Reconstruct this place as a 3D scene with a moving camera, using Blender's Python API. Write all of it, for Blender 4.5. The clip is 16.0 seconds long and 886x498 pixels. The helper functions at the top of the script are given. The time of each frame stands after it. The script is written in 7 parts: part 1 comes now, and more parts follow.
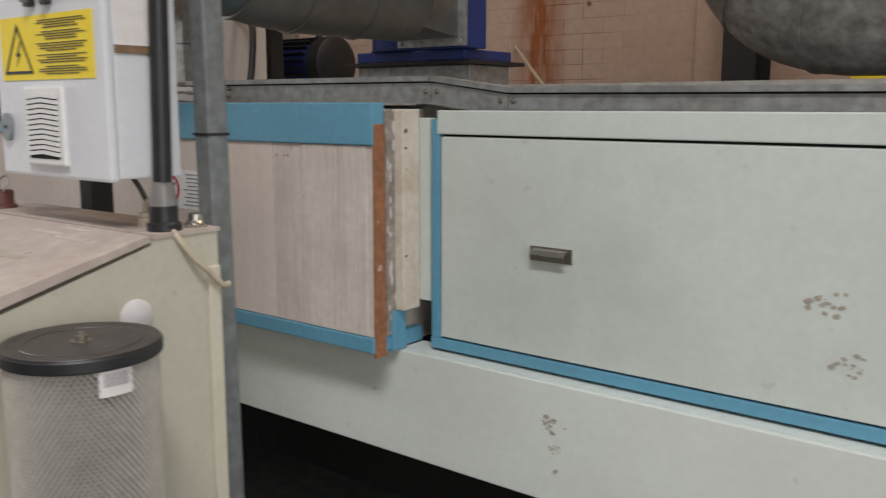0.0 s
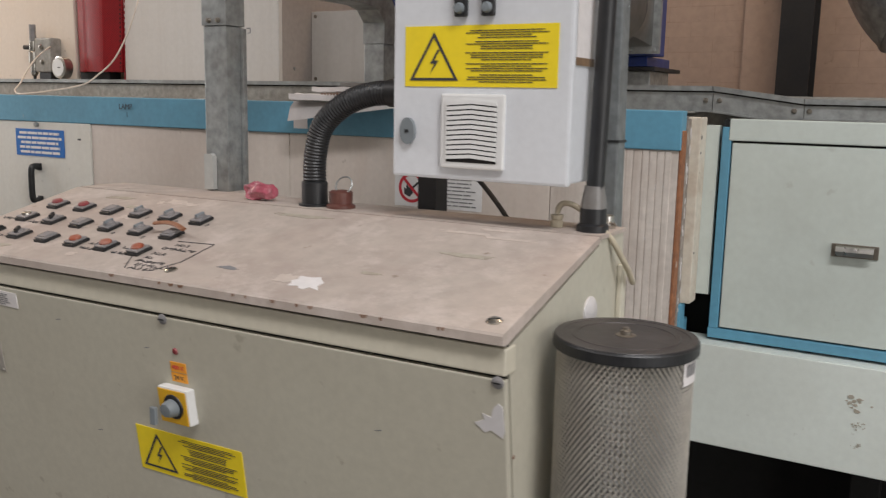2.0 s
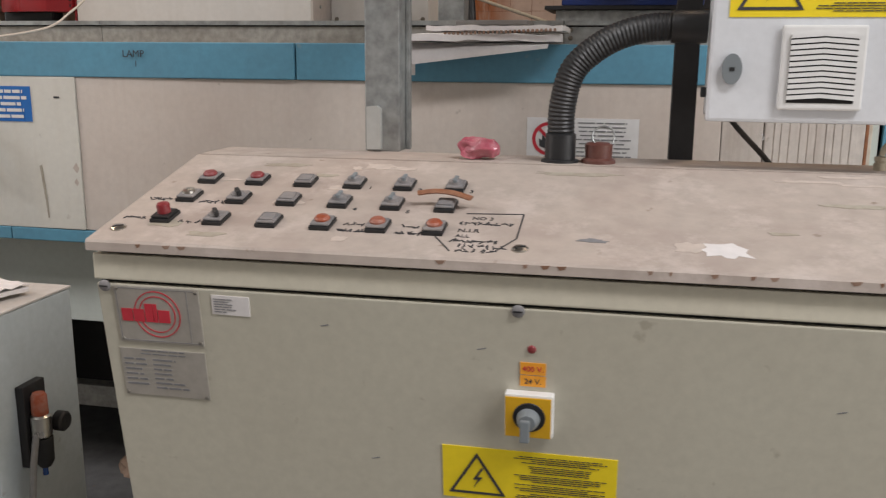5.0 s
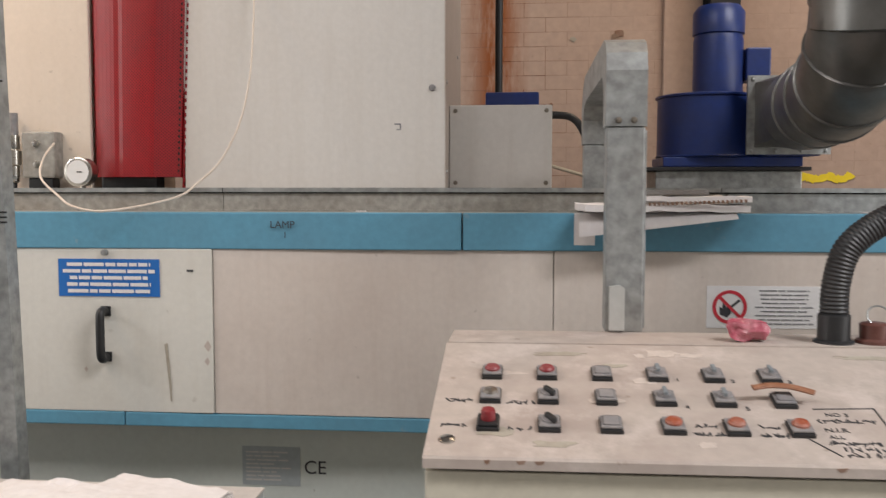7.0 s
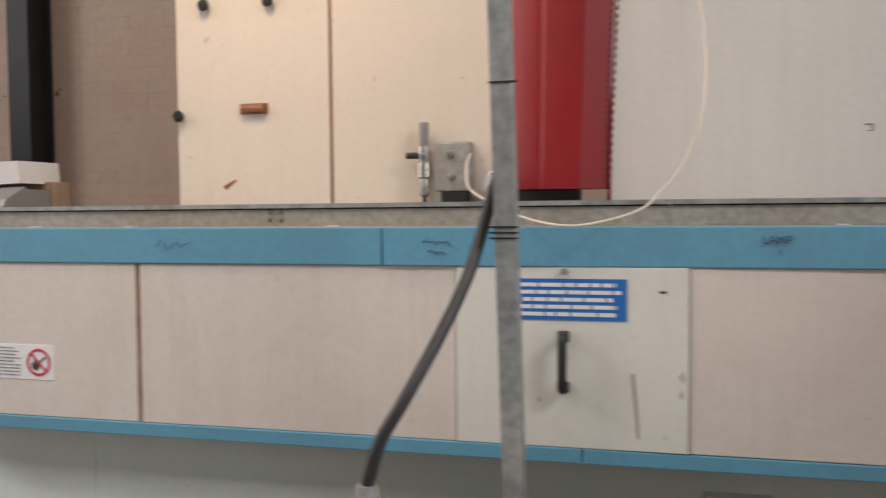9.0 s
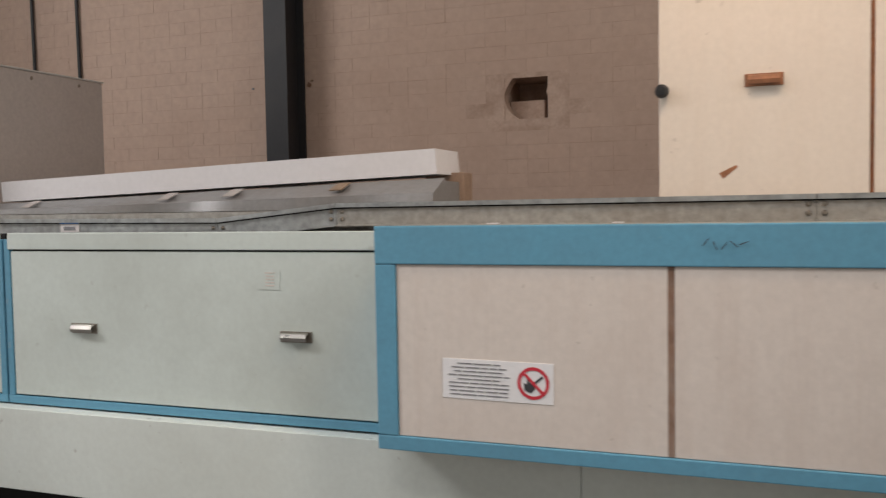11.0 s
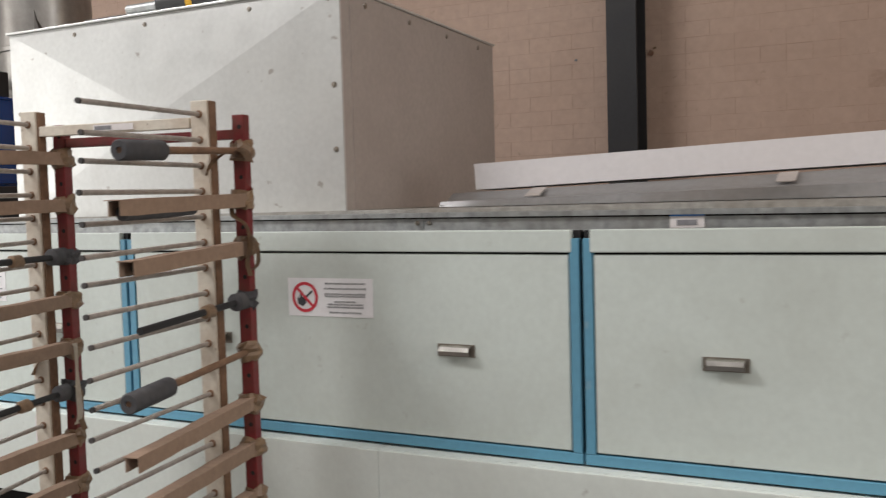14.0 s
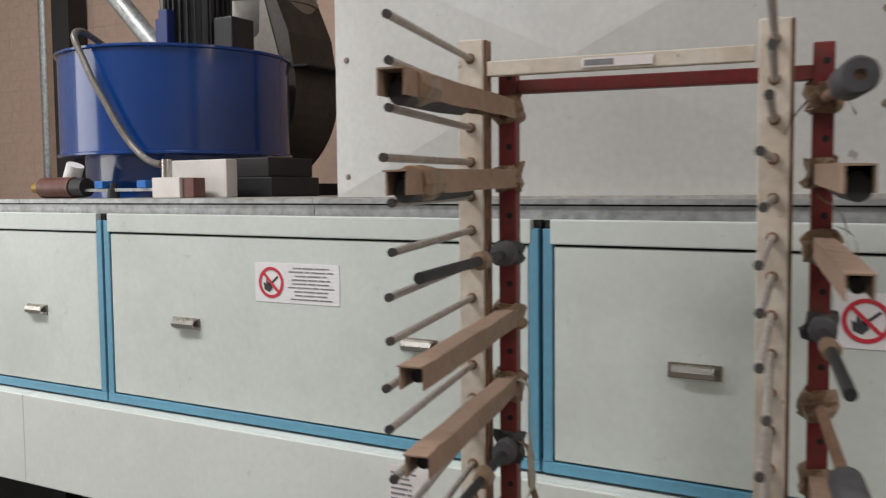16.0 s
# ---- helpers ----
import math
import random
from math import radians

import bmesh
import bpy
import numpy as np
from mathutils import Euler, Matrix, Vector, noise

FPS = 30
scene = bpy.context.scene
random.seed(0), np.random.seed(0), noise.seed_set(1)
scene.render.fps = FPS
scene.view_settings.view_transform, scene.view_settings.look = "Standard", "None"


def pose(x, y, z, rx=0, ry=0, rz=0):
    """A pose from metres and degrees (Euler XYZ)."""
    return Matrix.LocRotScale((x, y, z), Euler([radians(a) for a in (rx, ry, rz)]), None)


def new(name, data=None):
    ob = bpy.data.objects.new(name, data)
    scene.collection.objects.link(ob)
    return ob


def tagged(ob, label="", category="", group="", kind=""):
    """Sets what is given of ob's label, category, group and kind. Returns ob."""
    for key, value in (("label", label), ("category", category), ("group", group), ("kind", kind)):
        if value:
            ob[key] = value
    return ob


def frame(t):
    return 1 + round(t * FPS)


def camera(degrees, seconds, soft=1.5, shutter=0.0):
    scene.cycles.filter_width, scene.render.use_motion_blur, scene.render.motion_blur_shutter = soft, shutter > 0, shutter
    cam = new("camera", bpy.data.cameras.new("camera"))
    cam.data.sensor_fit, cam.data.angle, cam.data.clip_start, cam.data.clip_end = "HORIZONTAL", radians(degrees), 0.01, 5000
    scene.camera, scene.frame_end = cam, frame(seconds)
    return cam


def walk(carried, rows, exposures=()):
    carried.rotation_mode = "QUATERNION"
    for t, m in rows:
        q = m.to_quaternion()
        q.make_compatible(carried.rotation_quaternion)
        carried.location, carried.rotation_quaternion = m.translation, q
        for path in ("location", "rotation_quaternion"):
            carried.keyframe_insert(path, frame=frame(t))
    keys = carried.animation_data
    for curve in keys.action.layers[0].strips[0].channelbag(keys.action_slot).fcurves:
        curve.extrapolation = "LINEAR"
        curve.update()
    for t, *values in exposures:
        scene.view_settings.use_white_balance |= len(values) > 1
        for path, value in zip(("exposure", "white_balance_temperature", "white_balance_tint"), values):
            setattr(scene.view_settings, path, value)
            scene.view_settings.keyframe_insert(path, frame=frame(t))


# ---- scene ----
cam = camera(53.4, 16.0, soft=1.25, shutter=0.35)
METRES, EYE, TILT, LEAN, TURN = 8.0, 1.5, -0.34, -0.43, 38.4
ROWS = [
    (0.0, 0.0, 0.0, 0.0, -0.05, -8.84, 0.35),
    (0.5, -0.0358, -0.0079, 0.001, -1.07, -8.45, -0.22),
    (1.0, -0.0696, -0.0174, 0.0016, -3.46, -9.1, -0.73),
    (1.5, -0.0972, -0.0108, 0.0019, -6.99, -9.71, -0.7),
    (2.0, -0.1265, -0.0052, 0.0036, -8.35, -9.31, -0.71),
    (2.5, -0.1585, -0.0028, 0.0045, -14.19, -8.86, -1.22),
    (3.0, -0.1795, 0.0074, -0.0027, -14.82, -8.91, -0.91),
    (5.5, -0.2636, 0.0835, 0.0011, -28.94, -12.55, 0.88),
    (6.0, -0.2868, 0.0986, 0.0051, -30.65, -10.92, 1.53),
    (6.5, -0.3042, 0.1084, 0.0103, -32.24, -6.53, 0.68),
    (7.0, -0.3122, 0.1217, 0.0113, -33.05, -3.78, 0.51),
    (7.5, -0.3205, 0.1449, 0.0125, -32.13, -2.73, 0.54),
    (8.0, -0.3388, 0.164, 0.0115, -28.15, -2.53, 0.39),
    (8.5, -0.3648, 0.1785, 0.0137, -28.8, -2.7, 0.88),
    (9.0, -0.3851, 0.1987, 0.0112, -23.97, -2.58, 1.02),
    (9.5, -0.407, 0.2266, 0.012, -18.94, -2.62, 1.19),
    (10.0, -0.4365, 0.2504, 0.0122, -18.09, -2.71, 1.39),
    (12.5, -0.5641, 0.3766, 0.0146, -13.91, -2.72, 2.57),
    (13.0, -0.5871, 0.4067, 0.015, -10.98, -2.54, 2.54),
    (13.5, -0.6153, 0.4281, 0.015, -11.66, -2.51, 2.23),
    (14.0, -0.6484, 0.4487, 0.0156, -13.14, -2.83, 2.09),
    (14.5, -0.6759, 0.4753, 0.0138, -13.53, -3.33, 1.76),
    (15.0, -0.6983, 0.5052, 0.0156, -8.11, -3.58, 1.86),
    (15.5, -0.7296, 0.5348, 0.0158, -8.45, -3.5, 1.28),
    (16.0, -0.7524, 0.5669, 0.0166, -9.29, -3.49, 1.03),
]
walk(cam, [(t, pose(0, 0, EYE, TILT, LEAN, TURN) @ pose(METRES * x, METRES * y, METRES * z, 90 + pitch, roll, yaw)) for t, x, y, z, yaw, pitch, roll in ROWS],
     [(0.0, -0.22), (0.5, -0.12), (1.5, -0.08), (2.5, -0.18), (3.2, -0.15), (5.5, 0.05), (6.0, 0.05), (7.0, 0.22), (8.5, 0.31), (9.0, 0.10), (10.0, 0.02), (12.5, 0.0), (14.0, 0.05), (15.0, 0.04), (16.0, -0.20)])

# ---- light and world ----
world = bpy.data.worlds.new("hall_air")
scene.world = world
world.use_nodes = True
world.node_tree.nodes["Background"].inputs[0].default_value = (0.62, 0.68, 0.75, 1)
world.node_tree.nodes["Background"].inputs[1].default_value = 0.05


XE, XW = 5.0, -15.0


def hall_lamp(name, x, y, z, sx, sy, watts, colour, rx=0.0):
    data = bpy.data.lights.new(name, "AREA")
    data.shape, data.size, data.size_y, data.energy, data.color = "RECTANGLE", sx, sy, watts, colour
    ob = new(name, data)
    ob.matrix_world = pose(x, y, z, rx, 0, 0)
    tagged(ob, "high ceiling light of the factory hall", "ceiling light", kind="structure")
    return ob


COOL, NEUTRAL, WARM = (1.0, 0.975, 0.985), (1.0, 0.925, 0.90), (1.0, 0.74, 0.52)
hall_lamp("ceiling_light", 1.4, -1.5, 5.6, 3.4, 0.8, 315, COOL)
hall_lamp("ceiling_light", -4.7, -2.3, 5.6, 2.2, 0.8, 76, NEUTRAL)
hall_lamp("ceiling_light", -7.4, -1.2, 5.6, 3.2, 0.8, 42, COOL)
hall_lamp("ceiling_light", -11.4, -0.9, 5.6, 3.2, 0.8, 415, COOL)
hall_lamp("ceiling_light", -4.62, 1.05, 3.0, 0.4, 0.2, 14, WARM)
hall_lamp("ceiling_light", -1.0, 2.6, 5.0, 0.9, 0.6, 42, WARM)
# unseen fill lights added before the solid end walls, daylight-coloured
for nm, x, turn, watts in (("door_daylight", XE - 0.05, 90, 190), ("door_daylight", XW + 0.05, -90, 150)):
    data = bpy.data.lights.new(nm, "AREA")
    data.shape, data.size, data.size_y, data.energy, data.color = "RECTANGLE", 3.6, 4.2, watts, (1.0, 0.985, 0.97)
    ob = new(nm, data)
    ob.matrix_world = pose(x, -2.4, 2.1, 0, turn, 0)
    tagged(ob, "unseen area light added at the end wall of the hall", "door light", kind="structure")

# ---- helpers of this scene ----
ORIGIN = {}


def thing(name, at, label, category, group="", kind=""):
    """An empty at the base of a thing; its parts are built in world metres."""
    ob = new(name)
    ob.empty_display_size = 0.05
    ob.location = at
    ORIGIN[ob.name] = Vector(at)
    return tagged(ob, label, category, group, kind)


def part(name, bm, material, parent=None, label="", smooth=False):
    """Links a bmesh, built in world metres, as one mesh under a thing or a part."""
    off = Vector((0, 0, 0))
    if parent is not None:
        off = ORIGIN[parent.name]
        bmesh.ops.translate(bm, verts=bm.verts, vec=-off)
    me = bpy.data.meshes.new(name)
    bmesh.ops.recalc_face_normals(bm, faces=bm.faces)
    bm.to_mesh(me)
    bm.free()
    me.materials.append(material)
    if smooth:
        for p in me.polygons:
            p.use_smooth = True
        me.set_sharp_from_angle(angle=radians(38))
    ob = new(name, me)
    if parent is not None:
        ob.parent = parent
        ORIGIN[ob.name] = off
    if label:
        ob["label"] = label
    return ob


def single(name, bm, material, label, category, smooth=False, kind="", group=""):
    """A thing that is one mesh."""
    return tagged(part(name, bm, material, None, "", smooth), label, category, group, kind)


def B():
    return bmesh.new()


def box(bm, x0, x1, y0, y1, z0, z1, bevel=0.0, m=None):
    x0, x1, y0, y1, z0, z1 = min(x0, x1), max(x0, x1), min(y0, y1), max(y0, y1), min(z0, z1), max(z0, z1)
    made = bmesh.ops.create_cube(bm, size=1.0)["verts"]
    for v in made:
        v.co = Vector(((x0 + x1) / 2 + v.co.x * (x1 - x0), (y0 + y1) / 2 + v.co.y * (y1 - y0), (z0 + z1) / 2 + v.co.z * (z1 - z0)))
    if bevel:
        edges = list({e for v in made for e in v.link_edges})
        res = bmesh.ops.bevel(bm, geom=edges, offset=bevel, segments=2, profile=0.6, affect="EDGES")
        made = list({v for f in res["faces"] for v in f.verts} | {v for v in made if v.is_valid})
    if m is not None:
        bmesh.ops.transform(bm, matrix=m, verts=[v for v in made if v.is_valid])
    return bm


def cyl(bm, p0, p1, r, seg=16, r2=None):
    p0, p1 = Vector(p0), Vector(p1)
    d = p1 - p0
    m = Matrix.Translation((p0 + p1) / 2) @ d.to_track_quat("Z", "Y").to_matrix().to_4x4()
    bmesh.ops.create_cone(bm, cap_ends=True, segments=seg, radius1=r, radius2=r if r2 is None else r2, depth=d.length, matrix=m)
    return bm


def tube(bm, pts, radius, seg=10, ribs=0.0, pitch=0.0):
    """A round bar along smooth points; ribs: depth of corrugation, pitch: its spacing."""
    pts = [Vector(p) for p in pts]
    path = []
    for i in range(len(pts) - 1):
        a, b = pts[max(i - 1, 0)], pts[i]
        c, d = pts[i + 1], pts[min(i + 2, len(pts) - 1)]
        n = 8
        for k in range(n):
            t = k / n
            path.append(0.5 * ((2 * b) + (c - a) * t + (2 * a - 5 * b + 4 * c - d) * t * t + (3 * b - a - 3 * c + d) * t ** 3))
    path.append(pts[-1])
    if ribs:
        fine, run, nxt = [], 0.0, 0.0
        for a, b in zip(path, path[1:]):
            ln = (b - a).length
            while nxt <= run + ln:
                fine.append(a.lerp(b, (nxt - run) / ln))
                nxt += pitch / 2
            run += ln
        path = fine
    rings = []
    side = None
    for i, p in enumerate(path):
        d = (path[min(i + 1, len(path) - 1)] - path[max(i - 1, 0)]).normalized()
        if side is None:
            side = d.orthogonal().normalized()
        side = (side - d * side.dot(d)).normalized()
        up = d.cross(side)
        r = radius - (ribs if ribs and i % 2 else 0)
        rings.append([bm.verts.new(p + r * (math.cos(2 * math.pi * k / seg) * side + math.sin(2 * math.pi * k / seg) * up)) for k in range(seg)])
    for a, b in zip(rings, rings[1:]):
        for k in range(seg):
            bm.faces.new((a[k], a[(k + 1) % seg], b[(k + 1) % seg], b[k]))
    bm.faces.new(rings[0][::-1])
    bm.faces.new(rings[-1])
    return bm


def lathe(bm, centre, profile, seg=40, axis="Z"):
    """Turns (radius, height) pairs about a line through centre."""
    c = Vector(centre)
    rings = []
    for r, h in profile:
        ring = []
        for k in range(seg):
            a = 2 * math.pi * k / seg
            u, v = r * math.cos(a), r * math.sin(a)
            ring.append(bm.verts.new(c + (Vector((u, v, h)) if axis == "Z" else Vector((u, h, v)) if axis == "Y" else Vector((h, u, v)))))
        rings.append(ring)
    for a, b in zip(rings, rings[1:]):
        for k in range(seg):
            bm.faces.new((a[k], a[(k + 1) % seg], b[(k + 1) % seg], b[k]))
    if profile[0][0] > 1e-5:
        bm.faces.new(rings[0])
    if profile[-1][0] > 1e-5:
        bm.faces.new(rings[-1])
    return bm


def slab(bm, outline, axis, a, b):
    """Extrudes an outline of pairs along an axis from a to b (outline in the other two axes, in order)."""
    def at(p, h):
        return {"x": (h, p[0], p[1]), "y": (p[0], h, p[1]), "z": (p[0], p[1], h)}[axis]
    lo = [bm.verts.new(at(p, a)) for p in outline]
    hi = [bm.verts.new(at(p, b)) for p in outline]
    bm.faces.new(lo)
    bm.faces.new(hi)
    n = len(outline)
    for k in range(n):
        bm.faces.new((lo[k], lo[(k + 1) % n], hi[(k + 1) % n], hi[k]))
    return bm


def ring_points(cx, cy, r, n, a0=0.0, a1=360.0):
    return [(cx + r * math.cos(radians(a0 + (a1 - a0) * k / n)), cy + r * math.sin(radians(a0 + (a1 - a0) * k / n))) for k in range(n + (0 if abs(a1 - a0) >= 360 else 1))]


def annulus(bm, cx, cz, r0, r1, y0, y1, n=36):
    """A flat ring facing y."""
    rows = []
    for r, y in ((r0, y0), (r1, y0), (r1, y1), (r0, y1)):
        rows.append([bm.verts.new((x, y, z)) for x, z in ring_points(cx, cz, r, n)])
    for i in range(4):
        a, b = rows[i], rows[(i + 1) % 4]
        for k in range(n):
            bm.faces.new((a[k], a[(k + 1) % n], b[(k + 1) % n], b[k]))
    return bm


def words(name, text, size, material, parent, m, label="", align="LEFT", extrude=0.0003, bold=0.0):
    """Lettering in the built-in font as a mesh part, placed by the pose m."""
    cu = bpy.data.curves.new(name, "FONT")
    cu.body, cu.size, cu.align_x, cu.extrude, cu.offset = text, size, align, extrude, bold
    tmp = bpy.data.objects.new(name, cu)
    me = bpy.data.meshes.new_from_object(tmp)
    bpy.data.objects.remove(tmp)
    me.transform(Matrix.Translation(-ORIGIN[parent.name]) @ m)
    me.materials.append(material)
    ob = new(name, me)
    ob.parent = parent
    ORIGIN[ob.name] = ORIGIN[parent.name]
    if label:
        ob["label"] = label
    return ob


# ---- materials ----
def surface(name, colour, rough=0.5, metal=0.0, dirt=None, dirt_amount=0.3, dirt_scale=2.0, grain=0.06, grain_scale=60.0,
            bump=0.05, bump_scale=120.0, streak=0.0, random_tone=0.0, stain=None, spots=0.0, spot_colour=(0.16, 0.11, 0.07), coat=0.0, dust=None, holes=0.0):
    """Paint, metal or plastic with stains at two scales, vertical runs, specks and fine relief."""
    mat = bpy.data.materials.new(name)
    mat.use_nodes = True
    nt = mat.node_tree
    N, L = nt.nodes, nt.links
    bsdf = N["Principled BSDF"]
    geo = N.new("ShaderNodeNewGeometry")

    def noise_at(scale, detail=4.0, stretch=None, rough_=0.55):
        n = N.new("ShaderNodeTexNoise")
        n.inputs["Scale"].default_value, n.inputs["Detail"].default_value, n.inputs["Roughness"].default_value = scale, detail, rough_
        if stretch:
            mp = N.new("ShaderNodeMapping")
            mp.inputs["Scale"].default_value = stretch
            L.new(geo.outputs["Position"], mp.inputs["Vector"])
            L.new(mp.outputs["Vector"], n.inputs["Vector"])
        else:
            L.new(geo.outputs["Position"], n.inputs["Vector"])
        return n.outputs["Fac"]

    def ramp(fac, a, b):
        r = N.new("ShaderNodeMapRange")
        r.inputs["From Min"].default_value, r.inputs["From Max"].default_value = a, b
        r.clamp = True
        L.new(fac, r.inputs["Value"])
        return r.outputs["Result"]

    def times(fac, k):
        m = N.new("ShaderNodeMath")
        m.operation = "MULTIPLY"
        L.new(fac, m.inputs[0])
        if isinstance(k, float):
            m.inputs[1].default_value = k
        else:
            L.new(k, m.inputs[1])
        return m.outputs[0]

    def mix(fac, a, b):
        m = N.new("ShaderNodeMix")
        m.data_type = "RGBA"
        L.new(fac, m.inputs["Factor"])
        for sock, v in ((m.inputs["A"], a), (m.inputs["B"], b)):
            if isinstance(v, tuple):
                sock.default_value = (*v, 1)
            else:
                L.new(v, sock)
        return m.outputs["Result"]

    dark = tuple(c * (1 - grain * 2.2) for c in colour)
    light = tuple(min(1, c * (1 + grain)) for c in colour)
    col = mix(ramp(noise_at(grain_scale, 5), 0.3, 0.7), dark, light)
    dirt = dirt or tuple(c * 0.55 for c in colour)
    blot = times(ramp(noise_at(dirt_scale, 7, None, 0.65), 0.42, 0.78), float(dirt_amount))
    col = mix(blot, col, dirt)
    if streak:
        run = times(ramp(noise_at(3.0, 6, (9, 9, 0.55), 0.7), 0.48, 0.75), float(streak))
        col = mix(run, col, dirt)
    if spots:
        sp = times(ramp(noise_at(26.0, 3, None, 0.5), 0.70, 0.76), float(spots))
        col = mix(sp, col, spot_colour)
    if dust:
        dc, da, ds = dust
        col = mix(times(ramp(noise_at(ds, 8, None, 0.72), 0.52, 0.66), float(da)), col, dc)
    if stain:
        sx, sw, sc = stain
        sep = N.new("ShaderNodeSeparateXYZ")
        L.new(geo.outputs["Position"], sep.inputs[0])
        d = N.new("ShaderNodeMath")
        d.operation = "SUBTRACT"
        d.inputs[1].default_value = sx
        L.new(sep.outputs["X"], d.inputs[0])
        ab = N.new("ShaderNodeMath")
        ab.operation = "ABSOLUTE"
        L.new(d.outputs[0], ab.inputs[0])
        near = N.new("ShaderNodeMapRange")
        near.inputs["From Min"].default_value, near.inputs["From Max"].default_value = sw, sw * 0.2
        near.clamp = True
        L.new(ab.outputs[0], near.inputs["Value"])
        col = mix(times(near.outputs["Result"], ramp(noise_at(3.5, 6, (4, 1, 0.8), 0.7), 0.24, 0.54)), col, sc)
    if holes:
        sep = N.new("ShaderNodeSeparateXYZ")
        L.new(geo.outputs["Position"], sep.inputs[0])
        waves = []
        for axis in ("X", "Z"):
            w = N.new("ShaderNodeMath")
            w.operation = "MULTIPLY"
            w.inputs[1].default_value = 6.2832 / holes
            L.new(sep.outputs[axis], w.inputs[0])
            sn = N.new("ShaderNodeMath")
            sn.operation = "SINE"
            L.new(w.outputs[0], sn.inputs[0])
            waves.append(sn.outputs[0])
        col = mix(times(ramp(times(waves[0], waves[1]), 0.25, 0.5), 0.75), col, tuple(c * 0.12 for c in colour))
    if random_tone:
        info = N.new("ShaderNodeObjectInfo")
        r = N.new("ShaderNodeMapRange")
        r.inputs["To Min"].default_value, r.inputs["To Max"].default_value = 1 - random_tone, 1 + random_tone
        L.new(info.outputs["Random"], r.inputs["Value"])
        hsv = N.new("ShaderNodeHueSaturation")
        L.new(col, hsv.inputs["Color"])
        L.new(r.outputs["Result"], hsv.inputs["Value"])
        col = hsv.outputs["Color"]
    L.new(col, bsdf.inputs["Base Color"])
    rr = N.new("ShaderNodeMapRange")
    rr.inputs["To Min"].default_value, rr.inputs["To Max"].default_value = max(0.02, rough - 0.08), min(1, rough + 0.14)
    L.new(noise_at(dirt_scale * 4, 5), rr.inputs["Value"])
    L.new(rr.outputs["Result"], bsdf.inputs["Roughness"])
    bsdf.inputs["Metallic"].default_value = metal
    bsdf.inputs["Coat Weight"].default_value = coat
    if bump:
        bp = N.new("ShaderNodeBump")
        bp.inputs["Strength"].default_value, bp.inputs["Distance"].default_value = bump, 0.004
        L.new(noise_at(bump_scale, 4), bp.inputs["Height"])
        L.new(bp.outputs["Normal"], bsdf.inputs["Normal"])
    return mat


M = {}
M["hood"] = surface("hood_paint", (0.59, 0.645, 0.602), 0.40, dirt=(0.38, 0.395, 0.35), dirt_amount=0.5, dirt_scale=2.4, grain=0.02, bump=0.03, spots=0.15)
M["skirt"] = surface("skirt_paint", (0.67, 0.715, 0.67), 0.42, dirt=(0.43, 0.43, 0.37), dirt_amount=0.35, dirt_scale=1.8, grain=0.02, bump=0.03, spots=0.35)
M["panel"] = surface("dusty_panel_paint", (0.655, 0.59, 0.535), 0.6, dirt=(0.46, 0.355, 0.295), dirt_amount=0.42, dirt_scale=1.7, streak=0.22, grain=0.025, spots=0.3)
M["panel_worn"] = surface("worn_panel_paint", (0.62, 0.565, 0.515), 0.62, dirt=(0.38, 0.31, 0.265), dirt_amount=0.55, dirt_scale=4, streak=0.75, grain=0.05, spots=0.6)
M["blue"] = surface("blue_frame_paint", (0.115, 0.315, 0.445), 0.45, dirt=(0.10, 0.20, 0.27), dirt_amount=0.4, dirt_scale=3, grain=0.04, spots=0.4, spot_colour=(0.30, 0.36, 0.38))
M["galv"] = surface("galvanised_steel", (0.42, 0.44, 0.44), 0.46, metal=0.75, dirt=(0.26, 0.24, 0.21), dirt_amount=0.55, dirt_scale=5, grain=0.16, grain_scale=38, bump=0.05)
M["galv_dusty"] = surface("dusty_galvanised_steel", (0.37, 0.36, 0.33), 0.6, metal=0.45, dirt=(0.22, 0.18, 0.14), dirt_amount=0.6, dirt_scale=4, grain=0.14, grain_scale=45)
M["sheet"] = surface("bright_sheet_metal", (0.60, 0.61, 0.59), 0.33, metal=0.45, dirt=(0.47, 0.46, 0.43), dirt_amount=0.45, dirt_scale=3, grain=0.03, bump=0.12, bump_scale=3, spots=0.5)
# darker and browner than the front sheet; mostly for sides and backs
M["sheet_side"] = surface("darker_brown_sheet_metal", (0.44, 0.395, 0.365), 0.5, metal=0.25, dirt=(0.36, 0.31, 0.28), dirt_amount=0.5, dirt_scale=2, grain=0.04)
M["desk"] = surface("desk_paint", (0.51, 0.485, 0.40), 0.42, dirt=(0.40, 0.36, 0.285), dirt_amount=0.3, dirt_scale=2.2, grain=0.03, spots=0.3)
M["desk_top"] = surface("dusty_desk_top", (0.455, 0.392, 0.345), 0.72, dirt=(0.33, 0.255, 0.225), dirt_amount=0.7, dirt_scale=5, grain=0.05, grain_scale=30, spots=0.6, dust=((0.60, 0.525, 0.48), 0.55, 9.0))
M["orange_sign"] = surface("orange_label", (0.85, 0.36, 0.03), 0.5, grain=0.02, bump=0)
M["desk_edge"] = surface("desk_edge_paint", (0.60, 0.565, 0.46), 0.45, dirt=(0.45, 0.40, 0.32), dirt_amount=0.4, dirt_scale=5, grain=0.03)
M["ebox"] = surface("pale_grey_enclosure_paint", (0.66, 0.68, 0.71), 0.4, dirt=(0.5, 0.5, 0.5), dirt_amount=0.25, dirt_scale=3, grain=0.02)
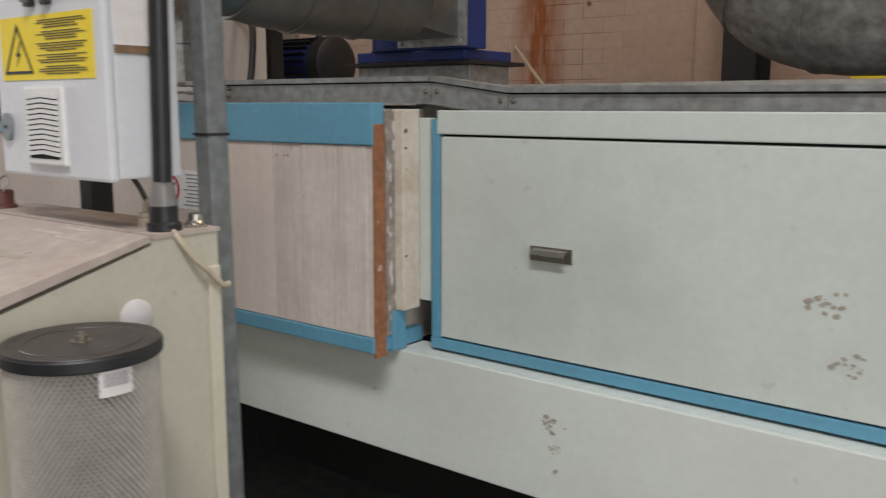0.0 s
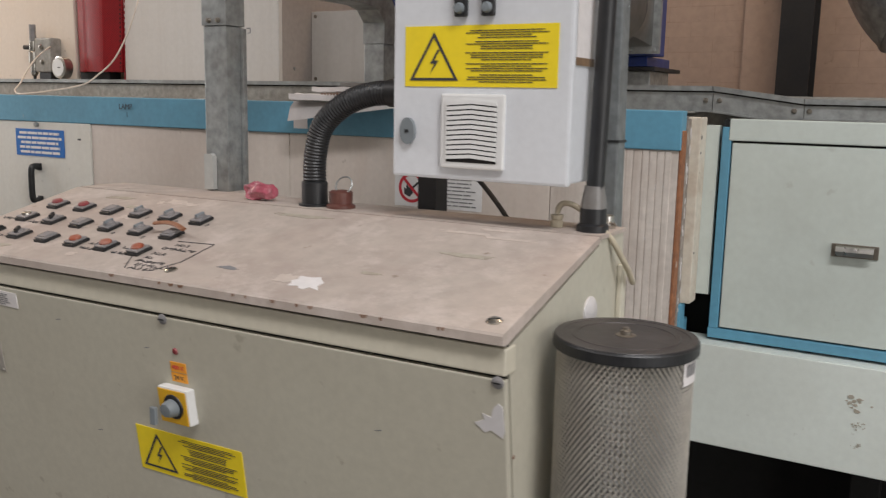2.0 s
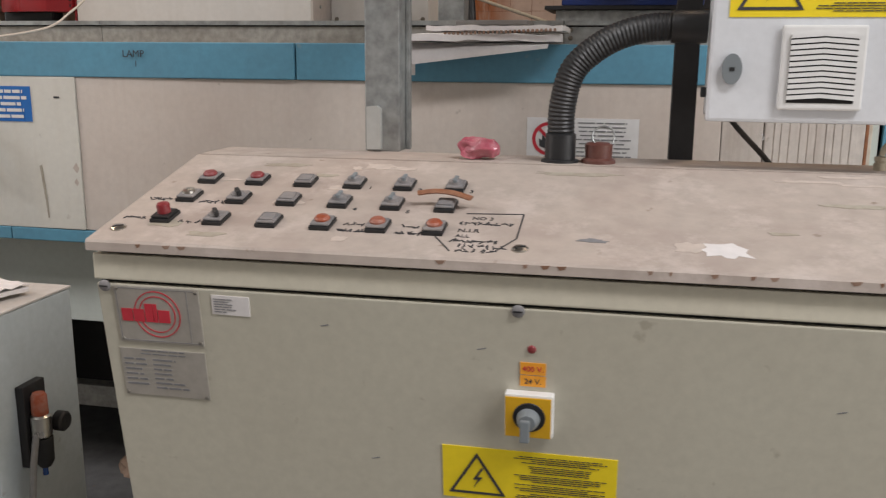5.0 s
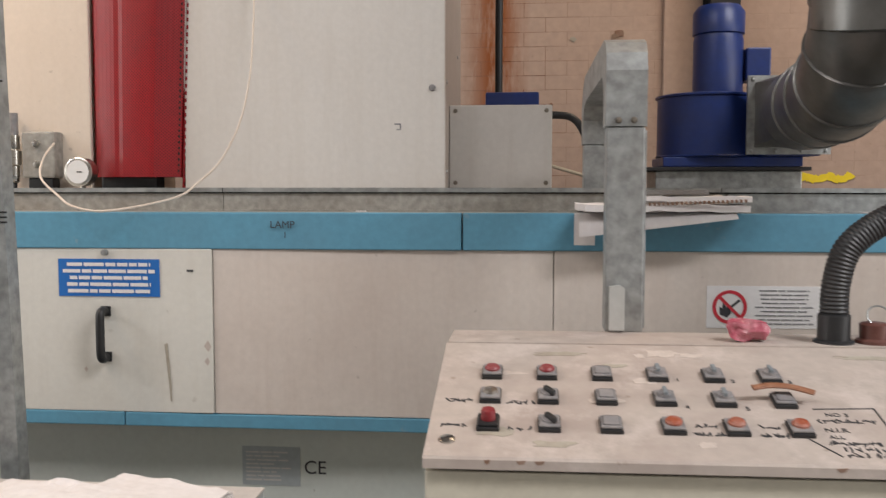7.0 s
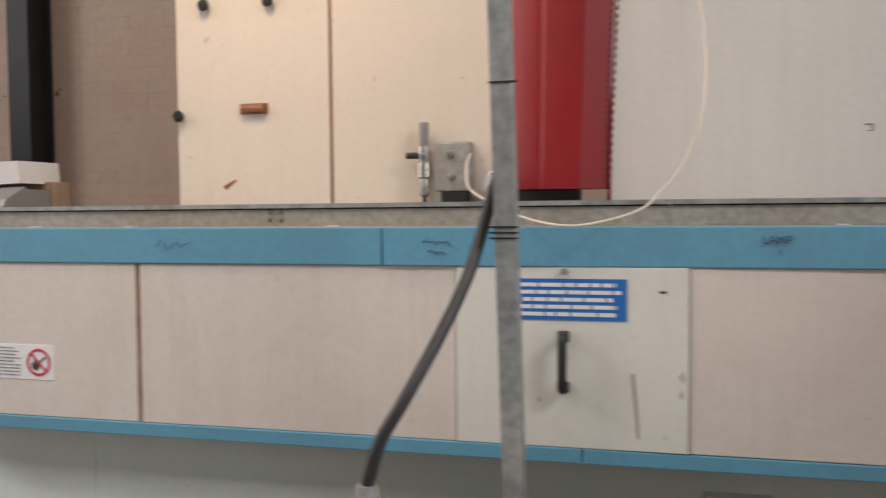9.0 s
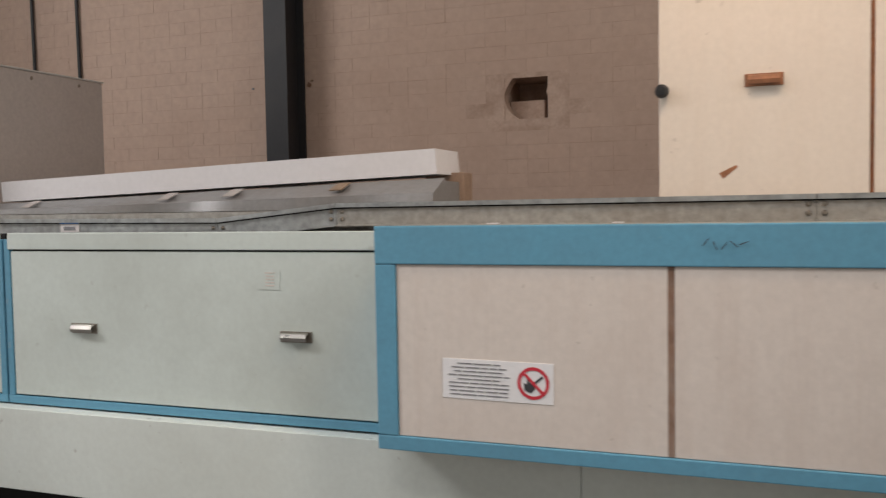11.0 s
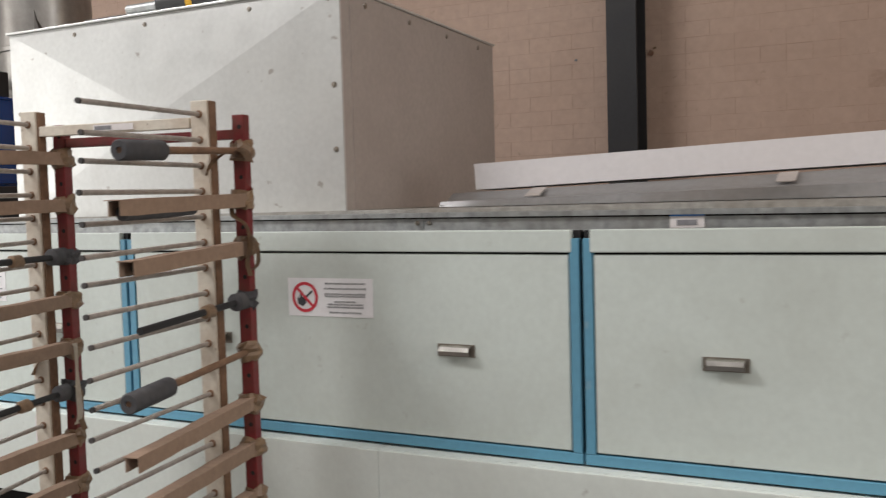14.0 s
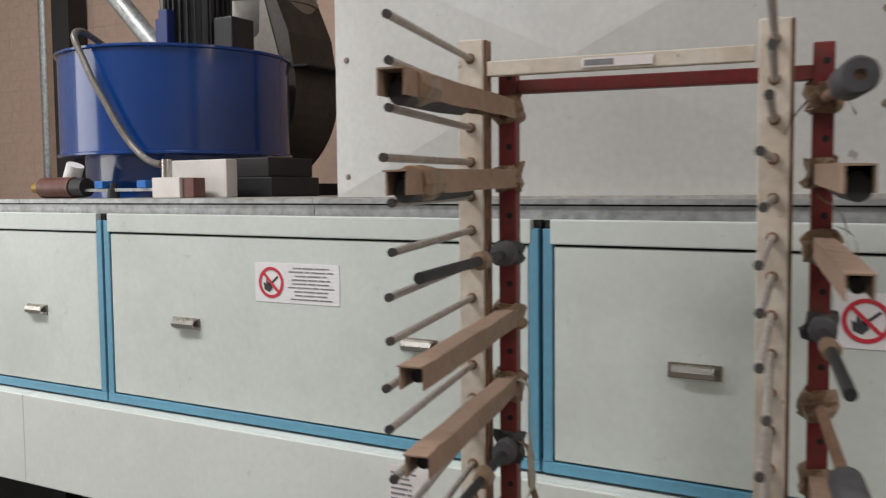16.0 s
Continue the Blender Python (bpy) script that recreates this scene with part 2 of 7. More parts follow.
M["sbox"] = surface("grey_cabinet_paint", (0.42, 0.46, 0.47), 0.45, dirt=(0.30, 0.31, 0.30), dirt_amount=0.4, dirt_scale=3, grain=0.03, spots=0.3)
M["sbox_top"] = surface("dusty_cabinet_top", (0.50, 0.47, 0.44), 0.7, dirt=(0.34, 0.30, 0.27), dirt_amount=0.5, dirt_scale=5, grain=0.04)
M["cab"] = surface("cream_cabinet_paint", (0.68, 0.60, 0.515), 0.38, dirt=(0.57, 0.46, 0.36), dirt_amount=0.4, dirt_scale=1.6, streak=0.18, grain=0.02, spots=0.3)
M["cab_grey"] = surface("pale_grey_cabinet_paint", (0.64, 0.615, 0.58), 0.36, dirt=(0.52, 0.48, 0.43), dirt_amount=0.4, dirt_scale=1.4, streak=0.25, grain=0.02)
M["white"] = surface("white_plastic", (0.74, 0.74, 0.73), 0.45, dirt_amount=0.15, grain=0.02)
M["paper"] = surface("white_paper", (0.72, 0.69, 0.68), 0.85, dirt=(0.55, 0.48, 0.44), dirt_amount=0.35, dirt_scale=9, grain=0.03)
M["sticker"] = surface("white_sticker_film", (0.77, 0.765, 0.77), 0.5, dirt=(0.62, 0.58, 0.55), dirt_amount=0.25, dirt_scale=6, grain=0.02, bump=0)
M["ink"] = surface("printed_ink", (0.045, 0.045, 0.05), 0.7, grain=0.1, bump=0)
M["ink_grey"] = surface("faded_ink", (0.22, 0.22, 0.23), 0.7, grain=0.1, bump=0)
M["ink_red"] = surface("red_ink", (0.55, 0.03, 0.05), 0.6, grain=0.05, bump=0)
M["black"] = surface("black_plastic", (0.015, 0.016, 0.018), 0.42, dirt=(0.055, 0.050, 0.045), dirt_amount=0.3, dirt_scale=8, grain=0.1)
M["rubber"] = surface("dusty_black_rubber", (0.030, 0.029, 0.029), 0.6, dirt=(0.14, 0.12, 0.11), dirt_amount=0.7, dirt_scale=9, grain=0.1)
M["yellow"] = surface("yellow_sign", (0.86, 0.66, 0.015), 0.5, dirt=(0.6, 0.45, 0.03), dirt_amount=0.25, dirt_scale=6, grain=0.02, bump=0)
M["bluesign"] = surface("blue_sign", (0.012, 0.140, 0.47), 0.5, dirt=(0.02, 0.10, 0.35), dirt_amount=0.3, grain=0.02, bump=0)
M["red_mesh"] = surface("red_enamel", (0.31, 0.008, 0.013), 0.40, dirt=(0.17, 0.008, 0.010), dirt_amount=0.5, dirt_scale=4, grain=0.05, holes=0.009)
M["drum_blue"] = surface("gloss_blue_enamel", (0.005, 0.046, 0.215), 0.14, dirt=(0.008, 0.035, 0.13), dirt_amount=0.3, grain=0.03, bump=0.02, bump_scale=10, coat=0.6)
M["fan_blue"] = surface("dark_blue_enamel", (0.010, 0.030, 0.155), 0.35, dirt=(0.03, 0.035, 0.07), dirt_amount=0.5, dirt_scale=6, grain=0.06)
M["steel_dark"] = surface("dark_steel_column", (0.014, 0.014, 0.016), 0.55, dirt=(0.045, 0.038, 0.032), dirt_amount=0.4, dirt_scale=5, grain=0.1)
M["duct"] = surface("spiral_duct_steel", (0.20, 0.202, 0.195), 0.33, metal=0.75, dirt=(0.085, 0.075, 0.065), dirt_amount=0.55, dirt_scale=4, grain=0.08, grain_scale=20)
M["chrome"] = surface("worn_chrome", (0.56, 0.54, 0.50), 0.26, metal=1.0, dirt=(0.30, 0.26, 0.21), dirt_amount=0.4, dirt_scale=6, grain=0.03)
M["handle_metal"] = surface("dusty_pull_metal", (0.30, 0.27, 0.23), 0.35, metal=0.8, dirt=(0.16, 0.12, 0.09), dirt_amount=0.5, dirt_scale=25, grain=0.1)
M["rust"] = surface("rusty_edge", (0.33, 0.135, 0.06), 0.75, dirt=(0.14, 0.07, 0.045), dirt_amount=0.8, dirt_scale=14, grain=0.15, spots=0.6, spot_colour=(0.7, 0.6, 0.5))
M["rust_dark"] = surface("dull_rust_joint", (0.22, 0.115, 0.07), 0.8, dirt=(0.42, 0.33, 0.27), dirt_amount=0.8, dirt_scale=9, grain=0.12)
M["rack_white"] = surface("chipped_cream_paint", (0.62, 0.57, 0.48), 0.5, dirt=(0.30, 0.18, 0.10), dirt_amount=0.55, dirt_scale=14, grain=0.05, spots=0.8)
M["rack_red"] = surface("chipped_red_paint", (0.17, 0.014, 0.016), 0.5, dirt=(0.10, 0.045, 0.028), dirt_amount=0.75, dirt_scale=16, grain=0.1, spots=0.9, spot_colour=(0.05, 0.035, 0.03))
M["arm"] = surface("overspray_steel_arm", (0.43, 0.395, 0.36), 0.42, metal=0.35, dirt=(0.27, 0.215, 0.17), dirt_amount=0.6, dirt_scale=20, grain=0.12)
M["cardboard"] = surface("brown_cardboard", (0.30, 0.205, 0.145), 0.85, dirt=(0.19, 0.125, 0.085), dirt_amount=0.55, dirt_scale=10, grain=0.06)
M["tape"] = surface("brown_parcel_tape", (0.24, 0.155, 0.09), 0.4, dirt=(0.12, 0.075, 0.05), dirt_amount=0.7, dirt_scale=25, grain=0.1)
M["foam"] = surface("dark_grey_pipe_foam", (0.060, 0.060, 0.065), 0.9, dirt=(0.12, 0.11, 0.10), dirt_amount=0.4, dirt_scale=20, grain=0.1)
M["brick"] = surface("painted_brick", (0.47, 0.342, 0.268), 0.75, dirt=(0.40, 0.275, 0.208), dirt_amount=0.65, dirt_scale=0.8, grain=0.04, grain_scale=25, bump=0.35, bump_scale=32, random_tone=0.02, spots=0.25, stain=(-2.74, 0.20, (0.27, 0.078, 0.016)))
M["mortar"] = surface("painted_mortar", (0.47, 0.342, 0.268), 0.85, dirt=(0.20, 0.115, 0.075), dirt_amount=0.8, dirt_scale=6.0, grain=0.05, bump=0.3, bump_scale=60, stain=(-2.62, 0.42, (0.15, 0.035, 0.008)))
M["plaster"] = surface("hall_wall_paint", (0.46, 0.43, 0.39), 0.8, dirt_amount=0.3, dirt_scale=0.6)
M["concrete"] = surface("dusty_concrete_floor", (0.115, 0.113, 0.111), 0.75, dirt=(0.075, 0.07, 0.068), dirt_amount=0.6, dirt_scale=1.3, grain=0.12, grain_scale=18, bump=0.2, spots=0.4)
M["roof"] = surface("roof_sheeting", (0.22, 0.22, 0.22), 0.7, dirt_amount=0.3)
M["red_cap"] = surface("dusty_red_plastic", (0.22, 0.018, 0.024), 0.4, dirt=(0.30, 0.16, 0.15), dirt_amount=0.65, dirt_scale=45, grain=0.05)
M["orange_cap"] = surface("dusty_orange_plastic", (0.32, 0.070, 0.028), 0.45, dirt=(0.36, 0.24, 0.20), dirt_amount=0.8, dirt_scale=45, grain=0.05)
M["grey_cap"] = surface("dusty_grey_plastic", (0.20, 0.195, 0.20), 0.5, dirt=(0.38, 0.335, 0.31), dirt_amount=0.65, dirt_scale=40, grain=0.06)
M["pink_film"] = surface("pink_crumpled_film", (0.42, 0.09, 0.13), 0.22, dirt=(0.56, 0.30, 0.32), dirt_amount=0.7, dirt_scale=22, grain=0.1)
M["brown_cap"] = surface("brown_plastic_cap", (0.11, 0.035, 0.028), 0.4, dirt=(0.22, 0.13, 0.1), dirt_amount=0.5, dirt_scale=25)
M["beige_cable"] = surface("beige_cable_sheath", (0.50, 0.44, 0.33), 0.5, dirt_amount=0.4, dirt_scale=20)
M["plate"] = surface("brushed_alloy_plate", (0.46, 0.43, 0.385), 0.42, metal=0.35, dirt=(0.33, 0.29, 0.24), dirt_amount=0.45, dirt_scale=9, grain=0.05)
M["mesh_metal"] = surface("expanded_metal_mesh", (0.82, 0.79, 0.73), 0.30, metal=0.35, dirt=(0.62, 0.565, 0.49), dirt_amount=0.45, dirt_scale=7, grain=0.06)
M["filter_paper"] = surface("pleated_filter_paper", (0.50, 0.495, 0.475), 0.85, dirt=(0.20, 0.21, 0.22), dirt_amount=0.65, dirt_scale=8, grain=0.06)
M["lid_grey"] = surface("dusty_lid_plate", (0.13, 0.118, 0.112), 0.42, dirt=(0.045, 0.042, 0.042), dirt_amount=0.6, dirt_scale=11, grain=0.08)
M["packing"] = surface("white_packing_board", (0.62, 0.60, 0.60), 0.7, dirt=(0.6, 0.55, 0.52), dirt_amount=0.3, grain=0.02)
M["clear_film"] = surface("grey_plastic_wrap", (0.20, 0.195, 0.19), 0.3, dirt=(0.17, 0.14, 0.115), dirt_amount=0.6, dirt_scale=6, grain=0.06)
# near-black base colour carries the shade of hollows, gaps and undersides
M["dark_void"] = surface("shade_black_steel", (0.016, 0.015, 0.0145), 0.85, dirt_amount=0.3)
M["smudge"] = surface("brown_smudge", (0.40, 0.365, 0.30), 0.6, dirt=(0.28, 0.22, 0.16), dirt_amount=0.6, dirt_scale=20)
M["lid_dark"] = surface("dark_lid_rubber", (0.040, 0.037, 0.037), 0.38, dirt=(0.12, 0.105, 0.10), dirt_amount=0.55, dirt_scale=14, grain=0.08)
M["iso_yellow"] = surface("amber_switch_plate", (0.72, 0.40, 0.012), 0.45, dirt=(0.30, 0.16, 0.02), dirt_amount=0.3, dirt_scale=30, grain=0.03)
M["lock_grey"] = surface("blue_grey_plastic", (0.20, 0.225, 0.24), 0.4, dirt_amount=0.3, dirt_scale=30, grain=0.04)
M["post_grey"] = surface("dull_galvanised_post", (0.25, 0.27, 0.275), 0.5, metal=0.5, dirt=(0.16, 0.16, 0.15), dirt_amount=0.5, dirt_scale=7, grain=0.14, grain_scale=38)
M["flaking"] = surface("flaking_dark_edge", (0.34, 0.30, 0.26), 0.7, dirt=(0.07, 0.055, 0.045), dirt_amount=0.85, dirt_scale=22, grain=0.15, spots=0.9, spot_colour=(0.5, 0.47, 0.43))
M["rack_rust"] = surface("brown_stained_steel", (0.21, 0.12, 0.07), 0.7, dirt=(0.12, 0.07, 0.045), dirt_amount=0.7, dirt_scale=18, grain=0.12)
M["tan_scrap"] = surface("orange_brown_peel", (0.27, 0.11, 0.055), 0.5, dirt=(0.44, 0.27, 0.18), dirt_amount=0.6, dirt_scale=25, grain=0.08)
M["pale_dust"] = surface("pale_dust_smear", (0.56, 0.485, 0.43), 0.85, dirt=(0.45, 0.375, 0.325), dirt_amount=0.6, dirt_scale=25, grain=0.06)
M["duct_plate"] = surface("brown_grey_duct_plate", (0.20, 0.185, 0.165), 0.45, metal=0.4, dirt=(0.10, 0.085, 0.07), dirt_amount=0.6, dirt_scale=4, grain=0.1)
M["duct_dark"] = surface("dark_brown_duct_casing", (0.060, 0.052, 0.045), 0.5, metal=0.3, dirt=(0.03, 0.026, 0.023), dirt_amount=0.5, dirt_scale=4, grain=0.1)
M["duct_spangle"] = surface("spangled_galvanised_duct", (0.40, 0.415, 0.42), 0.34, metal=0.8, dirt=(0.20, 0.205, 0.20), dirt_amount=0.6, dirt_scale=9, grain=0.22, grain_scale=26, bump=0.06, bump_scale=30)
M["duct_round"] = surface("dull_brown_galvanised_duct", (0.34, 0.325, 0.30), 0.32, metal=0.75, dirt=(0.20, 0.17, 0.145), dirt_amount=0.6, dirt_scale=4, grain=0.06, grain_scale=24)
M["brass"] = surface("dull_brass", (0.42, 0.28, 0.07), 0.4, metal=0.6, dirt=(0.22, 0.15, 0.06), dirt_amount=0.6, dirt_scale=30, grain=0.08)
M["door_paint"] = surface("pale_door_paint", (0.68, 0.665, 0.61), 0.45, dirt=(0.52, 0.47, 0.40), dirt_amount=0.35, dirt_scale=2.0, streak=0.15, grain=0.02, spots=0.2)

# ---- hall: floor, walls, ceiling ----
WALL_Y, XL, XR, YF, ZC = 4.33, -15.0, 5.0, -7.0, 6.3
single("floor", box(B(), XL, XR, YF, 4.9, -0.2, 0.0), M["concrete"], "dusty grey concrete factory floor", "floor", kind="structure")
single("ceiling", box(B(), XL - 0.3, XR + 0.3, YF - 0.3, 4.93, ZC, ZC + 0.2), M["roof"], "plain grey sheeted factory roof", "ceiling", kind="structure")
single("wall_west", box(B(), XL - 0.3, XL, YF - 0.3, 4.93, -0.2, ZC), M["plaster"], "plain painted hall wall", "wall", kind="structure")
single("wall_east", box(B(), XR, XR + 0.3, YF - 0.3, 4.93, -0.2, ZC), M["plaster"], "plain painted hall wall", "wall", kind="structure")
single("wall_south", box(B(), XL, XR, YF - 0.3, YF, -0.2, ZC), M["plaster"], "plain painted hall wall", "wall", kind="structure")
HX0, HX1, HZ0, HZ1 = -6.02, -5.765, 2.04, 2.275
bm = B()
box(bm, XL, HX0, WALL_Y + 0.004, 4.9, 0.0, ZC)
box(bm, HX1, XR, WALL_Y + 0.004, 4.9, 0.0, ZC)
box(bm, HX0, HX1, WALL_Y + 0.004, 4.9, 0.0, HZ0)
box(bm, HX0, HX1, WALL_Y + 0.004, 4.9, HZ1, ZC)
box(bm, HX0, HX1, WALL_Y + 0.32, 4.9, HZ0, HZ1)
# broken brick edges round the hole
for pts in ([(HX0, HZ0), (HX0 + 0.085, HZ0), (HX0 + 0.055, HZ0 + 0.02), (HX0 + 0.025, HZ0 + 0.05), (HX0 + 0.008, HZ0 + 0.085), (HX0, HZ0 + 0.11)], [(HX0, HZ1), (HX0, HZ1 - 0.085), (HX0 + 0.012, HZ1 - 0.055), (HX0 + 0.028, HZ1 - 0.025), (HX0 + 0.05, HZ1)], [(HX1, HZ1 - 0.06), (HX1 - 0.012, HZ1 - 0.085), (HX1, HZ1 - 0.11)]):
    slab(bm, pts, "y", WALL_Y + 0.008, WALL_Y + 0.10)
box(bm, HX0 + 0.004, HX1 - 0.045, WALL_Y + 0.11, WALL_Y + 0.315, HZ0 + 0.001, HZ0 + 0.115, 0.008)
wall_north = single("wall_north", bm, M["mortar"], "cream-painted brick wall with a broken hole and rust stains", "brick wall", kind="structure")
ORIGIN[wall_north.name] = Vector((0, 0, 0))


def steel_column(x0, x1, y0, y1):
    """A dark rolled column: two flanges and a web."""
    t = thing("steel_column", ((x0 + x1) / 2, (y0 + y1) / 2, 0), "dark painted steel column against the brick wall", "column", "columns along the wall", "structure")
    f = 0.014
    part("flange", box(B(), x0, x1, y0, y0 + f, 0, ZC - 0.004, 0.002), M["steel_dark"], t)
    part("flange", box(B(), x0, x1, y1 - f, y1, 0, ZC - 0.004, 0.002), M["steel_dark"], t)
    part("web", box(B(), (x0 + x1) / 2 - 0.05, (x0 + x1) / 2 + 0.03, y0 + f, y1 - f, 0, ZC - 0.004), M["steel_dark"], t)


steel_column(-7.47, -7.315, 4.10, 4.322)
steel_column(-1.585, -1.43, 4.10, 4.322)
single("wall_pilaster", box(B(), -1.80, -1.59, 4.29, 4.329, 0, ZC, 0.01), M["brick"], "shallow cream-painted pilaster on the brick wall", "pilaster", kind="structure")
for cx, z0 in ((-9.50, 1.55), (-9.10, 1.55)):
    bm = tube(B(), [(cx + 0.03, 4.315, 6.2), (cx, 4.315, 4.0), (cx + 0.015, 4.315, 2.4), (cx + 0.04, 4.31, z0)], 0.012, 8)
    single("wall_cable", bm, M["black"], "thin black cable hanging down the brick wall", "cable", True)

# ---- signs ----
def bars(bm, x0, x1, z0, z1, y, rows, rng, ragged=0.12, centre=True, fill=0.38):
    """Lines of small writing as plain bars."""
    h = (z1 - z0) / rows
    for k in range(rows):
        cut = rng.uniform(0, ragged) * (x1 - x0)
        a, b = (x0 + cut / 2, x1 - cut / 2) if centre else (x0, x1 - cut)
        zc = z1 - (k + 0.5) * h
        x = a
        while x < b - 0.002:
            w = min(rng.uniform(1.6, 5.0) * h, b - x)
            box(bm, x, x + w, y - 0.0005, y, zc - h * fill / 2, zc + h * fill / 2)
            x += w + 0.35 * h
    return bm


def plate_on(name, parent, x0, x1, z0, z1, y, mat, label, tilt=0.0, thick=0.0015):
    c = ((x0 + x1) / 2, y, (z0 + z1) / 2)
    m = Matrix.Translation(c) @ pose(0, 0, 0, 0, tilt, 0) @ Matrix.Translation((-c[0], -c[1], -c[2]))
    ob = part(name, box(B(), x0, x1, y - thick, y, z0, z1, 0.0, m), mat, parent, label)
    return ob, m


def no_flame_sign(parent, x0, x1, z0, z1, y, flipped=False, lettered=False, tilt=0.0):
    """White sticker with a barred red ring and lines of warning text."""
    rng = random.Random(int(abs(x0) * 100))
    s, m = plate_on("warning_sticker", parent, x0, x1, z0, z1, y, M["sticker"], "white no-smoking sticker with red ring and small black text", tilt)
    h, w = z1 - z0, x1 - x0
    r = 0.40 * h
    cx, cz = (x1 - 0.5 * h if flipped else x0 + 0.53 * h), (z0 + z1) / 2
    yy = y - 0.0022
    bm = annulus(B(), cx, cz, r * 0.80, r, yy - 0.0005, yy)
    d = Matrix.Translation((cx, yy, cz)) @ pose(0, 0, 0, 0, 45, 0)
    box(bm, -r * 0.88, r * 0.88, -0.0008, 0, -r * 0.09, r * 0.09, 0, d)
    bmesh.ops.transform(bm, matrix=m, verts=bm.verts)
    part("red_ring", bm, M["ink_red"], s, "red prohibition ring")
    bm = B()
    flame = [(-0.55, -0.45), (-0.15, -0.62), (0.1, -0.35), (0.0, 0.0), (-0.12, 0.2), (-0.2, -0.05), (-0.38, 0.28), (-0.42, -0.1), (-0.6, 0.02)]
    slab(bm, [(cx + a * r, cz + b * r) for a, b in flame], "y", yy - 0.0003, yy)
    box(bm, -r * 0.42, r * 0.45, -0.0003, 0, -r * 0.07, r * 0.07, 0, Matrix.Translation((cx + 0.22 * r, yy, cz + 0.12 * r)) @ pose(0, 0, 0, 0, -40, 0))
    bmesh.ops.transform(bm, matrix=m, verts=bm.verts)
    part("flame_mark", bm, M["ink"], s)
    tx0, tx1 = (x0 + 0.05 * w, x1 - 1.08 * h) if flipped else (x0 + 1.06 * h, x1 - 0.05 * w)
    if lettered:
        lines = ["VIETATO FUMARE E USARE FIAMME LIBERE", "NO SMOKING, MATCHES OR OPEN LIGHTS", "NE PAS FUMER, NI ALLUMER ALLUMETTES", "NI FEUX DES LAMPES SANS PROTECTION", "RAUCHEN VERBOTEN", "KEINE STREICHHOLZER ANZUNDEN", "KEINE FREIEN FLAMMEN VERWENDEN", "PROHIBIDO FUMAR Y ENCENDER"]
        for k, ln in enumerate(lines):
            g = (0.87, 0.74, 0.60, 0.54, 0.40, 0.33, 0.26, 0.12)[k]
            words("sign_text", ln, h * 0.064, M["ink_grey"], s, m @ pose((tx0 + tx1) / 2, yy, z0 + (g - 0.03) * h, 90, 0, 0), align="CENTER")
    else:
        bm = bars(B(), tx0, tx1, z0 + 0.06 * h, z1 - 0.06 * h, yy, 9, rng, 0.35, True, 0.30)
        bmesh.ops.transform(bm, matrix=m, verts=bm.verts)
        tagged(part("sign_text", bm, M["ink_grey"], s), kind="stuff")
    return s


def shock_sign(parent, x0, x1, z0, z1, y, tilt=0.0, rows=8):
    """Yellow sticker with the lightning triangle and lines of small text."""
    rng = random.Random(7)
    s, m = plate_on("shock_sticker", parent, x0, x1, z0, z1, y, M["yellow"], "yellow electric-shock sticker with black triangle", tilt)
    h, w, yy = z1 - z0, x1 - x0, y - 0.0022
    bm = B()
    bx0, bx1, bz0, bz1 = x0 + 0.035 * w, x0 + 0.37 * w, z0 + 0.10 * h, z1 - 0.10 * h
    tri = [(bx0, bz0), (bx1, bz0), ((bx0 + bx1) / 2, bz1)]
    cx, cz = (bx0 + bx1) / 2, bz0 + (bz1 - bz0) / 3
    for i in range(3):
        a, b = tri[i], tri[(i + 1) % 3]
        inner = [(cx + (p[0] - cx) * 0.83, cz + (p[1] - cz) * 0.83) for p in (b, a)]
        slab(bm, [a, b, inner[0], inner[1]], "y", yy - 0.0004, yy)
    u = (bz1 - bz0)
    bolt = [(0.10, 0.34), (-0.10, 0.02), (0.02, 0.02), (-0.10, -0.22), (0.13, 0.09), (0.01, 0.09), (0.16, 0.34)]
    slab(bm, [(cx + a * u * 0.9, cz + b * u * 0.9) for a, b in bolt], "y", yy - 0.0004, yy)
    for g in range(5):
        gz = z1 - 0.07 * h - g * 0.178 * h
        bars(bm, x0 + 0.40 * w, x1 - 0.04 * w, gz - 0.15 * h, gz, yy, 4, rng, 0.5, True, 0.36)
    bmesh.ops.transform(bm, matrix=m, verts=bm.verts)
    part("triangle_mark", bm, M["ink"], s)
    return s


def pull_handle(parent, x0, x1, zc, y, mat="handle_metal"):
    """Recessed-plate pull: a back plate and a bowed grip."""
    bm = box(B(), x0, x1, y - 0.003, y, zc - 0.017, zc + 0.014, 0.001)
    h = part("handle", bm, M[mat], parent, "dusty metal flush pull handle")
    w = x1 - x0
    bm = B()
    slab(bm, [(y - 0.003, zc + 0.011), (y - 0.016, zc + 0.008), (y - 0.021, zc - 0.002), (y - 0.018, zc - 0.012), (y - 0.0155, zc - 0.011), (y - 0.017, zc - 0.002), (y - 0.013, zc + 0.005), (y - 0.003, zc + 0.008)], "x", x0 + 0.1 * w, x1 - 0.1 * w)
    part("grip", bm, M["chrome" if mat == "handle_metal" else mat], h)
    return h


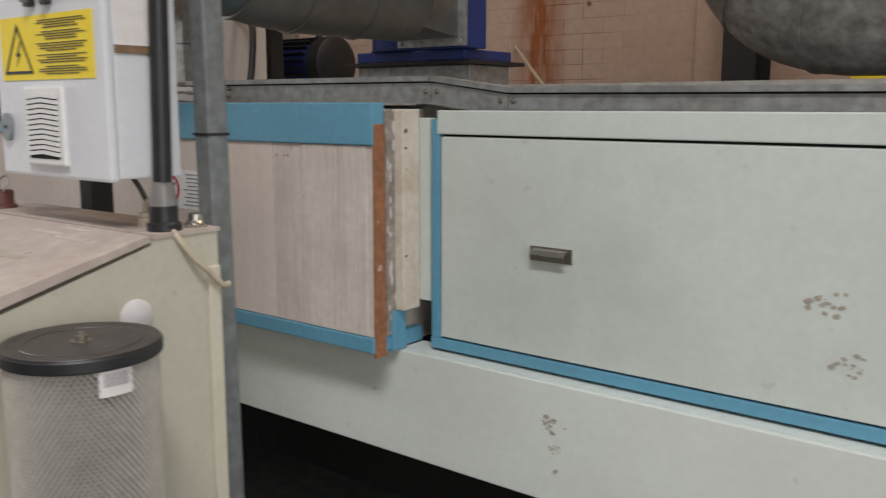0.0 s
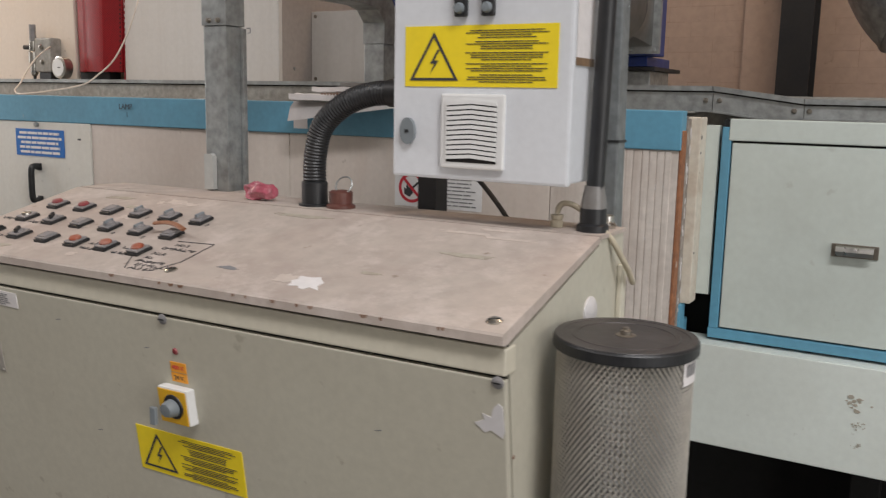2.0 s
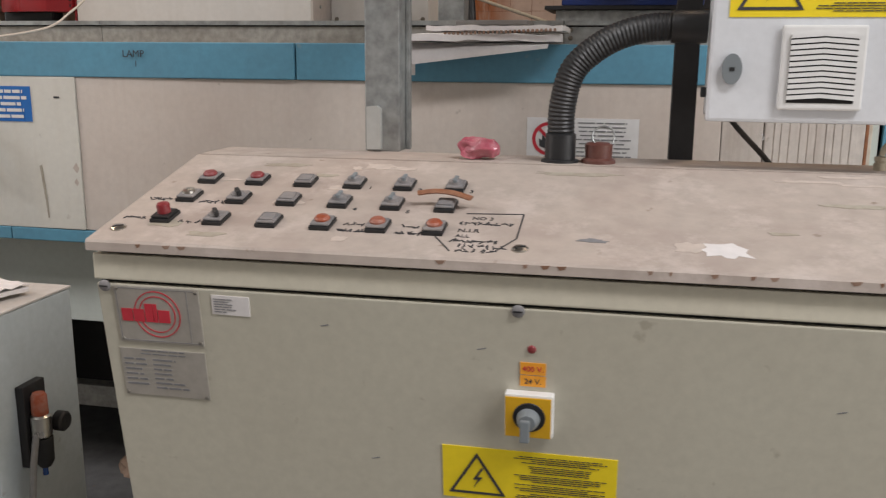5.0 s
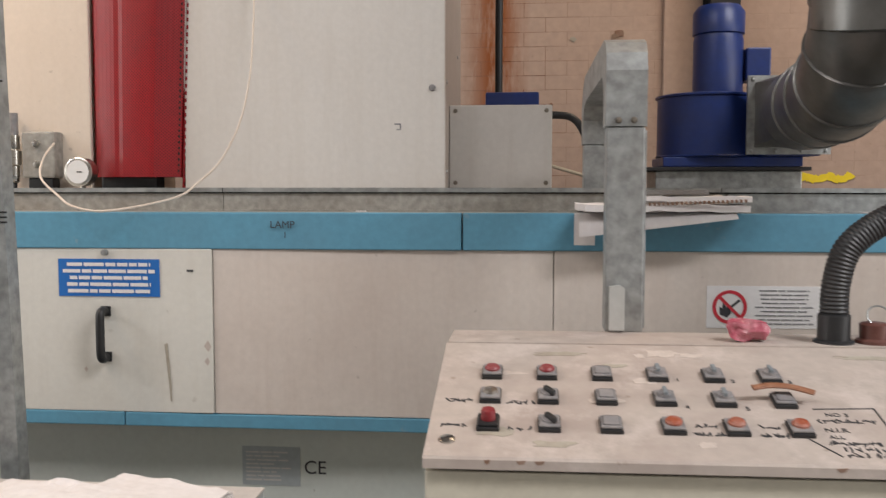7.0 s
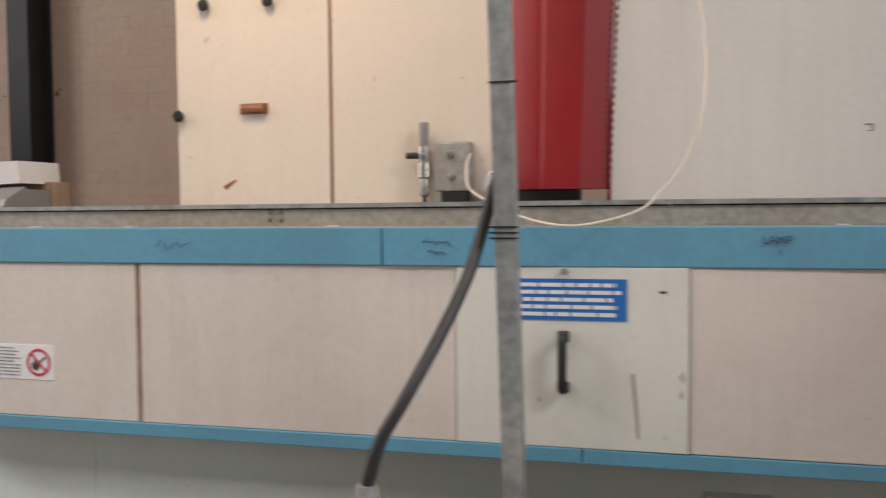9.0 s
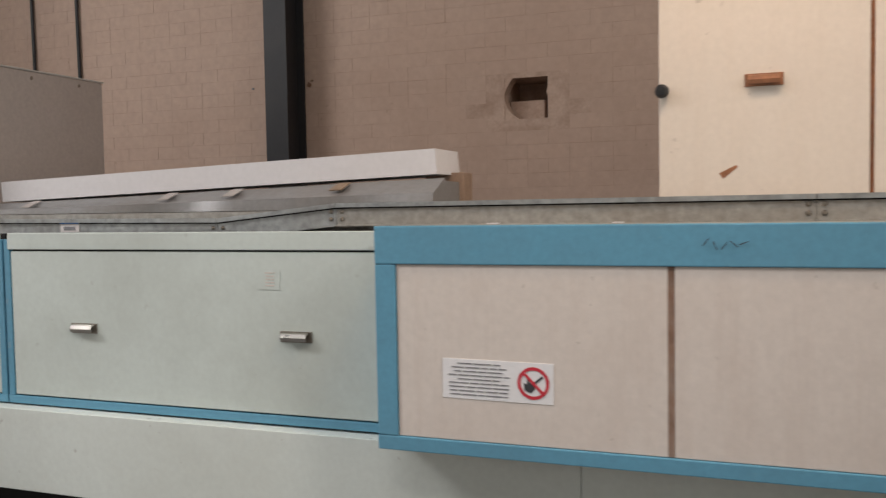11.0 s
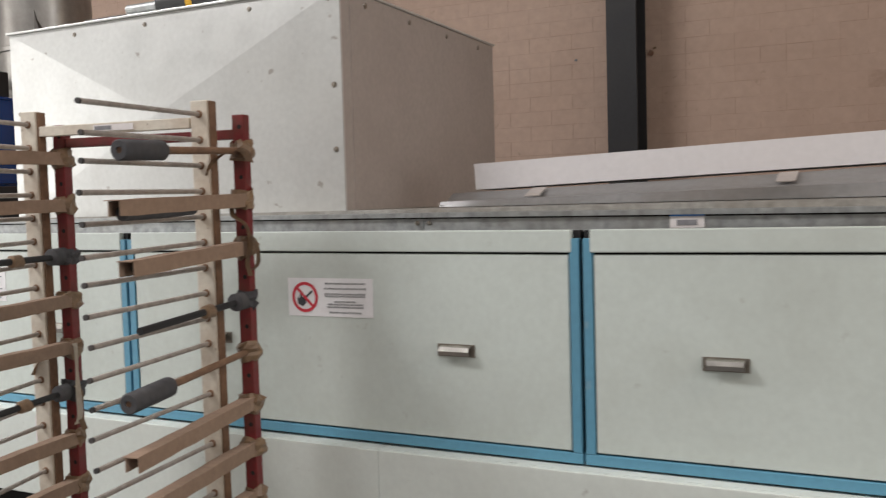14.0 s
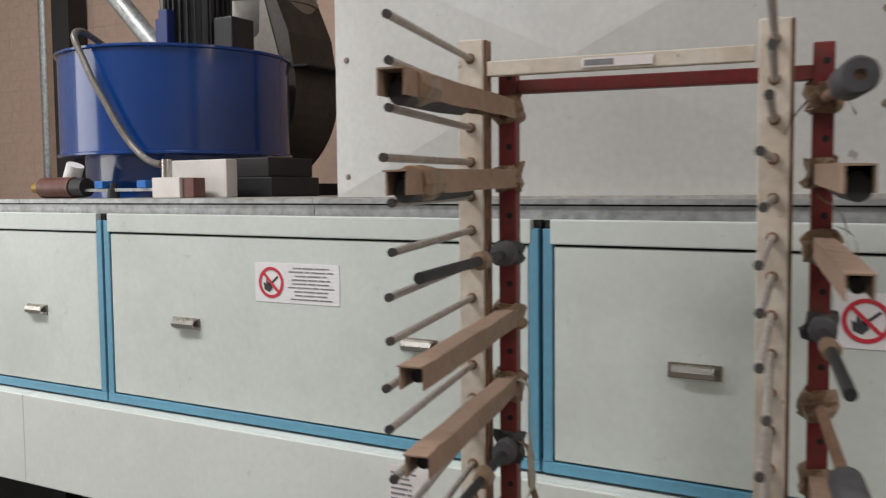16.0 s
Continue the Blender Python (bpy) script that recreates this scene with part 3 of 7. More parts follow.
# ---- the production machine: base, hoods, lamp housing, channel ----
HY, BY, SY = 1.555, 1.390, 1.505
base = thing("machine_base", (-4.5, 2.0, 0), "pale green painted steel base of a long drying line", "machine base")
for a, b in ((1.8, -0.12), (-0.12, -2.6), (-2.6, -5.0), (-5.0, -7.4), (-7.4, -9.95), (-9.95, -12.4)):
    bm = B()
    box(bm, a - 0.0005, b + 0.0005, SY, SY + 0.018, 0.68, 0.938, 0.003)
    box(bm, a - 0.0015, b + 0.0015, SY + 0.018, HY + 0.05, 0.925, 0.938)
    part("skirt_panel", bm, M["skirt"], base)
# rear plates, inner block and legs are added; underside shade is in their colour
part("rear_panel", box(B(), 1.8, -12.4, 2.44, 2.46, 0.0, 0.92), M["dark_void"], base, "added rear plate, near-black for the shade under the machine")
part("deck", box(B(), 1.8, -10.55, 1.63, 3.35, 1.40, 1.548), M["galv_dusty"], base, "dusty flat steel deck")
part("rear_panel", box(B(), 1.8, -10.55, 3.30, 3.34, 0.0, 1.40), M["dark_void"], base, "added rear plate, near-black for the shade under the machine")
part("inner_body", box(B(), 1.75, -12.35, 1.66, 2.40, 0.93, 1.40), M["dark_void"], base, "added inner block, near-black for the shade inside")
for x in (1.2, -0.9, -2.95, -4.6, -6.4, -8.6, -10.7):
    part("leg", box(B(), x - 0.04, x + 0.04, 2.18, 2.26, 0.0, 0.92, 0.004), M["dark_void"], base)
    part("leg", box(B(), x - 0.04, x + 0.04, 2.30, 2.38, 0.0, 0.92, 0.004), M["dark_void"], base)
part("crossbar", box(B(), -2.7, -4.5, 1.86, 1.92, 0.235, 0.315, 0.006), M["galv_dusty"], base, "dusty lower steel rail")
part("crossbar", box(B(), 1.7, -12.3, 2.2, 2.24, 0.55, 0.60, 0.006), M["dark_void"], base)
# rating plate and mark under the lamp housing
pl, _ = plate_on("rating_plate", base, -3.325, -3.165, 0.765, 0.872, SY, M["sbox"], "pale blue-grey rating plate with faded print")
part("faded_print", bars(B(), -3.315, -3.18, 0.775, 0.862, SY - 0.002, 8, random.Random(3), 0.5, False), M["cab_grey"], pl)
words("ce_mark", "CE", 0.052, M["ink"], base, pose(-3.155, SY - 0.001, 0.80, 90, 0, 0))
pl, _ = plate_on("base_sticker", base, -8.63, -8.52, 0.80, 0.93, SY, M["paper"], "small white information sticker")
part("sticker_text", bars(B(), -8.62, -8.53, 0.81, 0.92, SY - 0.002, 9, random.Random(5), 0.4, False), M["ink_grey"], pl)


def hood(x0, x1, handles, label, stickers=(), left_post=True, right_post=True):
    """One hooded bay: blue bottom rail and posts, a narrow flap above a large door with pulls."""
    t = thing("oven_hood", ((x0 + x1) / 2, HY, 0.94), label, "oven hood", "hood bays of the drying line")
    part("bottom_rail", box(B(), x0, x1, HY - 0.004, HY + 0.03, 0.945, 0.970, 0.002), M["blue"], t, "blue painted bottom rail")
    a, b = x0 + 0.027, x1 - 0.027
    if left_post:
        bm = box(B(), x0 + 0.002, x0 + 0.024, HY - 0.004, HY + 0.03, 0.9705, 1.472, 0.002)
        part("post", bm, M["blue"], t, "blue painted corner post")
    if right_post:
        bm = box(B(), x1 - 0.024, x1 - 0.002, HY - 0.004, HY + 0.03, 0.9705, 1.472, 0.002)
        part("post", bm, M["blue"], t, "blue painted corner post")
    # backing sheet whose near-black colour gives the door gaps their shade
    part("inner_frame", box(B(), x0 + 0.002, x1 - 0.002, HY + 0.012, HY + 0.04, 0.9705, 1.49), M["dark_void"], t, "near-black backing sheet for the shade in the door gaps")
    part("flap", box(B(), a - 0.008, b + 0.008, HY - 0.006, HY + 0.012, 1.4395, 1.492, 0.003), M["hood"], t)
    d = part("door", box(B(), a, b, HY - 0.001, HY + 0.012, 0.974, 1.4345, 0.003), M["hood"], t)
    for hx0, hx1 in handles:
        pull_handle(d, hx0, hx1, 1.198, HY - 0.001)
    return t, d


h_right, d_right = hood(-1.262, 1.75, [(-0.992, -0.892), (0.35, 0.45)], "pale green hood door with dirty pull handle", right_post=False)
h_a, d_a = hood(-6.872, -5.497, [(-6.606, -6.507), (-5.861, -5.760)], "pale green hood door with two pull handles")
h_b, d_b = hood(-8.262, -6.878, [(-7.992, -7.887), (-7.246, -7.146)], "pale green hood door with no-smoking sticker")
h_c, d_c = hood(-9.622, -8.268, [(-9.354, -9.256), (-8.62, -8.52)], "pale green hood door with no-smoking sticker")
h_d, d_d = hood(-11.0, -9.628, [(-9.975, -9.883)], "pale green hood door at the end of the line")
no_flame_sign(d_b, -7.690, -7.428, 1.270, 1.372, HY - 0.001, lettered=True)
no_flame_sign(d_c, -9.058, -8.793, 1.283, 1.383, HY - 0.001)
pl, _ = plate_on("old_label", d_a, -5.93, -5.858, 1.328, 1.388, HY - 0.001, M["hood"], "glue outline of a torn label")
part("faded_print", bars(B(), -5.91, -5.87, 1.335, 1.38, HY - 0.003, 5, random.Random(9), 0.4), M["panel"], pl)
rng = random.Random(21)


def scuffs(parent, spots, y, mat="cardboard"):
    """Scraped paint: a few thin ragged chips."""
    for cx, cz, r in spots:
        bm = B()
        for k in range(16):
            a, q = rng.uniform(0, 6.28), rng.uniform(0, r)
            w = rng.uniform(0.05, 0.2) * r
            pts = [(cx + q * math.cos(a) + w * rng.uniform(0.5, 1) * math.cos(i * 1.05), cz + 0.6 * q * math.sin(a) + 0.7 * w * rng.uniform(0.4, 1) * math.sin(i * 1.05)) for i in range(6)]
            slab(bm, pts, "y", y - 0.0006 - 0.00006 * k, y - 0.00003 * k)
        part("paint_chip", bm, M[mat], parent, "scraped patch of paint")


scuffs(d_right, [(-0.40, 1.17, 0.05), (-0.36, 1.07, 0.04)], HY - 0.001, "smudge")
scuffs(base, [(-0.91, 0.855, 0.045), (-0.90, 0.80, 0.02), (-0.895, 0.75, 0.015)], SY, "smudge")

# the far hoods and skirts rise a little along the line
for root in (base, h_b, h_c, h_d):
    for ob in root.children_recursive:
        if ob.name.startswith(("warning_sticker", "red_ring", "flame_mark", "sign_text")) or (root == base and not ob.name.startswith("skirt")):
            continue
        for v in ob.data.vertices:
            x, z = v.co.x + ORIGIN[root.name].x, v.co.z + ORIGIN[root.name].z
            if z > 0.9:
                v.co.z += 0.0055 * max(0.0, -7.0 - x)

# lamp housing that stands proud of the line
lh = thing("lamp_housing", (-3.4, BY, 0.94), "cream lamp housing with blue top and bottom strips", "lamp housing")
X0, X1 = -5.486, -1.330
part("core", box(B(), X0 + 0.01, X1 - 0.02, BY + 0.0205, 1.66, 0.95, 1.495), M["panel_worn"], lh, "grimy inner body")
for a, b, p in ((X0, -4.087, 0.0), (-4.083, -2.722, 0.004), (-2.718, X1 + 0.005, 0.001)):
    bm = box(B(), a, b, BY - 0.006 - p, BY + 0.035, 1.4155, 1.509, 0.003)
    part("top_strip", bm, M["blue"], lh, "blue painted steel strip")
for a, b in ((X0, -3.6), (-3.597, X1 + 0.004)):
    part("bottom_strip", box(B(), a, b, BY - 0.005, BY + 0.17, 0.953, 0.989, 0.003), M["blue"], lh, "blue painted steel strip")
part("corner_post", box(B(), X0, -5.432, BY - 0.005, BY + 0.16, 0.9895, 1.415, 0.003), M["blue"], lh, "blue painted corner post")
panels = ((-5.430, -4.780, "panel"), (-4.765, -3.9025, "panel"), (-3.9005, -3.3595, "hood"), (-3.3575, -2.493, "panel"), (-2.491, -1.653, "panel"), (-1.651, -1.5565, "panel_worn"), (-1.5535, X1, "panel_worn"))
for a, b, mt in panels:
    door = mt == "hood"
    ob = part("door" if door else "panel", box(B(), a, b, BY - (0.004 if door else 0.0), BY + 0.02, 0.9900, 1.4150, 0.002), M["door_paint" if door else mt], lh, "hinged inspection door" if door else "")
    if door:
        blue_door = ob
part("rusty_joint", box(B(), -4.780, -4.766, BY + 0.003, BY + 0.012, 0.990, 1.414), M["rust_dark"], lh, "rust in the panel joint")
# ribs that show on the last worn panel
xr = -1.551
for k in range(11):
    w = rng.uniform(0.014, 0.0235)
    part("rib", box(B(), xr, xr + w - 0.0025, BY - rng.uniform(0.0016, 0.0032), BY + 0.001, 0.991, 1.414, 0.001), M["panel_worn"], lh)
    xr += w
    if xr > X1 - 0.024:
        break
for x in (-1.636, -1.612, -1.60):
    part("screw_hole", lathe(B(), (x, BY, 1.385), [(0, -0.0006), (0.003, -0.0006), (0.0032, 0)], 8, "Y"), M["rust_dark"], lh)
# open broken end of the housing
part("edge_strip", box(B(), X1 + 0.0005, X1 + 0.008, BY + 0.0, BY + 0.034, 0.942, 1.462, 0.002), M["rust"], lh, "rust-coloured broken edge strip")
part("end_panel", box(B(), X1 + 0.0, X1 + 0.032, BY + 0.066, BY + 0.125, 1.035, 1.494, 0.003), M["rack_white"], lh, "white scratched end panel")
part("end_panel", box(B(), X1 + 0.02, X1 + 0.062, BY + 0.128, BY + 0.15, 1.052, 1.475, 0.002), M["hood"], lh)
part("end_core", box(B(), X1 - 0.02, X1 - 0.002, BY + 0.02, BY + 0.14, 1.04, 1.49), M["galv_dusty"], lh, "grimy steel end")
part("flaking_edge", box(B(), X1 - 0.0015, X1 + 0.009, BY + 0.0365, BY + 0.0655, 0.99, 1.49, 0.001), M["flaking"], lh, "dark flaking edge of the torn housing")
for k in range(15):
    zc, yc, s = rng.uniform(1.0, 1.48), BY + rng.uniform(0.038, 0.064), rng.uniform(0.003, 0.010)
    pts = [(yc + 0.45 * s * rng.uniform(0.5, 1) * math.cos(i * 1.05), zc + 2.2 * s * rng.uniform(0.5, 1) * math.sin(i * 1.05)) for i in range(6)]
    part("paint_flake", slab(B(), pts, "x", X1 + 0.009, X1 + 0.0102), M["packing"], lh)
for zc, s in ((1.44, 0.012), (1.405, 0.006), (1.16, 0.005)):
    part("scratch", slab(B(), [(BY + 0.072, zc), (BY + 0.082, zc + 0.3 * s), (BY + 0.080, zc + s), (BY + 0.073, zc + 0.8 * s)], "x", X1 + 0.032, X1 + 0.0325), M["ink"], lh)
part("blue_foot", box(B(), X1 - 0.02, X1 + 0.015, BY + 0.05, BY + 0.095, 0.95, 1.034, 0.003), M["blue"], lh)
scuffs(lh, [(-1.55, 1.30, 0.02), (-1.4, 1.2, 0.02), (-1.37, 1.33, 0.03)], BY - 0.0002, "packing")
part("top_plate", box(B(), X0, X1 - 0.01, BY + 0.036, 1.587, 1.503, 1.5075), M["galv_dusty"], lh, "dusty grey top plate")
# blue warning sign and black bow handle on the door
DY = BY - 0.004
pl, m = plate_on("safety_sign", blue_door, -3.768, -3.497, 1.291, 1.388, DY, M["bluesign"], "blue safety sign with white lines of text")
bm = B()
for k in range(5):
    bars(bm, -3.757, -3.508, 1.299 + 0.0172 * k, 1.311 + 0.0172 * k, DY - 0.0022, 1, random.Random(40 + k), 0.25, True, 0.75)
part("sign_text", bm, M["white"], pl)
hb = part("bow_handle", tube(B(), [(-3.642, DY, 1.252), (-3.642, DY - 0.022, 1.256), (-3.642, DY - 0.034, 1.245), (-3.642, DY - 0.036, 1.19), (-3.642, DY - 0.034, 1.142), (-3.642, DY - 0.022, 1.131), (-3.642, DY, 1.135)], 0.0110, 10), M["black"], blue_door, "black plastic bow handle", True)
part("screw_plate", box(B(), -3.655, -3.629, DY - 0.006, DY, 1.24, 1.266, 0.002), M["black"], hb)
part("screw_plate", box(B(), -3.655, -3.629, DY - 0.006, DY, 1.121, 1.147, 0.002), M["black"], hb)

part("latch_pin", cyl(B(), (-3.640, DY - 0.012, 1.405), (-3.640, DY, 1.405), 0.008), M["galv"], blue_door, smooth=True)
part("scratch", box(B(), -3.425, -3.408, DY - 0.0008, DY, 1.357, 1.362), M["ink"], blue_door)
bm = B()
slab(bm, [(-3.488, 1.168), (-3.480, 1.172), (-3.475, 1.12), (-3.471, 1.06), (-3.470, 1.02), (-3.474, 1.02), (-3.478, 1.07), (-3.483, 1.12)], "y", DY - 0.0006, DY)
part("scratch", bm, M["smudge"], blue_door, "dull vertical scrape")
for cx, cz, r in ((-3.372, 1.165, 0.012), (-3.374, 1.125, 0.009), (-3.70, 1.10, 0.006)):
    pts = [(cx + r * 0.7 * (1 + 0.3 * math.sin(5 * a)) * math.cos(a * 0.785), cz + r * (1 + 0.3 * math.cos(3 * a)) * math.sin(a * 0.785)) for a in range(8)]
    part("stain", slab(B(), pts, "y", DY - 0.0005, DY), M["pale_dust"], blue_door, "faint grubby stain")
no_flame_sign(lh, -2.118, -1.845, 1.228, 1.332, BY, lettered=False)
no_flame_sign(lh, -5.312, -5.038, 1.092, 1.188, BY, flipped=True, tilt=0.6)
words("pen_letters", "LAMP", 0.026, M["ink"], lh, pose(-3.205, BY - 0.0112, 1.470, 90, 0, 0))
words("pen_letters", "1", 0.022, M["ink"], lh, pose(-3.172, BY - 0.0112, 1.445, 90, 0, 0))
for cx, cz, s in ((-4.66, 1.465, 1.3), (-3.945, 1.472, 1.0), (-3.945, 1.448, 0.6)):
    bm = B()
    r2 = random.Random(int(-cx * 100))
    for k in range(5):
        m = Matrix.Translation((cx - 0.03 * s + 0.015 * k * s, BY - 0.0112, cz + r2.uniform(-0.005, 0.005))) @ pose(0, 0, 0, 0, r2.uniform(-70, 70), 0)
        box(bm, -0.008 * s, 0.008 * s, 0, 0.0006, -0.001, 0.001, 0, m)
    part("pen_scrawl", bm, M["ink"], lh, "hand-written pen mark")

# the housing stands slightly askew towards its open end
for ob in lh.children_recursive:
    for v in ob.data.vertices:
        run = max(0.0, v.co.x + ORIGIN[lh.name].x + 3.4)
        v.co.y += 0.019 * run
        if v.co.z + ORIGIN[lh.name].z < 1.0:
            v.co.z -= 0.005 * run

# galvanised cable channel along the top
ch = thing("cable_channel", (-4.5, 1.6, 1.5), "galvanised cable channel with bolted joints", "cable channel")
joints = [(1.78, 1.538), (-0.30, 1.538), (-1.085, 1.542), (-1.30, 1.570), (-2.05, 1.572), (-3.4, 1.572), (-4.47, 1.570), (-5.70, 1.568), (-6.09, 1.530), (-7.30, 1.538), (-8.9, 1.545), (-10.05, 1.548), (-10.55, 1.548)]
for (xa, za), (xb, zb) in zip(joints, joints[1:]):
    ha = 0.060 if -6.0 < (xa + xb) / 2 < -1.1 else 0.045
    dull = M["galv_dusty"] if -5.0 < xa < -1.5 else M["galv"]
    bm = B()
    slab(bm, [(xa - 0.001, za - ha), (xb + 0.001, zb - ha), (xb + 0.001, zb - 0.016), (xa - 0.001, za - 0.016)], "y", 1.600, 1.606)
    slab(bm, [(xa - 0.001, za - ha - 0.004), (xb + 0.001, zb - ha - 0.004), (xb + 0.001, zb - ha), (xa - 0.001, za - ha)], "y", 1.588, 1.63)
    seg = part("channel", bm, dull, ch)
    bm = B()
    slab(bm, [(xa - 0.001, za - 0.012), (xb + 0.001, zb - 0.012), (xb + 0.001, zb), (xa - 0.001, za)], "y", 1.592, 1.640)
    part("lid", bm, M["galv"], seg, "folded lid edge")
    # near-black strip paints the shade under the channel's lid edge
    bm = B()
    slab(bm, [(xa - 0.001, za - 0.016), (xb + 0.001, zb - 0.016), (xb + 0.001, zb - 0.012), (xa - 0.001, za - 0.012)], "y", 1.612, 1.64)
    part("shadow_gap", bm, M["dark_void"], seg)
for x, z in ((-0.30, 1.512), (-1.09, 1.513), (-1.30, 1.535), (-2.05, 1.54), (-4.47, 1.538), (-5.70, 1.536), (-6.09, 1.502), (-7.30, 1.512)):
    for dx in (-0.017, 0.017):
        for dz in ((0.009, -0.012) if x in (-4.47, -5.70, -2.05) else (0.0,)):
            part("bolt", lathe(B(), (x + dx, 1.600, z + dz), [(0.0, -0.006), (0.004, -0.0055), (0.0065, -0.002), (0.0065, 0.0)], 10, "Y"), M["handle_metal"], ch, smooth=True)
for x, z in ((-3.02, 1.506), (-4.30, 1.506), (-4.93, 1.506), (-1.70, 1.506), (-5.25, 1.506)):
    part("clip", box(B(), x, x + 0.025, 1.56, 1.598, z, z + 0.004), M["packing"], ch)
bm = box(B(), -6.68, -6.605, 1.598, 1.599, 1.492, 1.522)
lb = part("barcode_label", bm, M["paper"], ch, "small white barcode label with blue edge")
part("barcode", box(B(), -6.665, -6.62, 1.597, 1.598, 1.498, 1.510), M["ink_grey"], lb)
part("blue_edge", box(B(), -6.68, -6.605, 1.597, 1.598, 1.518, 1.522), M["bluesign"], lb)

# ---- control desk ----
dk = thing("control_desk", (-2.0, 0.72, 0), "cream steel control desk with sloping dusty top", "control desk")
DX0, DX1, DF, DB = -2.704, -1.310, 0.470, 0.985
SL0, SL1 = (0.452, 1.187), (0.845, 1.2835)
body = [(DF + 0.0105, 0.04), (DB, 0.04), (DB, 1.276), (0.850, 1.276), (0.846, 1.265), (DF + 0.0105, 1.162)]
bm = B()
slab(bm, body, "x", DX0 + 0.001, DX1)
part("body", bm, M["desk"], dk)
bm = B()
slab(bm, [(0.848, 1.2765), (DB + 0.004, 1.2765), (DB + 0.004, 1.284), (0.848, 1.284)], "x", DX0, DX1 + 0.003)
part("top_shelf", bm, M["desk_top"], dk, "dusty flat rear strip")
bm = B()
box(bm, DX0 - 0.001, DX1 + 0.0025, DF - 0.005, DF + 0.030, 1.1195, 1.1625, 0.003)
part("fascia", bm, M["desk_edge"], dk)
bm = B()
slope = [(SL0[0], 1.170), (SL0[0], 1.184), (SL0[0] + 0.003, 1.188), (SL1[0] - 0.003, 1.2828), (SL1[0], 1.2805), (SL1[0], 1.272), (SL1[0] - 0.006, 1.270), (SL0[0] + 0.012, 1.168)]
slab(bm, slope, "x", DX0 - 0.003, DX1 + 0.003)
lid = part("sloping_lid", bm, M["desk_top"], dk, "sloping dusty lid covered in switches")
for x0, x1 in ((DX0 + 0.002, DX1),):
    door = part("front_door", box(B(), x0, x1 + 0.0012, DF - 0.004, DF + 0.010, 0.06, 1.1135, 0.003), M["desk"], dk)
# recessed plinth, its contact shade put into the near-black colour
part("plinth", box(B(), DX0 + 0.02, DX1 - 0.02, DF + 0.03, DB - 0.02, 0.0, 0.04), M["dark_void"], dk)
part("rear_flange", box(B(), DX1 + 0.0005, DX1 + 0.012, DB - 0.03, DB - 0.004, 0.05, 1.215, 0.003), M["desk_edge"], dk)
part("cover_disc", lathe(B(), (DX1 + 0.0, 0.812, 1.148), [(0.030, 0.0), (0.030, 0.003), (0.026, 0.006), (0.0, 0.007)], 28, "X"), M["packing"], dk, "white blanking disc", True)

SA = math.degrees(math.atan2(SL1[1] - SL0[1], SL1[0] - SL0[0]))


def on_lid(x, y):
    """A pose on the lid's surface: local z away from the lid, local y up the slope."""
    z = 1.188 + (y - 0.455) * (1.2828 - 1.188) / (SL1[0] - 0.003 - 0.455)
    return pose(x, y, z, SA, 0, 0)


def lid_part(name, bm, mat, m, parent=lid, label="", smooth=False):
    bmesh.ops.transform(bm, matrix=m, verts=bm.verts)
    return part(name, bm, M[mat], parent, label, smooth)


cols = [-2.617 + 0.0922 * k for k in range(6)]
rows = [0.716, 0.632, 0.545]
kinds = [["red", "red", "blank", "round", "round", "round"], ["key", "turn", "blank", "round", "round", "blank"], ["tall", "turn", "blank", "orange", "orange", "orange"]]
for r, y in enumerate(rows):
    for c, x in enumerate(cols):
        k = kinds[r][c]
        m = on_lid(x, y) @ Matrix.Diagonal((0.88, 0.88, 0.80, 1))
        b = lid_part("switch", box(B(), -0.0195, 0.0195, -0.025, 0.025, 0, 0.008, 0.002), "black", m, lid, "square black control switch")
        f = lid_part("bezel", box(B(), -0.018, 0.018, -0.021, 0.021, 0.008, 0.0135, 0.003), "grey_cap" if k != "tall" else "black", m, b, "dusty grey bezel")
        if k in ("red", "orange"):
            lid_part("button_cap", lathe(B(), (0, 0, 0.013), [(0.0145, 0.0), (0.0145, 0.004), (0.011, 0.008), (0, 0.0095)], 20), "red_cap" if k == "red" else "orange_cap", m, b, "dusty %s push button" % ("red" if k == "red" else "orange"), True)
        elif k == "tall":
            lid_part("button_cap", lathe(B(), (0, 0, 0.013), [(0.0125, 0.0), (0.0125, 0.017), (0.011, 0.020), (0, 0.021)], 20), "red_cap", m, b, "tall red push button", True)
        elif k == "turn":
            lid_part("collar", lathe(B(), (0, 0, 0.013), [(0.014, 0), (0.013, 0.004), (0, 0.0045)], 20), "grey_cap", m, b, "", True)
            lid_part("lever", box(B(), -0.0045, 0.0045, -0.018, 0.010, 0.014, 0.026, 0.003, pose(0, 0, 0, 0, 0, 35)), "black", m, b, "black selector lever")
        elif k == "key":
            lid_part("key_lock", lathe(B(), (0, 0, 0.013), [(0.013, 0), (0.012, 0.006), (0.004, 0.007), (0, 0.004)], 20), "chrome", m, b, "metal key lock", True)
        elif k == "round":
            lid_part("selector", lathe(B(), (0, 0, 0.013), [(0.0145, 0), (0.0135, 0.006), (0.009, 0.007), (0.007, 0.010), (0, 0.0105)], 20), "grey_cap", m, b, "round dusty selector", True)
            lid_part("pointer", box(B(), -0.004, 0.004, -0.013, 0.013, 0.018, 0.026, 0.002), "lock_grey", m, b)
        else:
            lid_part("cover", box(B(), -0.014, 0.014, -0.016, 0.016, 0.013, 0.016, 0.003), "grey_cap", m, b, "dusty blank cover")
# hand-written notes: short pen strokes, not legible words
rs = random.Random(11)


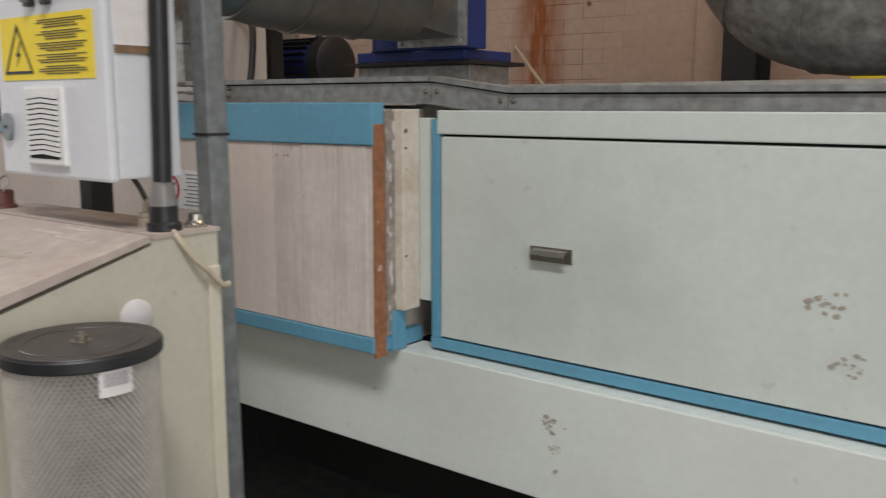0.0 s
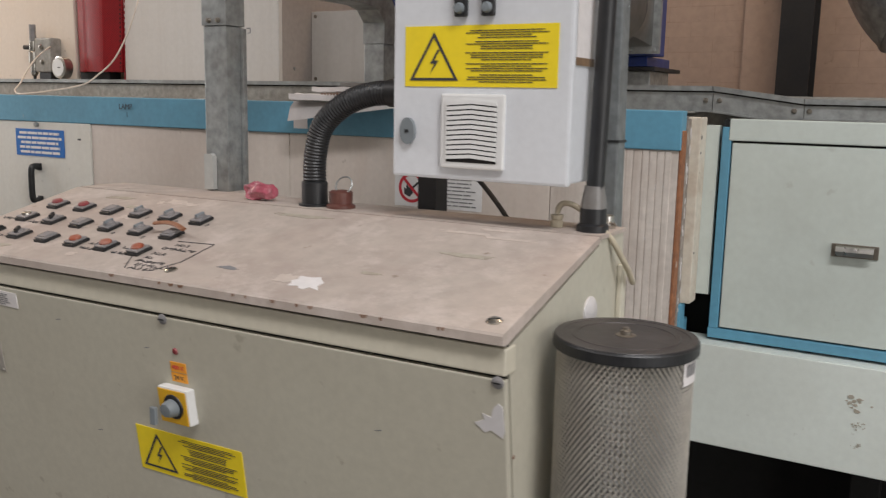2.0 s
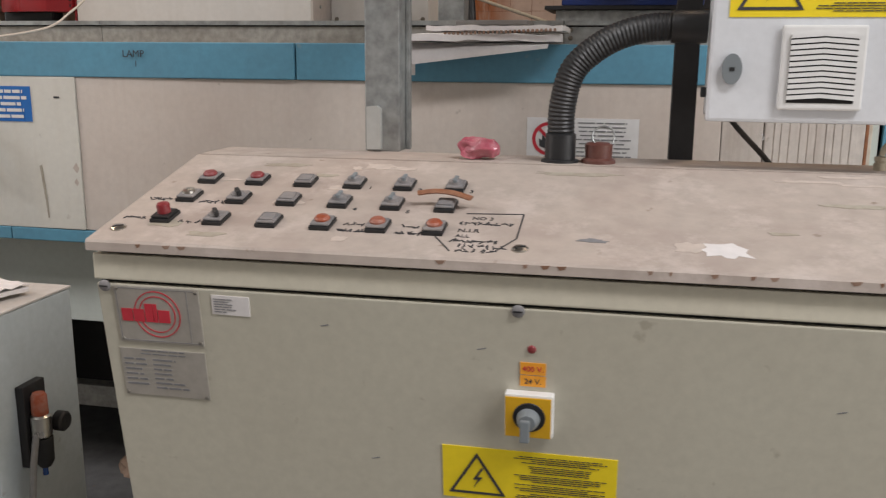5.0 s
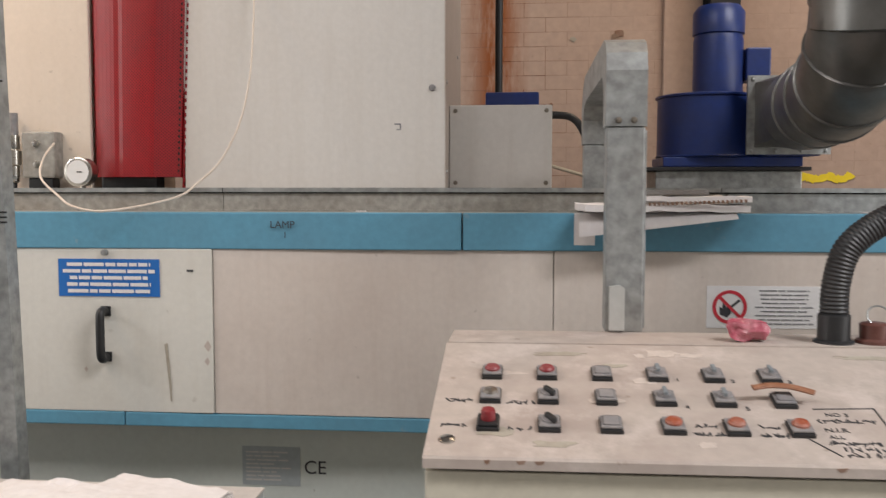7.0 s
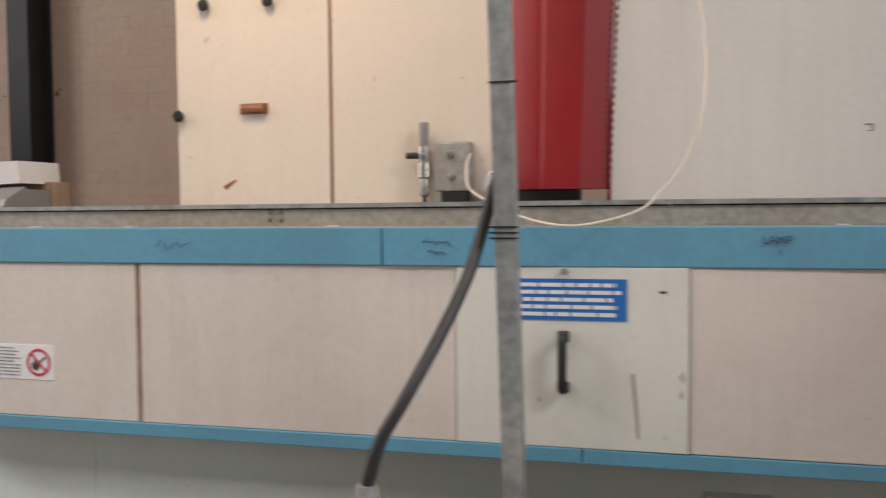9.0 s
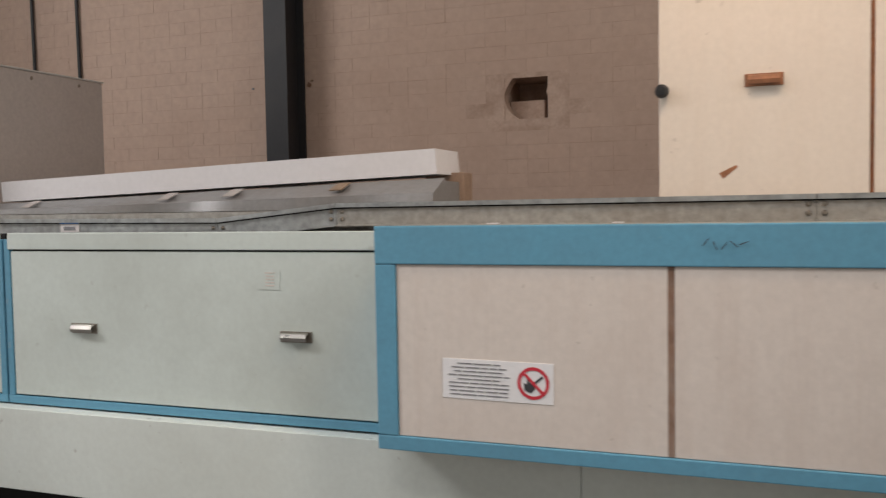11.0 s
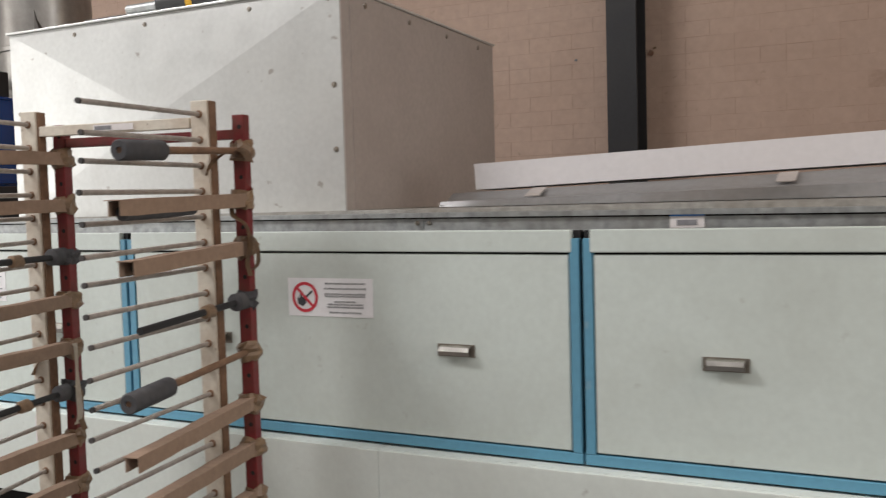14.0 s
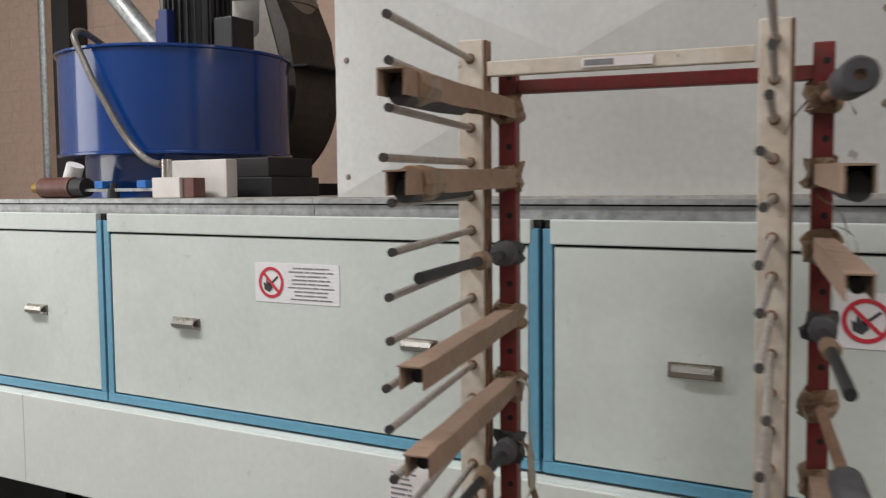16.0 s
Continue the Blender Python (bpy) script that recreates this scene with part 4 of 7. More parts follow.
def scrawl(x, y, w, n, h=0.012):
    bm = B()
    for k in range(n):
        px = x + w * (k + 0.5) / n
        for _ in range(2):
            m = Matrix.Translation((px + rs.uniform(-0.3, 0.3) * w / n, y + rs.uniform(-0.3, 0.3) * h, 0.0004)) @ pose(0, 0, 0, 0, 0, rs.choice((0, 90, 60, -55)) + rs.uniform(-15, 15))
            box(bm, -h * 0.45, h * 0.45, -0.0011, 0.0011, 0, 0.0006, 0, m)
    o = on_lid(0, 0.6)
    z0 = Matrix.Translation((0, -0.6, 0))
    tagged(lid_part("pen_scrawl", bm, "ink", o @ z0, lid, "black hand-written pen note"), kind="stuff")


for x, y, w, n in ((-2.69, 0.622, 0.045, 5), (-2.59, 0.618, 0.045, 5), (-2.692, 0.540, 0.045, 4), (-2.59, 0.532, 0.04, 3), (-2.312, 0.527, 0.045, 5), (-2.218, 0.527, 0.045, 5), (-2.308, 0.552, 0.035, 3), (-2.215, 0.552, 0.035, 3),
                   (-2.125, 0.574, 0.09, 9), (-2.125, 0.508, 0.075, 8), (-2.115, 0.491, 0.080, 7), (-2.11, 0.475, 0.060, 5)):
    scrawl(x, y, w, n)
bm = B()
for x0, y0, x1, y1 in ((-2.117, 0.612, -2.024, 0.618), (-2.024, 0.618, -2.024, 0.525), (-2.024, 0.525, -2.050, 0.478), (-2.150, 0.520, -2.118, 0.472)):
    d = Vector((x1 - x0, y1 - y0, 0))
    box(bm, 0, d.length, -0.0011, 0.0011, 0, 0.0008, 0, Matrix.Translation((x0, y0 - 0.6, 0.0003)) @ pose(0, 0, 0, 0, 0, math.degrees(math.atan2(d.y, d.x))))
tagged(lid_part("pen_frame", bm, "ink", on_lid(0, 0.6), lid, "pen-drawn frame round a note"), kind="stuff")
for tx, x, y, s in (("1", -2.312, 0.700, 0.016), ("2", -2.222, 0.698, 0.016), ("3", -2.130, 0.698, 0.016), ("4", -2.312, 0.606, 0.016), ("5", -2.220, 0.604, 0.016), ("NO 3", -2.105, 0.590, 0.015), ("N.I.R", -2.120, 0.543, 0.017), ("ALL", -2.120, 0.524, 0.014)):
    words("pen_letters", tx, s, M["ink"], lid, on_lid(x, y) @ Matrix.Translation((0, 0, 0.0006)))
# dust smears, label remnants, tape
for x, y, w, h, mt in ((-2.317, 0.806, 0.06, 0.035, "pale_dust"), (-1.712, 0.520, 0.075, 0.055, "paper"), (-1.765, 0.525, 0.06, 0.04, "pale_dust"), (-2.36, 0.795, 0.02, 0.02, "pale_dust"), (-2.30, 0.498, 0.03, 0.022, "pale_dust"), (-2.52, 0.492, 0.07, 0.02, "smudge"), (-2.41, 0.755, 0.05, 0.02, "smudge"), (-2.27, 0.80, 0.05, 0.02, "pale_dust"), (-2.60, 0.72, 0.09, 0.02, "pale_dust"), (-2.43, 0.63, 0.06, 0.03, "pale_dust"), (-2.36, 0.70, 0.05, 0.03, "pale_dust"), (-1.56, 0.80, 0.13, 0.014, "pale_dust"), (-1.46, 0.79, 0.12, 0.012, "pale_dust"), (-1.50, 0.825, 0.10, 0.012, "pale_dust"), (-1.91, 0.533, 0.05, 0.018, "ink_grey"), (-2.60, 0.525, 0.07, 0.03, "smudge"), (-1.63, 0.585, 0.05, 0.012, "smudge"), (-2.50, 0.80, 0.10, 0.02, "smudge"), (-1.95, 0.80, 0.16, 0.02, "smudge"), (-1.50, 0.70, 0.12, 0.02, "smudge")):
    pts = []
    for k in range(18):
        a = 2 * math.pi * k / 18
        c, q = math.cos(a), math.sin(a)
        f = rs.uniform(0.55, 1.05) / max(abs(c), abs(q)) ** 0.7
        pts.append((w * 0.5 * c * f, h * 0.5 * q * f))
    bm = B()
    slab(bm, pts, "z", 0.0002, 0.0007)
    lid_part("label_remnant", bm, mt, on_lid(x, y), lid, "torn label remnant" if mt == "paper" else "scraped dirty patch")
bm = tube(B(), [(-0.044, 0, 0.0225), (-0.015, 0.005, 0.027), (0.015, 0.002, 0.026), (0.048, -0.008, 0.018)], 0.0068, 8)
for v in bm.verts:
    v.co.z = 0.024 + (v.co.z - 0.024) * 0.55
single("cable_scrap", bm, M["tan_scrap"], "orange-brown scrap of stiff cable lying across the switches", "cable scrap", True).matrix_world = Matrix.Translation((0, -0.007, 0)) @ on_lid(-2.160, 0.636)
for x, y in ((-2.676, 0.499), (-2.014, 0.493), (-1.339, 0.487)):
    s = lid_part("lid_screw", lathe(B(), (0, 0, 0), [(0.0125, 0), (0.0125, 0.002), (0.009, 0.004), (0, 0.0045)], 20), "chrome", on_lid(x, y), lid, "slotted quarter-turn screw", True)
    lid_part("slot", box(B(), -0.009, 0.009, -0.0015, 0.0015, 0.0035, 0.005), "black", on_lid(x, y) @ pose(0, 0, 0, 0, 0, 25), s)
for x in (-2.687, -2.011, -1.320):
    s = part("door_screw", lathe(B(), (x, DF - 0.004, 1.109), [(0.0, -0.005), (0.006, -0.005), (0.010, -0.002), (0.010, 0)], 18, "Y"), M["grey_cap"], door, "round slotted door screw", True)
    part("slot", box(B(), x - 0.007, x + 0.007, DF - 0.0098, DF - 0.0085, 1.1078, 1.1102), M["black"], s)
FY = DF - 0.004
# maker's plate drawn as plain shapes, and rating plate
pl = part("maker_plate", box(B(), -2.672, -2.523, FY - 0.003, FY, 1.012, 1.1115, 0.0012), M["plate"], door, "alloy maker's plate with rings and red bars")
bm = annulus(B(), -2.599, 1.064, 0.0390, 0.0408, FY - 0.0038, FY - 0.003)
annulus(bm, -2.599, 1.064, 0.0305, 0.0322, FY - 0.0038, FY - 0.003)
part("ring_mark", bm, M["ink_red"], pl)
bm = B()
for x0, x1, z0, z1 in ((-2.664, -2.531, 1.1072, 1.1080), (-2.664, -2.531, 1.0157, 1.0165), (-2.668, -2.6672, 1.0195, 1.1042), (-2.5445, -2.5437, 1.0165, 1.1072)):
    box(bm, x0, x1, FY - 0.0036, FY - 0.003, z0, z1)
part("engraved_frame", bm, M["ink_grey"], pl)
bm = B()
for k, (w, h) in enumerate(((0.019, 0.022), (0.019, 0.022), (0.014, 0.032), (0.006, 0.032), (0.020, 0.022))):
    x = (-2.662, -2.641, -2.620, -2.605, -2.597)[k]
    box(bm, x, x + w, FY - 0.0042, FY - 0.003, 1.050, 1.050 + h)
tagged(part("maker_mark", bm, M["ink_red"], pl), kind="stuff")
pl = part("rating_plate", box(B(), -2.678, -2.525, FY - 0.002, FY, 0.913, 1.000, 0.001), M["plate"], door, "worn alloy rating plate with small print")
bm = bars(B(), -2.672, -2.63, 0.93, 0.985, FY - 0.002, 6, random.Random(4), 0.3, False)
bars(bm, -2.62, -2.56, 0.925, 0.985, FY - 0.002, 7, random.Random(5), 0.5, False)
bars(bm, -2.65, -2.55, 0.988, 1.0, FY - 0.002, 2, random.Random(6), 0.3)
part("small_print", bm, M["ink_grey"], pl)
for px, pz in ((-2.667, 1.018), (-2.528, 1.018), (-2.667, 1.106), (-2.528, 1.106), (-2.673, 0.918), (-2.530, 0.918)):
    part("rivet", lathe(B(), (px, FY - 0.003, pz), [(0, -0.002), (0.003, -0.001), (0.0035, 0)], 8, "Y"), M["chrome"], door, smooth=True)
pl, _ = plate_on("door_label", door, -2.502, -2.438, 1.071, 1.104, FY, M["paper"], "small white label with green print", 1.0)
part("small_print", bars(B(), -2.498, -2.46, 1.074, 1.10, FY - 0.002, 6, random.Random(8), 0.5, False), M["ink_grey"], pl)
part("lamp_jewel", lathe(B(), (-1.990, FY, 1.048), [(0, -0.004), (0.005, -0.003), (0.007, 0)], 14, "Y"), M["red_cap"], door, "small red indicator", True)
for z0, z1, tx in ((1.006, 1.026, "400 V."), (0.986, 1.004, "24 V.")):
    pl, _ = plate_on("voltage_label", door, -2.007, -1.968, z0, z1, FY, M["orange_sign"] if "orange_sign" in M else M["yellow"], "orange voltage label")
    words("voltage_text", tx, 0.0125, M["ink_red"] if tx.startswith("4") else M["ink"], pl, pose(-1.9875, FY - 0.0018, (z0 + z1) / 2 - 0.0045, 90, 0, 0), align="CENTER")
iso = part("isolator", box(B(), -2.028, -1.954, FY - 0.021, FY, 0.906, 0.979, 0.003), M["white"], door, "main isolator switch with yellow plate")
part("yellow_plate", box(B(), -2.027, -1.957, FY - 0.0235, FY - 0.021, 0.907, 0.975, 0.001), M["iso_yellow"], iso)
part("dial_ring", lathe(B(), (-1.990, FY - 0.0235, 0.942), [(0, -0.0016), (0.024, -0.0016), (0.025, 0)], 24, "Y"), M["black"], iso)
kn = part("knob", lathe(B(), (-1.991, FY - 0.025, 0.940), [(0, -0.020), (0.013, -0.019), (0.016, -0.012), (0.018, 0)], 24, "Y"), M["lock_grey"], iso, "grey rotary knob", True)
part("pointer", box(B(), -1.998, -1.984, FY - 0.050, FY - 0.042, 0.922, 0.956, 0.002), M["lock_grey"], kn)
for x, z in ((-2.322, 1.062), (-2.073, 1.041), (-1.55, 0.98), (-2.25, 0.83)):
    part("scratch", slab(B(), [(x, z), (x + 0.014, z + 0.003), (x + 0.013, z + 0.005), (x, z + 0.0015)], "y", FY - 0.0005, FY), M["ink_grey"], door)
shock_sign(door, -2.131, -1.854, 0.774, 0.870, FY, tilt=0.0)
part("torn_tape", slab(B(), [(-1.362, 1.036), (-1.345, 1.044), (-1.348, 1.054), (-1.333, 1.05), (-1.329, 1.066), (-1.320, 1.075), (-1.313, 1.07), (-1.311, 1.03), (-1.315, 1.018), (-1.334, 1.028), (-1.345, 1.022)], "y", FY - 0.001, FY), M["packing"], door, "torn white tape on the corner")

# strip painted near-black in place of the shade below the lid
part("shadow_gap", box(B(), DX0 + 0.004, DX1 - 0.001, DF + 0.0092, DF + 0.0103, 1.110, 1.166), M["dark_void"], dk, "near-black strip for the shade behind the lid")
rc = random.Random(17)
for k in range(16):
    x = rc.uniform(DX0 + 0.05, DX1 - 0.05)
    w = rc.uniform(0.004, 0.016)
    part("edge_chip", slab(B(), [(x, 1.1835), (x + w, 1.1845), (x + 0.8 * w, 1.1795), (x + 0.3 * w, 1.178)], "y", SL0[0] - 0.0006, SL0[0] + 0.001), M["rust_dark"], lid, "dark chip in the lid edge")
# the front leans back towards the floor, and the whole desk stands a little askew
for ob in [dk] + list(dk.children_recursive):
    if ob.data is None:
        continue
    front = ob == door or door in (ob.parent, ob.parent.parent)
    off = ORIGIN[dk.name]
    for v in ob.data.vertices:
        x, y, z = v.co + off
        if z < 1.115 and (front or (y < 0.6 and ob.name.startswith("body"))):
            v.co.y += 0.14 * (1.115 - z)
        v.co.y += 0.0165 * (x + 1.75)
for x, z in ((-1.3085, 0.98), (-1.3085, 0.86), (-1.3085, 0.79)):
    part("screw_hole", lathe(B(), (x, 0.495 + 0.14 * (1.115 - z), z), [(0.004, 0.0), (0.0035, 0.0006), (0, 0.0006)], 8, "X"), M["rust_dark"], dk)
# things on the desk
bm = B()
box(bm, -0.03, 0.03, -0.02, 0.02, 0, 0.045, 0.012)
bmesh.ops.subdivide_edges(bm, edges=bm.edges[:], cuts=3, use_grid_fill=True)
for v in bm.verts:
    v.co += 0.010 * noise.noise_vector(v.co * 45)
    v.co.x *= 1.15
    v.co.z *= 0.8
bmesh.ops.translate(bm, verts=bm.verts, vec=(-2.148, 0.890, 1.292 - min(v.co.z for v in bm.verts) - 0.008))
single("crumpled_film", bm, M["pink_film"], "crumpled pink plastic film lying on the desk", "plastic wrap", False)
cap = thing("brown_cap", (-1.920, 0.893, 1.284), "dusty brown plastic cap with wire ring", "cap")
part("cup", lathe(B(), (-1.920, 0.893, 1.284), [(0.032, 0), (0.032, 0.006), (0.025, 0.010), (0.026, 0.035), (0.022, 0.038), (0.0, 0.039)], 20), M["brown_cap"], cap, "", True)
part("wire_ring", tube(B(), [(-1.912 + 0.021 * math.cos(a), 0.893 + 0.008 * math.sin(a), 1.334 + 0.018 * math.sin(a)) for a in [k * 0.7 for k in range(10)]], 0.0018, 6), M["galv"], cap, "", True)

# black flexible conduit from desk to enclosure
fc = thing("flexible_conduit", (-1.992, 0.893, 1.284), "black corrugated conduit from desk to enclosure", "conduit")
part("sleeve", lathe(B(), (-1.992, 0.893, 1.284), [(0.036, 0), (0.036, 0.004), (0.029, 0.006), (0.029, 0.052), (0.025, 0.055), (0, 0.055)], 24), M["black"], fc, "", True)
part("hose", tube(B(), [(-1.992, 0.893, 1.335), (-1.990, 0.893, 1.395), (-1.970, 0.893, 1.46), (-1.912, 0.895, 1.508), (-1.845, 0.90, 1.531), (-1.775, 0.905, 1.534)], 0.0265, 14, 0.002, 0.0075), M["black"], fc, "", True)
part("sleeve", cyl(B(), (-1.80, 0.903, 1.534), (-1.738, 0.905, 1.534), 0.029, 20), M["black"], fc, "", True)

# ---- electrical enclosure over the desk ----
eb = thing("electrical_enclosure", (-1.56, 0.92, 1.37), "pale grey electrical enclosure with yellow warning sticker", "electrical enclosure")
EX0, EX1, EF, EBK, EZ0, EZ1 = -1.737, -1.362, 0.818, 0.962, 1.371, 1.94
part("body", box(B(), EX0 + 0.006, EX1 - 0.004, EF + 0.02, EBK, EZ0 + 0.004, EZ1, 0.004), M["ebox"], eb)
ed = part("door", box(B(), EX0, EX1, EF, EF + 0.019, EZ0, EZ1 + 0.004, 0.006), M["ebox"], eb)
shock_sign(ed, -1.709, -1.389, 1.547, 1.660, EF, rows=6)
VX0, VX1, VZ0, VZ1 = -1.622, -1.488, 1.394, 1.534
vent = part("vent_grille", box(B(), VX0, VX1, EF - 0.010, EF, VZ0, VZ1, 0.004), M["white"], ed, "white louvred fan grille")
part("vent_recess", box(B(), VX0 + 0.014, VX1 - 0.014, EF - 0.0108, EF - 0.0102, VZ0 + 0.012, VZ1 - 0.016), M["dark_void"], vent, "dark louvre slots")
for k in range(12):
    z = VZ0 + 0.017 + k * 0.0092
    bm = B()
    for sgn in (-1, 1):
        c = (VX0 + VX1) / 2
        slab(bm, [(c, z + 0.004), (c + sgn * 0.053, z), (c + sgn * 0.053, z + 0.0066), (c, z + 0.0106)], "y", EF - 0.0145, EF - 0.0105)
    part("slat", bm, M["white"], vent)
lk = part("lock", slab(B(), [(-1.699 + 0.0165 * math.cos(0.2618 * i), 1.461 + 0.026 * math.sin(0.2618 * i)) for i in range(24)], "y", EF - 0.009, EF), M["lock_grey"], ed, "grey quarter-turn lock", True)
part("keyhole", box(B(), -1.703, -1.695, EF - 0.0105, EF - 0.009, 1.458, 1.464), M["black"], lk)
for x in (-1.598, -1.541):
    tg = part("toggle", box(B(), x, x + 0.026, EF - 0.012, EF, 1.675, 1.76, 0.004), M["black"], ed, "black toggle on the door")
    part("toggle_knob", lathe(B(), (x + 0.013, EF - 0.012, 1.690), [(0, -0.010), (0.008, -0.009), (0.0105, 0)], 14, "Y"), M["lock_grey"], tg, "grey toggle knob", True)
part("paper_tag", box(B(), EX1 - 0.0035, EX1 - 0.002, EF + 0.025, EF + 0.10, 1.60, 1.80), M["paper"], eb, "paper tag taped to the side")
part("tape", box(B(), EX1 - 0.0035, EX1 - 0.0015, EF + 0.022, EF + 0.11, 1.588, 1.602), M["tape"], eb)
part("hinge", box(B(), EX0 - 0.006, EX0 + 0.004, EF + 0.06, EF + 0.075, 1.41, 1.428, 0.002), M["black"], eb)
# conduit down the enclosure's side into the desk
vc = thing("vertical_conduit", (-1.352, 0.905, 1.284), "black conduit with grey gland at the desk", "conduit")
part("pipe", cyl(B(), (-1.340, 0.903, 1.355), (-1.326, 0.925, 2.6), 0.0165, 16), M["black"], vc, "", True)
part("clear_sleeve", lathe(B(), (-1.342, 0.904, 1.328), [(0.024, 0), (0.0235, 0.012), (0.019, 0.036), (0.0185, 0.042), (0, 0.042)], 18), M["clear_film"], vc, "", True)
part("gland", lathe(B(), (-1.342, 0.904, 1.284), [(0.030, 0), (0.030, 0.012), (0.025, 0.016), (0.0245, 0.044), (0, 0.044)], 18), M["black"], vc, "", True)
single("cable_gland", lathe(B(), (-1.420, 0.917, 1.284), [(0.0125, 0), (0.0125, 0.012), (0.0105, 0.013), (0.0105, 0.016), (0.012, 0.017), (0.012, 0.024), (0.006, 0.025), (0, 0.025)], 16), M["beige_cable"], "small beige cable gland on the desk", "cable gland", True)
bm = tube(B(), [(-1.420, 0.917, 1.310), (-1.416, 0.918, 1.324), (-1.405, 0.918, 1.331), (-1.382, 0.912, 1.328), (-1.345, 0.905, 1.308), (-1.306, 0.905, 1.274), (-1.289, 0.930, 1.232), (-1.285, 0.958, 1.205), (-1.284, 0.975, 1.186), (-1.286, 0.990, 1.178), (-1.292, 1.000, 1.180)], 0.0056, 10)
single("beige_cable", bm, M["beige_cable"], "beige cable looping off the desk edge", "cable", True)
single("glass_jar", lathe(B(), (-1.337, 0.966, 1.284), [(0.019, 0), (0.021, 0.006), (0.017, 0.011), (0.014, 0.013), (0.014, 0.024), (0.009, 0.026), (0, 0.026)], 18), M["chrome"], "small metal fitting on the desk", "fitting", True)
bm = tube(B(), [(-1.70, 1.0, 1.40), (-1.66, 1.05, 1.348), (-1.59, 1.046, 1.274), (-1.54, 1.04, 1.20), (-1.53, 1.03, 1.0)], 0.0055, 8)
single("hanging_cable", bm, M["rubber"], "dark cable hanging under the enclosure", "cable", True)


def strut(x0, x1, y0, y1, z0, z1, label, mat="galv"):
    t = thing("strut_post", ((x0 + x1) / 2, (y0 + y1) / 2, z0), label, "post")
    bm = B()
    w = 0.004
    slab(bm, [(x0, y0), (x1, y0), (x1, y1), (x1 - w, y1), (x1 - w, y0 + w), (x0 + w, y0 + w), (x0 + w, y1), (x0, y1)], "z", z0, z1)
    part("channel", bm, M[mat], t)
    return t


strut(-1.788, -1.742, 1.0, 1.05, 0.0, 2.9, "dark steel strut behind the desk", "steel_dark")
p0 = thing("support_post", (-1.318, 1.022, 0), "square galvanised support post beside the desk", "post")
bm = box(B(), -1.354, -1.312, 1.0, 1.044, 0.008, 3.0, 0.004)
for v in bm.verts:
    v.co.x -= 0.045 * v.co.z / 3.0
part("tube", bm, M["post_grey"], p0)
part("foot", box(B(), -1.42, -1.25, 0.995, 1.10, 0.0, 0.008, 0.002), M["galv"], p0)
part("tie", box(B(), -1.378, -1.332, 0.998, 1.046, 1.447, 1.452), M["black"], p0, "black cable tie")

# ---- cartridge filter standing on a drum ----
FX, FYC, FZ = -1.185, 0.650, 1.163
fl = thing("filter_cartridge", (FX, FYC, 0.84), "used cylindrical air filter with mesh wrap and dark lid", "air filter")
FR = 0.106
part("lid", lathe(B(), (FX, FYC, FZ - 0.0005), [(FR + 0.006, -0.019), (FR + 0.0075, -0.017), (FR + 0.0075, -0.003), (FR + 0.0055, 0.0), (FR - 0.006, 0.0), (FR - 0.010, -0.003), (FR - 0.018, -0.003), (FR - 0.022, 0.0), (FR - 0.030, 0.0), (FR - 0.034, -0.004), (0.0, -0.004)], 64), M["black"], fl, "black rubber lid rim")
part("lid_ring", lathe(B(), (FX, FYC, FZ), [(FR + 0.0052, 0.0002), (FR + 0.0045, 0.0012), (FR - 0.006, 0.0012), (FR - 0.010, -0.002), (FR - 0.018, -0.002), (FR - 0.022, 0.0012), (FR - 0.030, 0.0012), (FR - 0.034, -0.0035)], 64), M["lid_dark"], fl, "dusty ribbed lid ring")
part("lid_plate", lathe(B(), (FX, FYC, FZ - 0.004), [(FR - 0.034, 0.0005), (FR - 0.04, 0.0025), (0.05, 0.0022), (0, 0.003)], 48), M["lid_grey"], fl, "dusty grey end plate", True)
part("stud", lathe(B(), (FX, FYC, FZ - 0.002), [(0.016, 0), (0.016, 0.003), (0.009, 0.004), (0.009, 0.010), (0.005, 0.011), (0.005, 0.015), (0, 0.015)], 14), M["handle_metal"], fl, "metal stud and nut", True)
part("lower_rim", lathe(B(), (FX, FYC, 0.84), [(FR + 0.002, 0.0), (FR + 0.008, 0.004), (FR + 0.008, 0.026), (FR, 0.032)], 64), M["rubber"], fl, "black rubber foot rim", True)
n = 150
bm = B()
lo, hi = [], []
for k in range(n):
    a = 2 * math.pi * k / n
    r = FR - (0.006 if k % 2 else 0.016)
    lo.append(bm.verts.new((FX + r * math.cos(a), FYC + r * math.sin(a), 0.86)))
    hi.append(bm.verts.new((FX + r * math.cos(a), FYC + r * math.sin(a), FZ - 0.017)))
for k in range(n):
    bm.faces.new((lo[k], lo[(k + 1) % n], hi[(k + 1) % n], hi[k]))
part("pleats", bm, M["filter_paper"], fl, "pleated filter paper")
# expanded metal wrap: two crossing families of thin strands
bm = B()
na, nz = 76, 46
zz0, zz1 = 0.866, FZ - 0.017
dz = (zz1 - zz0) / nz
for i in range(na):
    for j in range(nz):
        a0 = 2 * math.pi * (i + (0.5 if j % 2 else 0)) / na
        for s in (-1, 1):
            a1 = a0 + s * math.pi / na
            za, zb = zz0 + j * dz, zz0 + (j + 1) * dz
            w = 0.0025
            vs = []
            for a, z, o in ((a0, za - w, -0.0022), (a1, zb - w, -0.0022), (a1, zb + w, 0.0012), (a0, za + w, 0.0012)):
                vs.append(bm.verts.new((FX + (FR + o) * math.cos(a), FYC + (FR + o) * math.sin(a), z)))
            bm.faces.new(vs)
